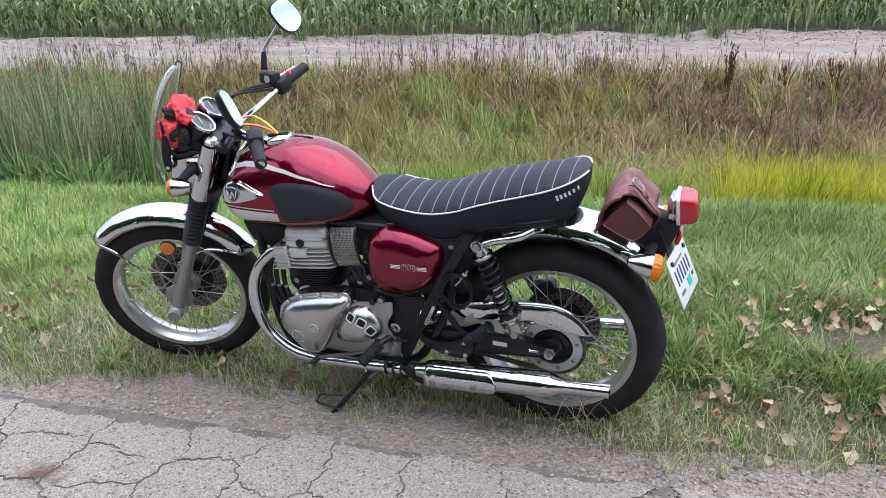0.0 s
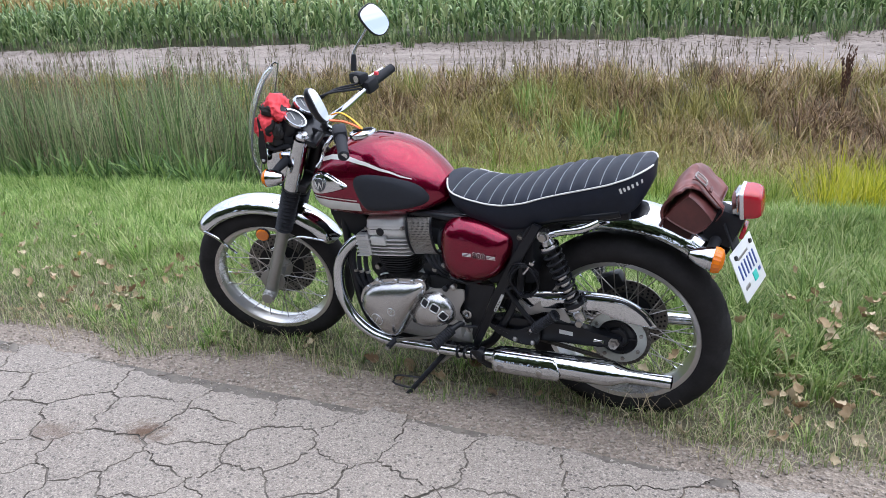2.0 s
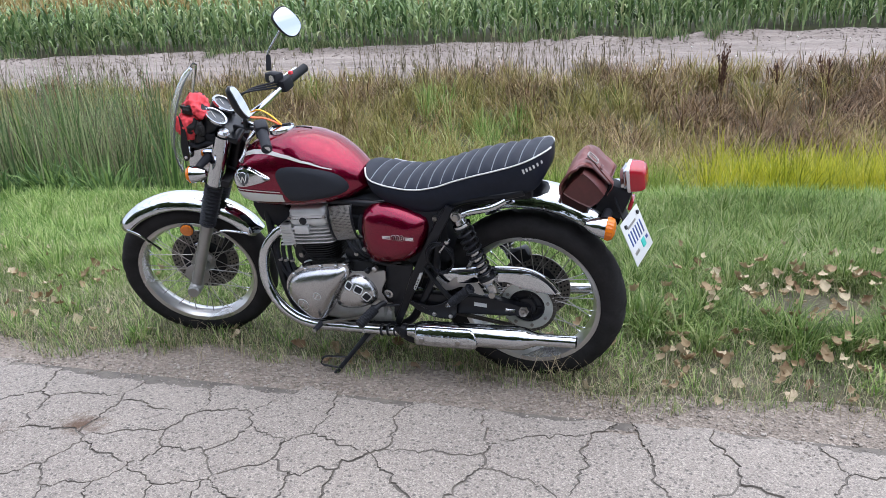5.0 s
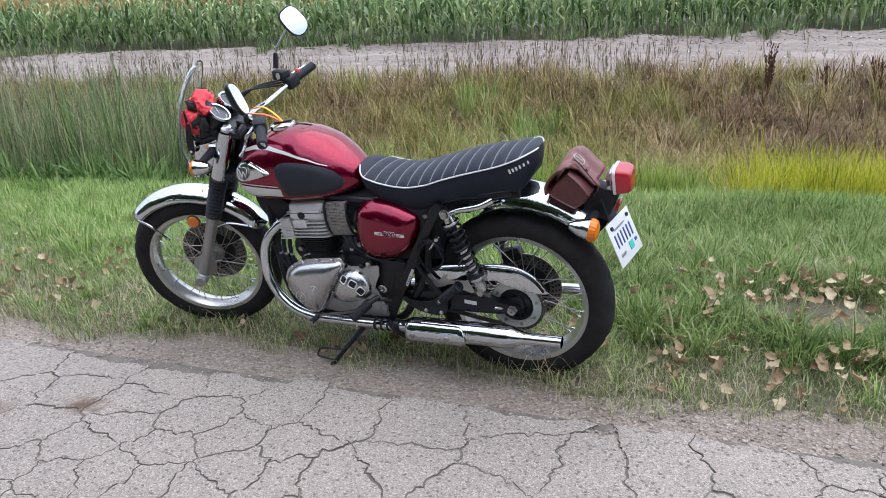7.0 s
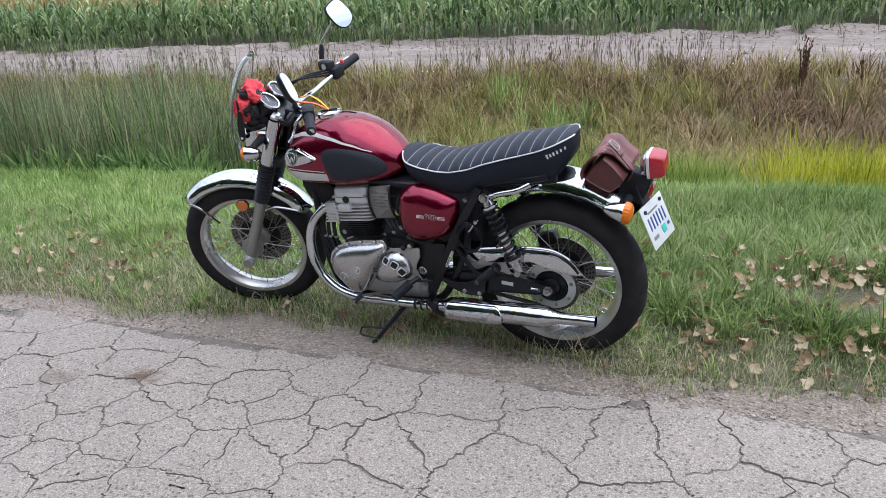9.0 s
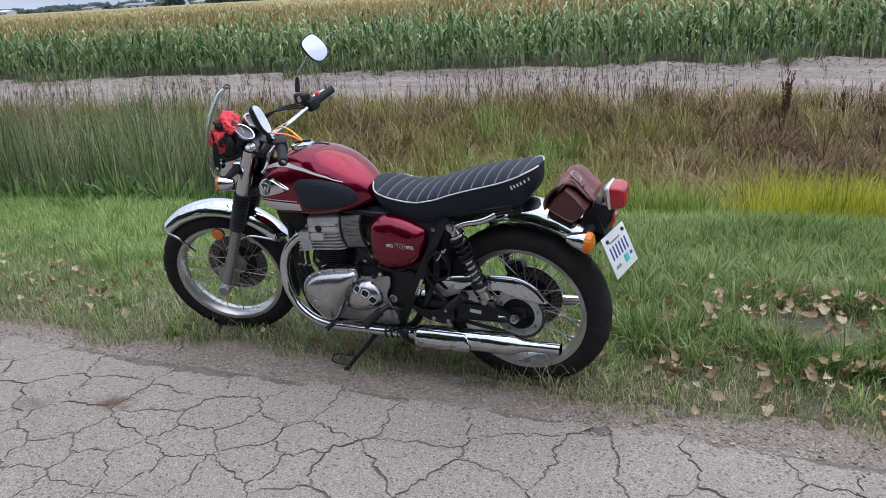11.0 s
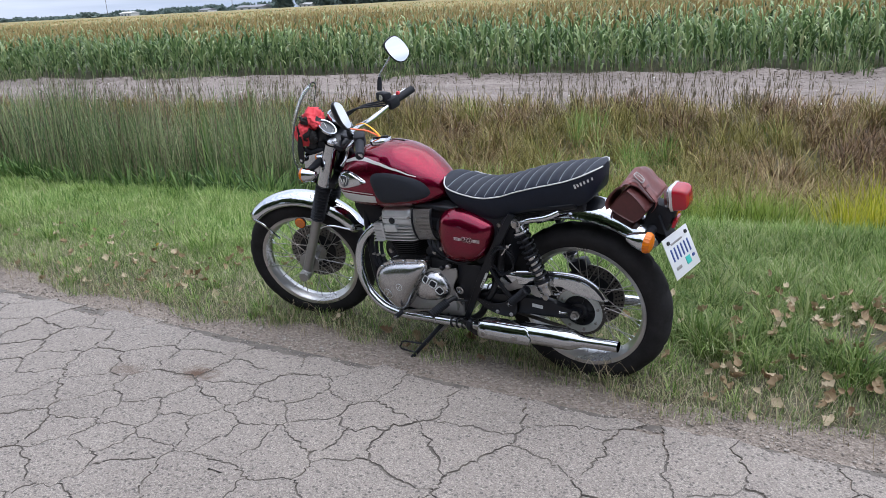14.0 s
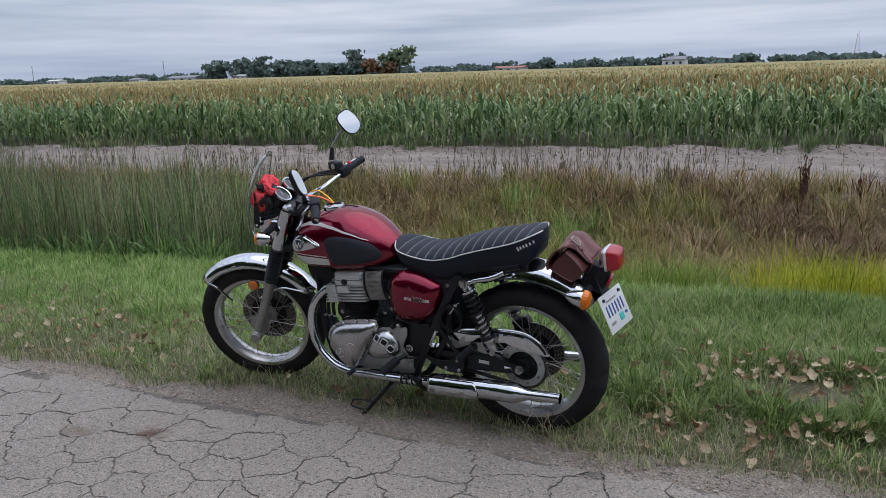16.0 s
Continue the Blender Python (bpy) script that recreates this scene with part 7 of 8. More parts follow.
keep = rng.uniform(0, 1, len(x)) < 0.55 + 0.6 * wave(x, y, 1.6, 6) - 0.12 * np.clip(x + 5, 0, 3)
x, y = x[keep], y[keep]
tufts("leafy_weeds", x, y, 26, 0.11, (0.15, 0.5), (0.02, 0.036), 1.1, LUSH, "dark leafy weeds at the foot of the reeds", 3)

# dry grass on the far bank: straw, brown and olive patches
x, y = scatter(5900, -22, 10.5, 4.7, 11.1)
near = rng.uniform(0, 1, len(x)) < np.clip(1.5 - 0.06 * np.hypot(x - 1, y), 0.25, 1)
x, y = x[near], y[near]
patch_no = 0.6 * wave(x, y, 0.9, 14) + 0.5 * wave(x, y, 2.6, 15) + rng.normal(0, 0.25, len(x)) + 0.12 * (across(x, y) - 7) + 0.1 + 0.12 * np.clip(x - 1, -2, 3)
short_top = across(x, y) > 10.2
for pick, mat, word, hh, bd in ((patch_no < -0.5, GRASS, "green grass among the dry bank grass", (0.3, 0.6), 0.9), ((patch_no >= -0.5) & (patch_no < 0.25), OLIVE, "olive grass on the ditch bank", (0.32, 0.7), 1.4),
                                ((patch_no >= 0.25) & (patch_no < 0.6), DRY, "matted straw-coloured grass on the ditch bank", (0.35, 0.75), 1.8), (patch_no >= 0.6, BROWN, "matted dark brown grass on the ditch bank", (0.35, 0.7), 1.75)):
    tufts("bank_tufts", x[pick & ~short_top], y[pick & ~short_top], 26, 0.15, hh, (0.008, 0.018), bd, mat, word, 3)
    tufts("bank_tufts", x[pick & short_top], y[pick & short_top], 24, 0.15, (0.22, 0.5), (0.01, 0.018), 1.1, mat, word, 3)

# weeds at the foot of the maize
x, y = scatter(420, -30, 8, 16.3, 17.4)
keep = wave(x, y * 0.3, 0.7, 18) > 0.05
tufts("field_weeds", x[keep], y[keep], 22, 0.14, (0.12, 0.4), (0.02, 0.04), 0.9, REED, "low weeds at the foot of the maize", 2)


def weeds():
    """Upright branching weeds with seed heads along the track."""
    x, y = scatter(2600, -22, 8, 9.6, 11.6)
    keep = rng.uniform(0, 1, len(x)) < 0.35 + 0.6 * wave(x, y, 0.8, 31)
    x, y = x[keep], y[keep]
    n = len(x)
    h = rng.uniform(0.3, 0.95, n)
    pos = np.stack([x, y, ground_z(x, y) - 0.02], 1)
    out = [blades(pos, h, np.full(n, 0.007), rng.uniform(0.05, 0.3, n), rng.uniform(0, 6.28, n), 3, 0.3)]
    for k in range(9):
        s = rng.uniform(0.45, 1.0, n)
        p = pos + np.stack([rng.normal(0, 0.02, n), rng.normal(0, 0.02, n), h * s * 0.97], 1)
        out.append(blades(p, rng.uniform(0.05, 0.16, n), np.full(n, 0.011), rng.uniform(0.2, 0.9, n), rng.uniform(0, 6.28, n), 2, 0.2))
    obj("weeds", fast_mesh("weeds", *joined(out)), WEED, "brown seeding weeds along the sand track", "weeds", kind="stuff")


weeds()


def maize_row(x, y, h, leaves, segs):
    """Plants at x, y of height h: leaves that arch from the stalk on two sides, stalk, tassel."""
    n = len(x)
    z = np.full(n, -0.5)
    base = np.stack([x, y, z], 1)
    green, gold = [], []
    green.append(blades(base, h, np.full(n, 0.035), np.full(n, 0.08), rng.uniform(0, 6.28, n), 2, 0.2))
    plane = rng.uniform(0, np.pi, n)
    for k in range(leaves):
        s = 0.12 + 0.8 * k / (leaves - 1)
        p = base + np.stack([np.zeros(n), np.zeros(n), h * s], 1)
        length = rng.uniform(0.35, 0.8, n) * (0.65 + 0.5 * np.sin(np.pi * s))
        green.append(blades(p, length, rng.uniform(0.045, 0.088, n), rng.uniform(1.2, 2.9, n), plane + np.pi * (k % 2) + rng.normal(0, 0.8, n), segs, 1.0))
    top = base + np.stack([np.zeros(n), np.zeros(n), h * 0.96], 1)
    for k in range(5):
        gold.append(blades(top, rng.uniform(0.22, 0.4, n), np.full(n, 0.04), rng.uniform(0.1, 1.0, n), rng.uniform(0, 6.28, n), 2, 0.3))
    return green, gold


def maize():
    green, gold = [], []
    for r in range(34):
        v = 17.3 + 0.76 * r
        step = 0.2 if r < 6 else 0.3
        lo, hi = -46 - 0.9 * r, 14 + 0.25 * r
        u = np.arange(lo, hi, step) + rng.uniform(-0.05, 0.05, int(np.ceil((hi - lo) / step)))
        vv = v + rng.normal(0, 0.1, len(u)) + (0.2 * np.sin(u * 0.35) if r == 0 else 0)
        x, y = u * CE - vv * SE, u * SE + vv * CE
        h = rng.uniform(1.05, 1.52, len(u)) + 0.1 * wave(x, y, 0.4, 3)
        if r > 5:
            # only the heads of the rows behind show
            g, o = maize_row(x, y, h, 5, 2)
            g = g[5:]
        else:
            g, o = maize_row(x, y, h, 13, 4)
        green += g
        gold += o
    obj("maize_leaves", fast_mesh("maize_leaves", *joined(green)), MAIZE, "rows of ripening green maize plants", "maize", kind="stuff")
    obj("maize_tassels", fast_mesh("maize_tassels", *joined(gold)), TASSEL, "dry golden tassels above the maize", "maize", kind="stuff")
    # the field farther back: its closed canopy of tassels
    us = np.concatenate([np.linspace(-480, -80, 90), np.linspace(-78, 60, 140), np.linspace(65, 200, 40)])
    vs = np.concatenate([np.linspace(41, 80, 70), np.linspace(81, 380, 110)])
    u, v = np.meshgrid(us, vs)
    x, y = u * CE - v * SE, u * SE + v * CE
    zz = 0.86 + rng.uniform(-0.14, 0.14, x.shape) + 0.08 * wave(x, y, 0.12, 1)
    n, k = len(us), len(vs)
    i = np.arange((k - 1) * n).reshape(k - 1, n)[:, :-1].ravel()
    obj("maize_canopy", fast_mesh("maize_canopy", np.stack([x, y, zz], -1).reshape(-1, 3), np.stack([i, i + 1, i + 1 + n, i + n], 1)), CANOPY, "distant golden tops of the maize field", "maize", kind="stuff")


CANOPY = new_mat("far_maize", (0.24, 0.224, 0.088), 0.9)
cv = coords(CANOPY, (1.0, 0.35, 1.0))
cc = ramp(CANOPY, noise_tex(CANOPY, cv, 1.6, 6, 0.75), [(0.32, (0.08, 0.096, 0.032)), (0.48, (0.216, 0.184, 0.068)), (0.62, (0.336, 0.256, 0.108)), (0.75, (0.44, 0.352, 0.176))])
wire(CANOPY, cc, principled(CANOPY).inputs["Base Color"])
maize()


def far_tassels():
    """Tassels and top leaves that stand out of the far canopy."""
    n = 26000
    v = 41 + 110 * rng.uniform(0, 1, n) ** 1.7
    u = rng.uniform(-1.35, 0.42, n) * v + rng.uniform(-8, 8, n)
    pos = np.stack([u * CE - v * SE, u * SE + v * CE, np.full(n, 0.72) + rng.uniform(-0.1, 0.12, n)], 1)
    big = 1 + (v - 41) / 90
    gold = rng.uniform(0, 1, n) < 0.78
    for pick, mat, name, word in ((gold, TASSEL, "far_tassels", "golden tassels over the distant maize"), (~gold, MAIZE, "far_maize_leaves", "top leaves of the distant maize")):
        k = int(pick.sum())
        obj(name, fast_mesh(name, *blades(pos[pick], rng.uniform(0.25, 0.45, k), rng.uniform(0.06, 0.11, k) * big[pick], rng.uniform(0.2, 1.6, k), rng.uniform(0, 6.28, k), 2, 0.8)), mat, word, "maize", kind="stuff")


far_tassels()


# clods along the sand track, white seed heads, dock stalks
def clods():
    n = 9000
    u = rng.uniform(-26, 8, n)
    v = np.where(rng.uniform(0, 1, n) < 0.6, 16.4 + rng.normal(0, 0.4, n), rng.uniform(10.6, 16.5, n))
    x, y = u * CE - v * SE, u * SE + v * CE
    oct8 = np.array([(1, 0, 0), (-1, 0, 0), (0, 1, 0), (0, -1, 0), (0, 0, 1), (0, 0, -1)], float)
    tri = np.array([(0, 2, 4), (2, 1, 4), (1, 3, 4), (3, 0, 4), (2, 0, 5), (1, 2, 5), (3, 1, 5), (0, 3, 5)])
    size = 0.008 + 0.045 * rng.uniform(0, 1, n) ** 4
    p = oct8[None] * rng.uniform(0.6, 1.3, (n, 6, 1)) * size[:, None, None] * np.array([1.2, 1, 0.7])
    p = p + np.stack([x, y, ground_z(x, y)], 1)[:, None]
    f = tri[None] + (np.arange(n) * 6)[:, None, None]
    obj("soil_clods", fast_mesh("soil_clods", p.reshape(-1, 3), None, f.reshape(-1, 3)), SAND, "crumbled clods of sandy soil on the track", "soil", kind="stuff")
    n = 130
    x, y = scatter(n, -20, 8, 10.0, 11.5)
    p = oct8[None] * 0.014 * rng.uniform(0.6, 1.3, (n, 1, 1)) + np.stack([x, y, ground_z(x, y) + rng.uniform(0.2, 0.55, n)], 1)[:, None]
    f = tri[None] + (np.arange(n) * 6)[:, None, None]
    obj("seed_heads", fast_mesh("seed_heads", p.reshape(-1, 3), None, f.reshape(-1, 3)), PUFF, "white downy seed heads on the track weeds", "weeds", kind="stuff")


PUFF = worn("seed_down", (0.75, 0.73, 0.68), 0.9, grain=40, vary=0.1, relief=0.0)
clods()


def dock(x, y, h, n):
    """A rust-brown dock plant: stems crowded with seeds."""
    base = tagged(new("dock_plant"), "rust-brown seeding dock plant beside the sand track", "plant", "dock plants")
    base.location = (x, y, float(ground_z(x, y)))
    for k in range(n):
        dx, dy, hh = rng.normal(0, 0.06), rng.normal(0, 0.04), h * rng.uniform(0.7, 1.0)
        part("stem", tube([(dx * 0.3, dy * 0.3, 0), (dx, dy, hh * 0.6), (dx * 1.5, dy * 1.5, hh)], [0.007, 0.005, 0.002], 6, 3), DOCK, base)
        m = 70
        s = rng.uniform(0.4, 1.0, m)
        pos = np.stack([dx * (0.3 + 1.2 * s), dy * (0.3 + 1.2 * s), hh * s], 1) + rng.normal(0, 0.012, (m, 3))
        me = fast_mesh("seeds", *blades(pos, rng.uniform(0.03, 0.06, m), rng.uniform(0.014, 0.024, m), rng.uniform(0.2, 1.0, m), rng.uniform(0, 6.28, m), 2, 0.3))
        me.materials.append(DOCK)
        ob = new("seed_spike", me)
        ob["kind"] = "stuff"
        ob.parent = base
    return base


DOCK = blade_mat("dock_seed", [(0.1, (0.05, 0.025, 0.018)), (1.0, (0.13, 0.065, 0.04))], trans=0.1)
dock(2.17, 10.1, 0.95, 5)
dock(3.05, 10.2, 0.6, 1)
dock(3.7, 10.3, 0.7, 2)


# ---- litter on the verge ----
LEAVES = [blade_mat("dry_leaf_tan", [(0.1, (0.26, 0.178, 0.095)), (1.0, (0.43, 0.325, 0.205))], trans=0.15),
          blade_mat("dry_leaf_brown", [(0.1, (0.14, 0.085, 0.045)), (1.0, (0.27, 0.175, 0.1))], trans=0.15),
          blade_mat("dry_leaf_pale", [(0.1, (0.42, 0.335, 0.21)), (1.0, (0.55, 0.46, 0.33))], trans=0.15),
          blade_mat("yellow_leaf", [(0.1, (0.52, 0.32, 0.04)), (1.0, (0.6, 0.4, 0.08))], trans=0.2)]


def leaf_mesh(k, mat):
    """A curled heart-shaped leaf with a stalk."""
    r = np.random.default_rng(50 + k)
    n = 9
    verts, quads = [], []
    curl, twist = r.uniform(10, 34), r.uniform(-26, 26)
    edge = r.uniform(0.72, 1.2, (n, 2))
    for i in range(n):
        s = i / (n - 1)
        half = 0.033 * (math.sin(math.pi * min(1, s * 1.02 + 0.03)) ** 0.65) * (1.15 - 0.55 * s)
        for j in range(5):
            t = -1 + j / 2
            x, y = (s - 0.4) * 0.085, half * t * edge[i][0 if t < 0 else 1]
            z = curl * (y * y + 0.4 * x * x) + twist * x * y + 0.006 * math.sin(7 * t + 8 * s + k) + 0.004 * abs(t) * math.sin(19 * s + 2 * k)
            verts.append((x, y, z))
    for i in range(n - 1):
        for j in range(4):
            a = i * 5 + j
            quads.append((a, a + 1, a + 6, a + 5))
    o = len(verts)
    for x, z in ((-0.034, 0.001), (-0.055, 0.004), (-0.07, 0.01)):
        verts += [(x, -0.0012, z), (x, 0.0012, z)]
    quads += [(o, o + 1, o + 3, o + 2), (o + 2, o + 3, o + 5, o + 4)]
    me = fast_mesh("leaf", np.array(verts), np.array(quads), smooth=True)
    me.materials.append(mat)
    return me


leaf_kinds = [leaf_mesh(k, LEAVES[m]) for k, m in enumerate((0, 0, 1, 1, 2, 2, 3, 0))]
leaf_words = ["dry tan leaf curled on the grass", "dry tan leaf lying on the verge", "dark brown dead leaf on the grass", "brown dead leaf on the verge",
              "pale bleached dead leaf on the grass", "pale dry leaf lying at the road's edge", "bright yellow fallen leaf on the grass", "dry tan leaf among the grass blades"]
spots = [(-1.89, 0.54, 6), (-1.1, 0.03, 4), (-1.06, 0.05, 5), (-1.13, 0.01, 0), (2.02, 0.23, 0), (2.06, 0.27, 2), (1.97, 0.3, 1), (2.27, 1.24, 7), (-1.55, -0.12, 1), (0.62, -0.02, 2), (1.0, 0.02, 3), (1.1, 0.0, 2), (0.72, 0.0, 1)]
lrng = np.random.default_rng(12)
for (cx, cy, sx, sy, n) in ((2.55, 0.95, 0.34, 0.28, 110), (2.15, 0.3, 0.3, 0.14, 42), (2.75, 0.45, 0.3, 0.2, 30), (1.75, 0.7, 0.5, 0.4, 14), (-1.4, 0.15, 0.7, 0.22, 60), (-1.9, 0.6, 0.9, 0.35, 55), (0.0, 0.1, 0.8, 0.2, 12), (1.0, 0.12, 0.6, 0.1, 10)):
    for i in range(n):
        spots.append((cx + lrng.normal() * sx, cy + lrng.normal() * sy, int(lrng.choice([0, 0, 1, 2, 4, 5, 7, 4]))))
for x, y, k in spots:
    e = y - float(edge_of_grass(x))
    if e < -0.02:
        continue
    lift = 0.016 + (0.09 if x > 1.5 else 0.045) * min(1.0, max(0.0, e)) + lrng.uniform(0, 0.03) * min(1.0, max(0.0, e * 2))
    ob = new("fallen_leaf", leaf_kinds[k])
    ob.matrix_world = pose(x, y, float(ground_z(x, y)) + lift, lrng.uniform(-50, 50), lrng.uniform(-50, 50), lrng.uniform(0, 360)) @ Matrix.Scale(lrng.uniform(0.36, 0.8), 4)
    tagged(ob, leaf_words[k], "leaf", "fallen leaves on the verge")


def pebbles():
    n = 4500
    x = rng.uniform(-4.2, 4.2, n)
    y = -0.4 + 0.068 * x + rng.normal(0.09, 0.16, n)
    t = (1 + 5 ** 0.5) / 2
    ico = np.array([(-1, t, 0), (1, t, 0), (-1, -t, 0), (1, -t, 0), (0, -1, t), (0, 1, t), (0, -1, -t), (0, 1, -t), (t, 0, -1), (t, 0, 1), (-t, 0, -1), (-t, 0, 1)]) / 1.9
    tri = np.array([(0, 11, 5), (0, 5, 1), (0, 1, 7), (0, 7, 10), (0, 10, 11), (1, 5, 9), (5, 11, 4), (11, 10, 2), (10, 7, 6), (7, 1, 8), (3, 9, 4), (3, 4, 2), (3, 2, 6), (3, 6, 8), (3, 8, 9), (4, 9, 5), (2, 4, 11), (6, 2, 10), (8, 6, 7), (9, 8, 1)])
    size = 0.0025 + 0.006 * rng.uniform(0, 1, n) ** 3
    v = ico[None] * (1 + rng.uniform(-0.3, 0.3, (n, 12, 1))) * size[:, None, None] * np.array([1, 1, 0.7]) * rng.uniform(0.7, 1.4, (n, 1, 3))
    v = v + np.stack([x, y, ground_z(x, y) - 0.003], 1)[:, None]
    f = tri[None] + (np.arange(n) * 12)[:, None, None]
    m = blade_mat("pebble_stone", [(0.0, (0.133, 0.113, 0.098)), (0.5, (0.25, 0.218, 0.191)), (1.0, (0.421, 0.382, 0.343))], 0.9, 0.0)
    obj("gravel_stones", fast_mesh("gravel_stones", v.reshape(-1, 3), None, f.reshape(-1, 3)), m, "loose grey gravel along the road's edge", "gravel", kind="stuff")


pebbles()

# ---- distance ----
BARK = worn("bark", (0.08, 0.064, 0.048), 0.9, grain=6, vary=0.4, relief=0.5, dist=0.02)
# far leaves paled towards blue-grey: distance haze is put into their colour
HAZYLEAF = blade_mat("hazed_tree_leaves", [(0.05, (0.085, 0.12, 0.11)), (0.5, (0.12, 0.165, 0.145)), (1.0, (0.16, 0.2, 0.165))], 0.7, 0.3)
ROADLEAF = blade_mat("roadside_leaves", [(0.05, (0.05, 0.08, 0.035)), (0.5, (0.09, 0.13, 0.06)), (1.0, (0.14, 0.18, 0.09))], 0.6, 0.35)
AUTUMN = blade_mat("autumn_leaves", [(0.05, (0.14, 0.08, 0.05)), (0.5, (0.2, 0.115, 0.065)), (1.0, (0.26, 0.165, 0.095))], 0.7, 0.2)
# poplar green dulled in its colour for the same haze
BRIGHT = blade_mat("hazed_poplar_leaves", [(0.05, (0.09, 0.13, 0.075)), (0.5, (0.13, 0.175, 0.095)), (1.0, (0.18, 0.225, 0.125))], 0.7, 0.3)


def tree(seed, x, y, h, spread, mat, label, low=0.1, clumps=520):
    r = np.random.default_rng(seed)
    base = tagged(new("tree"), label, "tree", "distant trees")
    base.location = (x, y, -0.5)
    bm = tube([(0, 0, 0), (r.normal(0, 0.02) * h, 0, h * 0.35), (r.normal(0, 0.03) * h, r.normal(0, 0.02) * h, h * 0.85)], [h * 0.03, h * 0.022, h * 0.006], 8, 3)
    for k in range(6):
        a, s = r.uniform(0, 6.28), r.uniform(0.25, 0.7)
        tube([(0, 0, h * s), (spread * 0.25 * math.cos(a), spread * 0.25 * math.sin(a), h * (s + 0.1)), (spread * 0.45 * math.cos(a), spread * 0.45 * math.sin(a), h * (s + 0.18))], [h * 0.012, h * 0.008, h * 0.003], 5, 2, bm)
    part("trunk", bm, BARK, base)
    lobes = r.normal(0, 1, (9, 3)) * np.array([spread * 0.19, spread * 0.19, h * 0.2]) + np.array([0, 0, h * 0.55])
    c = lobes[r.integers(0, 9, clumps)] + r.normal(0, 1, (clumps, 3)) * np.array([spread, spread, h * 0.7]) * 0.13
    c[:, 2] = np.clip(c[:, 2], h * (0.08 + low), h * 1.02)
    size = spread * r.uniform(0.04, 0.09, clumps)
    u = r.normal(0, 1, (clumps, 3))
    u /= np.linalg.norm(u, axis=1)[:, None]
    w = np.cross(u, r.normal(0, 1, (clumps, 3)))
    w /= np.linalg.norm(w, axis=1)[:, None]
    n3 = np.cross(u, w)
    corners = np.stack([c + (u * a + w * b + n3 * 0.3 * d) * size[:, None] for a, b, d in ((-1, -0.7, 0), (0.8, -1, 0.6), (1, 0.8, 0), (-0.7, 1, 0.6))], 1)
    q = np.arange(clumps * 4).reshape(-1, 4)
    me = fast_mesh("crown", corners.reshape(-1, 3), q)
    me.materials.append(mat)
    crown = new("crown", me)
    crown.parent = base
    return base


tree(1, -231.6, 400, 18.5, 15, BRIGHT, "tall pale green poplar beyond the maize field")
tree(2, -262.5, 400, 15.0, 14, HAZYLEAF, "dark green tree beyond the maize field")
tree(3, -250, 398, 9.5, 13, AUTUMN, "rust-coloured autumn tree beyond the maize field")
tree(4, -238, 398, 8.5, 12, AUTUMN, "rust-brown autumn tree beyond the maize field")
tree(5, -138.8, 400, 8.0, 10, HAZYLEAF, "dark round tree on the horizon")
tree(6, -116.0, 402, 6.2, 9, HAZYLEAF, "low dark tree on the horizon")
tree(7, -71.3, 405, 8.8, 8, HAZYLEAF, "dark tree behind a white house")
tree(8, -79.0, 402, 6.5, 7, HAZYLEAF, "dark tree beside a white house")
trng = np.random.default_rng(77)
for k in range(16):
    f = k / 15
    tree(20 + k, -384 + 122 * f, 401 + trng.uniform(-6, 12), 8.5 + 5.5 * math.sin(math.pi * min(1, f * 1.1 + 0.15)) * trng.uniform(0.75, 1.15), 14, HAZYLEAF, "dark green tree in a distant grove", clumps=380)
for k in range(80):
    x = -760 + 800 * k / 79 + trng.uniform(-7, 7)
    tree(160 + k, x, 430 + trng.uniform(-10, 50), trng.uniform(2.8, 5.6), 19, HAZYLEAF, "low dark tree on the far horizon", 0.0, 200)
# the row of trees on the other side of the road
for k in range(13):
    tree(120 + k, -30 + 5.2 * k + trng.uniform(-1.2, 1.2), -13.0 + trng.uniform(-1.2, 1.2), trng.uniform(8.0, 13.0), 8.0, ROADLEAF, "leafy roadside tree across the road", clumps=1500)

PANEL = worn("white_siding", (0.56, 0.56, 0.544), 0.7, grain=2, vary=0.08, relief=0.0)
ROOFING = worn("grey_roofing", (0.2, 0.2, 0.22), 0.8, grain=2, vary=0.2, relief=0.0)
ROOFRED = worn("rust_roofing", (0.3, 0.13, 0.1), 0.8, grain=2, vary=0.2, relief=0.0)
PANE = worn("dark_pane", (0.03, 0.035, 0.04), 0.2, grain=2, vary=0.2, relief=0.0)


def farmhouse(x, y, w, d, h, ridge, roof_mat, label):
    base = tagged(new("farm_building"), label, "building", "distant farm buildings")
    base.location = (x, y, -0.5)
    part("wall", block(w, d, h, (0, 0, h / 2), 0.05), PANEL, base)
    bm = bmesh.new()
    rings(bm, [[(-w * 0.53, -d * 0.6, h), (-w * 0.53, 0, h + ridge), (-w * 0.53, d * 0.6, h)], [(w * 0.53, -d * 0.6, h), (w * 0.53, 0, h + ridge), (w * 0.53, d * 0.6, h)]])
    part("roof", bm, roof_mat, base)
    for k in range(3):
        part("window", block(w * 0.1, 0.1, h * 0.3, (w * (-0.3 + 0.3 * k), -d / 2 - 0.05, h * 0.6), 0.02), PANE, base)
    return base


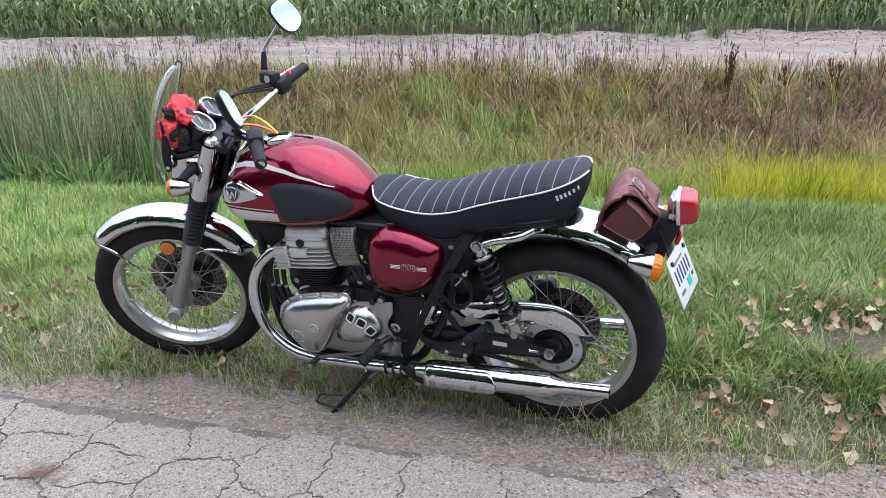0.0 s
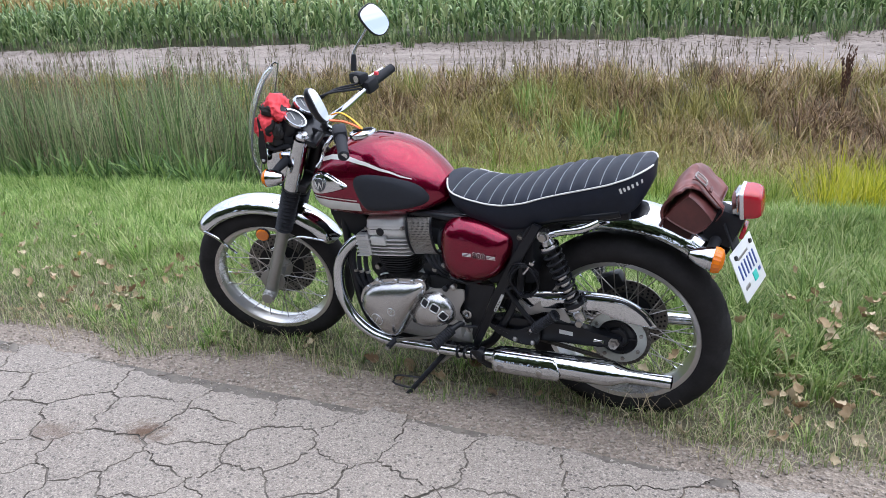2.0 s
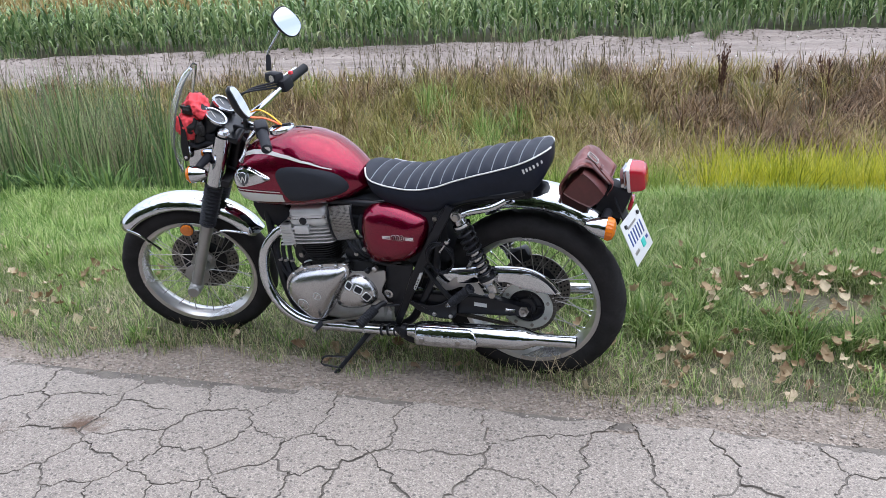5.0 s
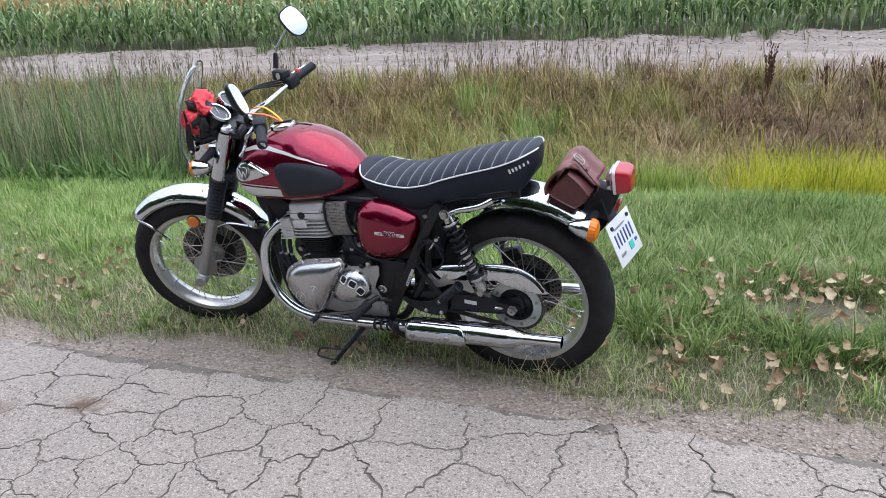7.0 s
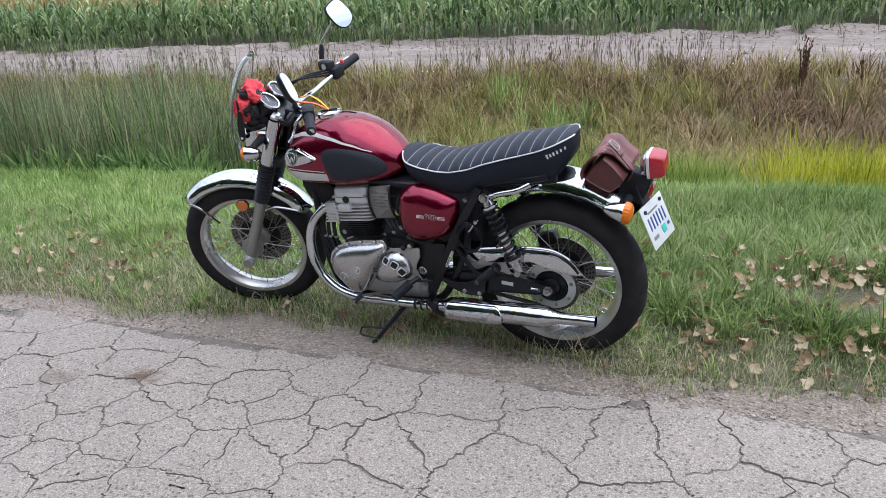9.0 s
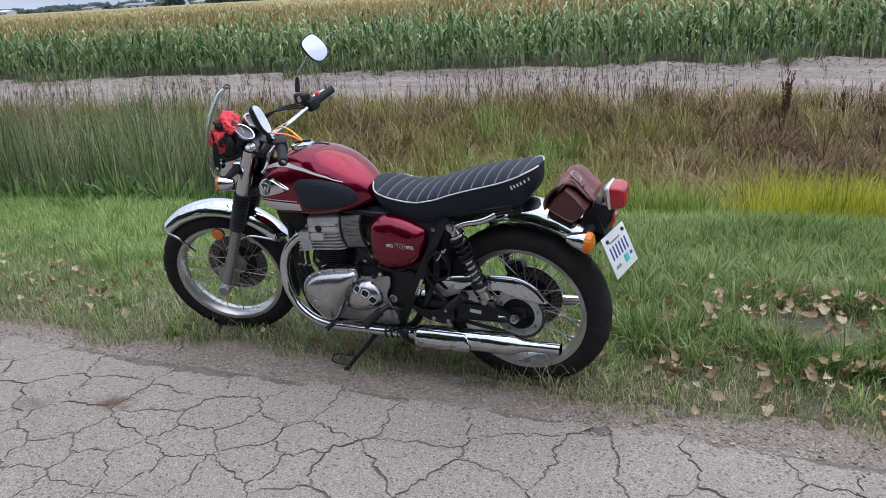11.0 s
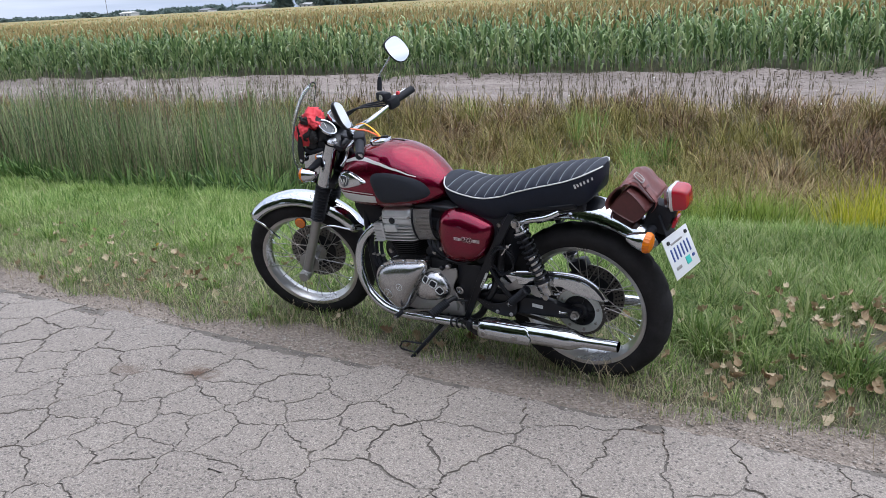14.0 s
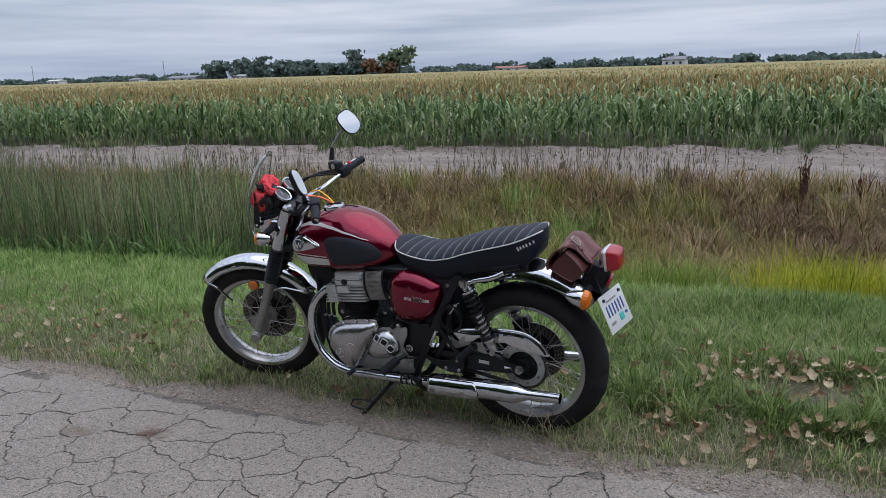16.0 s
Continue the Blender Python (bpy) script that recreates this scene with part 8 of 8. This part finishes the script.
farmhouse(-74, 400, 11, 8, 4.0, 1.6, ROOFING, "white house with a grey roof among far trees")
farmhouse(-161, 400, 16, 8, 2.6, 0.9, ROOFRED, "low building with a rust-coloured roof on the horizon")
farmhouse(-398, 398, 24, 9, 2.9, 1.3, ROOFING, "long white farm shed beyond the field")
farmhouse(-349, 398, 12, 8, 2.8, 1.2, PANEL, "white farm shed before the grove")
farmhouse(-444, 398, 10, 8, 2.6, 1.0, ROOFING, "small white building on the horizon")
farmhouse(-560, 420, 14, 8, 3.4, 1.2, PANEL, "small white building far on the horizon")
WOODPOLE = worn("grey_pole_wood", (0.16, 0.15, 0.14), 0.9, grain=4, vary=0.3, relief=0.0)
for x, h in ((-420.6, 14.5), (-308.6, 9.0), (-560.0, 15.0)):
    ob = tagged(new("utility_pole"), "grey wooden utility pole beyond the field", "pole", "distant poles")
    ob.location = (x, 400, -0.5)
    part("pole_shaft", tube([(0, 0, 0), (0, 0, h)], [0.22, 0.16], 8, 2), WOODPOLE, ob)
    part("crossarm", block(2.2, 0.15, 0.2, (0, 0, h - 0.8), 0.02), WOODPOLE, ob)
ob = tagged(new("lattice_mast"), "thin steel lattice mast on the far horizon", "mast")
ob.location = (5.4, 400, -0.5)
for dx, dy in ((-1, -1), (1, -1), (1, 1), (-1, 1)):
    part("mast_leg", tube([(dx * 1.3, dy * 1.3, 0), (dx * 0.2, dy * 0.2, 13.5)], 0.08, 6, 2), STEEL, ob)
for k in range(9):
    s = 1.3 - 1.1 * k / 9
    part("mast_brace", tube([(-s, -s, 1.5 * k), (s, -s, 1.5 * k + 1.4)], 0.05, 5, 1), STEEL, ob)


# ---- road: asphalt broken into plates ----
CRACKDIRT = worn("crack_dirt", (0.12, 0.105, 0.09), 0.95, grain=120, vary=0.5, relief=0.3)


def road_rest():
    """The unbroken road beyond the cracked stretch."""
    pts, quads = [], []
    for x0, x1, y0, y1 in ((-60, -3.9, -7, None), (3.9, 60, -7, None), (-3.9, 3.9, -7, -1.94)):
        xs, ys = np.linspace(x0, x1, 40), np.linspace(0, 1, 14)
        o = len(pts)
        for s in ys:
            for x in xs:
                top = -0.3 + 0.068 * x + 0.03 * math.sin(9 * x) if y1 is None else y1
                y = y0 + (top - y0) * s
                pts.append((x, y, float(ground_z(x, y)) - 0.001))
        for a in range(13):
            for b in range(39):
                i = o + a * 40 + b
                quads.append((i, i + 1, i + 41, i + 40))
    return obj("road", fast_mesh("road", np.array(pts), np.array(quads), smooth=True), ASPHALT_FAR, "old grey asphalt road broken by a net of cracks", "road", kind="structure")


road = road_rest()
xs_bed = np.linspace(-4.0, 4.0, 161)
strip("crack_bed", xs_bed, lambda x: np.full(len(x), -2.0), lambda x: -0.31 + 0.068 * x, lambda s: -0.0055, CRACKDIRT, "dark grit and dirt packed in the cracks of the road", "dirt")
SEEDS = [(-1.53, -0.6), (-0.98, -0.43), (-1.19, -0.85), (-0.9, -0.81), (-0.6, -0.58), (-0.22, -0.43), (-1.04, -0.99), (-0.78, -1.01), (-0.55, -0.9), (-0.65, -1.16), (-0.39, -0.76), (-0.16, -0.64),
         (0.16, -0.64), (-0.11, -0.93), (0.22, -0.79), (-0.46, -1.22), (-0.36, -1.08), (-0.19, -1.17), (0.01, -1.14), (0.17, -0.95), (0.45, -0.66), (0.71, -0.49), (0.94, -0.45), (-0.3, -1.39),
         (-0.14, -1.32), (0.07, -1.28), (0.24, -1.12), (0.39, -1.05), (0.45, -0.86), (0.65, -0.71), (0.87, -0.67), (0.05, -1.46), (0.25, -1.3), (0.56, -1.06), (0.72, -1.02), (0.77, -0.86),
         (0.98, -0.88), (1.12, -0.83), (0.33, -1.42), (0.58, -1.29), (1.08, -1.04), (1.25, -0.43), (1.3, -0.65), (1.53, -0.74), (1.62, -0.48), (1.9, -0.51), (2.1, -0.45), (2.4, -0.33)]


def clip(poly, n, d):
    """Keeps the part of a polygon where p . n <= d."""
    out = []
    for a, b in zip(poly, poly[1:] + poly[:1]):
        fa, fb = a[0] * n[0] + a[1] * n[1] - d, b[0] * n[0] + b[1] * n[1] - d
        if fa <= 0:
            out.append(a)
        if (fa < 0 < fb) or (fb < 0 < fa):
            t = fa / (fa - fb)
            out.append((a[0] + (b[0] - a[0]) * t, a[1] + (b[1] - a[1]) * t))
    return out


def wander(x, y):
    v = noise.noise_vector(Vector((x * 7, y * 7, 3.1))) * 0.035 + noise.noise_vector(Vector((x * 24, y * 24, 8.7))) * 0.022 + noise.noise_vector(Vector((x * 70, y * 70, 1.7))) * 0.013
    return x + v.x, y + v.y


prng = np.random.default_rng(31)
seeds = list(SEEDS)
for gx in np.arange(-3.9, 4.1, 0.27):
    for gy in np.arange(-2.1, 0.3, 0.24):
        p = (gx + prng.uniform(-0.12, 0.12), gy + prng.uniform(-0.11, 0.11))
        if min((p[0] - q[0]) ** 2 + (p[1] - q[1]) ** 2 for q in seeds) > 0.185 ** 2 and p[1] < -0.3 + 0.068 * p[0]:
            seeds.append(p)
for i, p in enumerate(seeds):
    poly = [(-3.9, -1.95), (3.9, -1.95), (3.9, 0.4), (-3.9, 0.4)]
    for j, q in enumerate(seeds):
        dx, dy = q[0] - p[0], q[1] - p[1]
        if i != j and dx * dx + dy * dy < 1.3:
            poly = clip(poly, (dx, dy), (q[0] ** 2 + q[1] ** 2 - p[0] ** 2 - p[1] ** 2) / 2)
    poly = clip(poly, (-0.068, 1.0), -0.33 + prng.uniform(-0.07, 0.05))
    if len(poly) < 3:
        continue
    ring = []
    for a, b in zip(poly, poly[1:] + poly[:1]):
        k = max(1, int(math.hypot(b[0] - a[0], b[1] - a[1]) / 0.009))
        ring += [(a[0] + (b[0] - a[0]) * t / k, a[1] + (b[1] - a[1]) * t / k) for t in range(k)]
    c = np.mean(ring, axis=0)
    size = np.mean([math.hypot(x - c[0], y - c[1]) for x, y in ring])
    tilt = prng.normal(0, 0.006, 2)

    def lift(x, y):
        return float(ground_z(x, y)) + tilt[0] * (x - c[0]) + tilt[1] * (y - c[1])

    rows = []
    for inset, drop in ((0.0, 0.03), (0.0, 0.006), (0.0022, 0.0016), (0.009, 0.0), (0.35 * size, 0.0)):
        row = []
        for x, y in ring:
            wx, wy = wander(x, y)
            d = math.hypot(wx - c[0], wy - c[1]) + 1e-6
            gap = 0.0009 + 0.0019 * max(0.0, noise.noise(Vector((x * 2.2, y * 2.2, 5.5))) + 0.25) + 0.0022 * max(0.0, noise.noise(Vector((x * 40, y * 40, 2.5))))
            gap *= 0.75 + 0.9 * abs(wy - c[1]) / d
            f = max(0.05, 1 - (gap + inset) / d)
            qx, qy = c[0] + (wx - c[0]) * f, c[1] + (wy - c[1]) * f
            row.append((qx, qy, lift(qx, qy) - drop))
        rows.append(row)
    bm = bmesh.new()
    rings(bm, rows, cap=False)
    bm.verts.ensure_lookup_table()
    bm.faces.ensure_lookup_table()
    top = bm.verts[-len(ring):]
    bm.faces.new(top)
    for f in bm.faces[:2 * len(ring)]:
        f.material_index = 1
    me = finish(bm, "asphalt_plate", ASPHALT, 30)
    me.materials.append(CRACKDIRT)
    ob = new("asphalt_plate", me)
    ob.parent = road
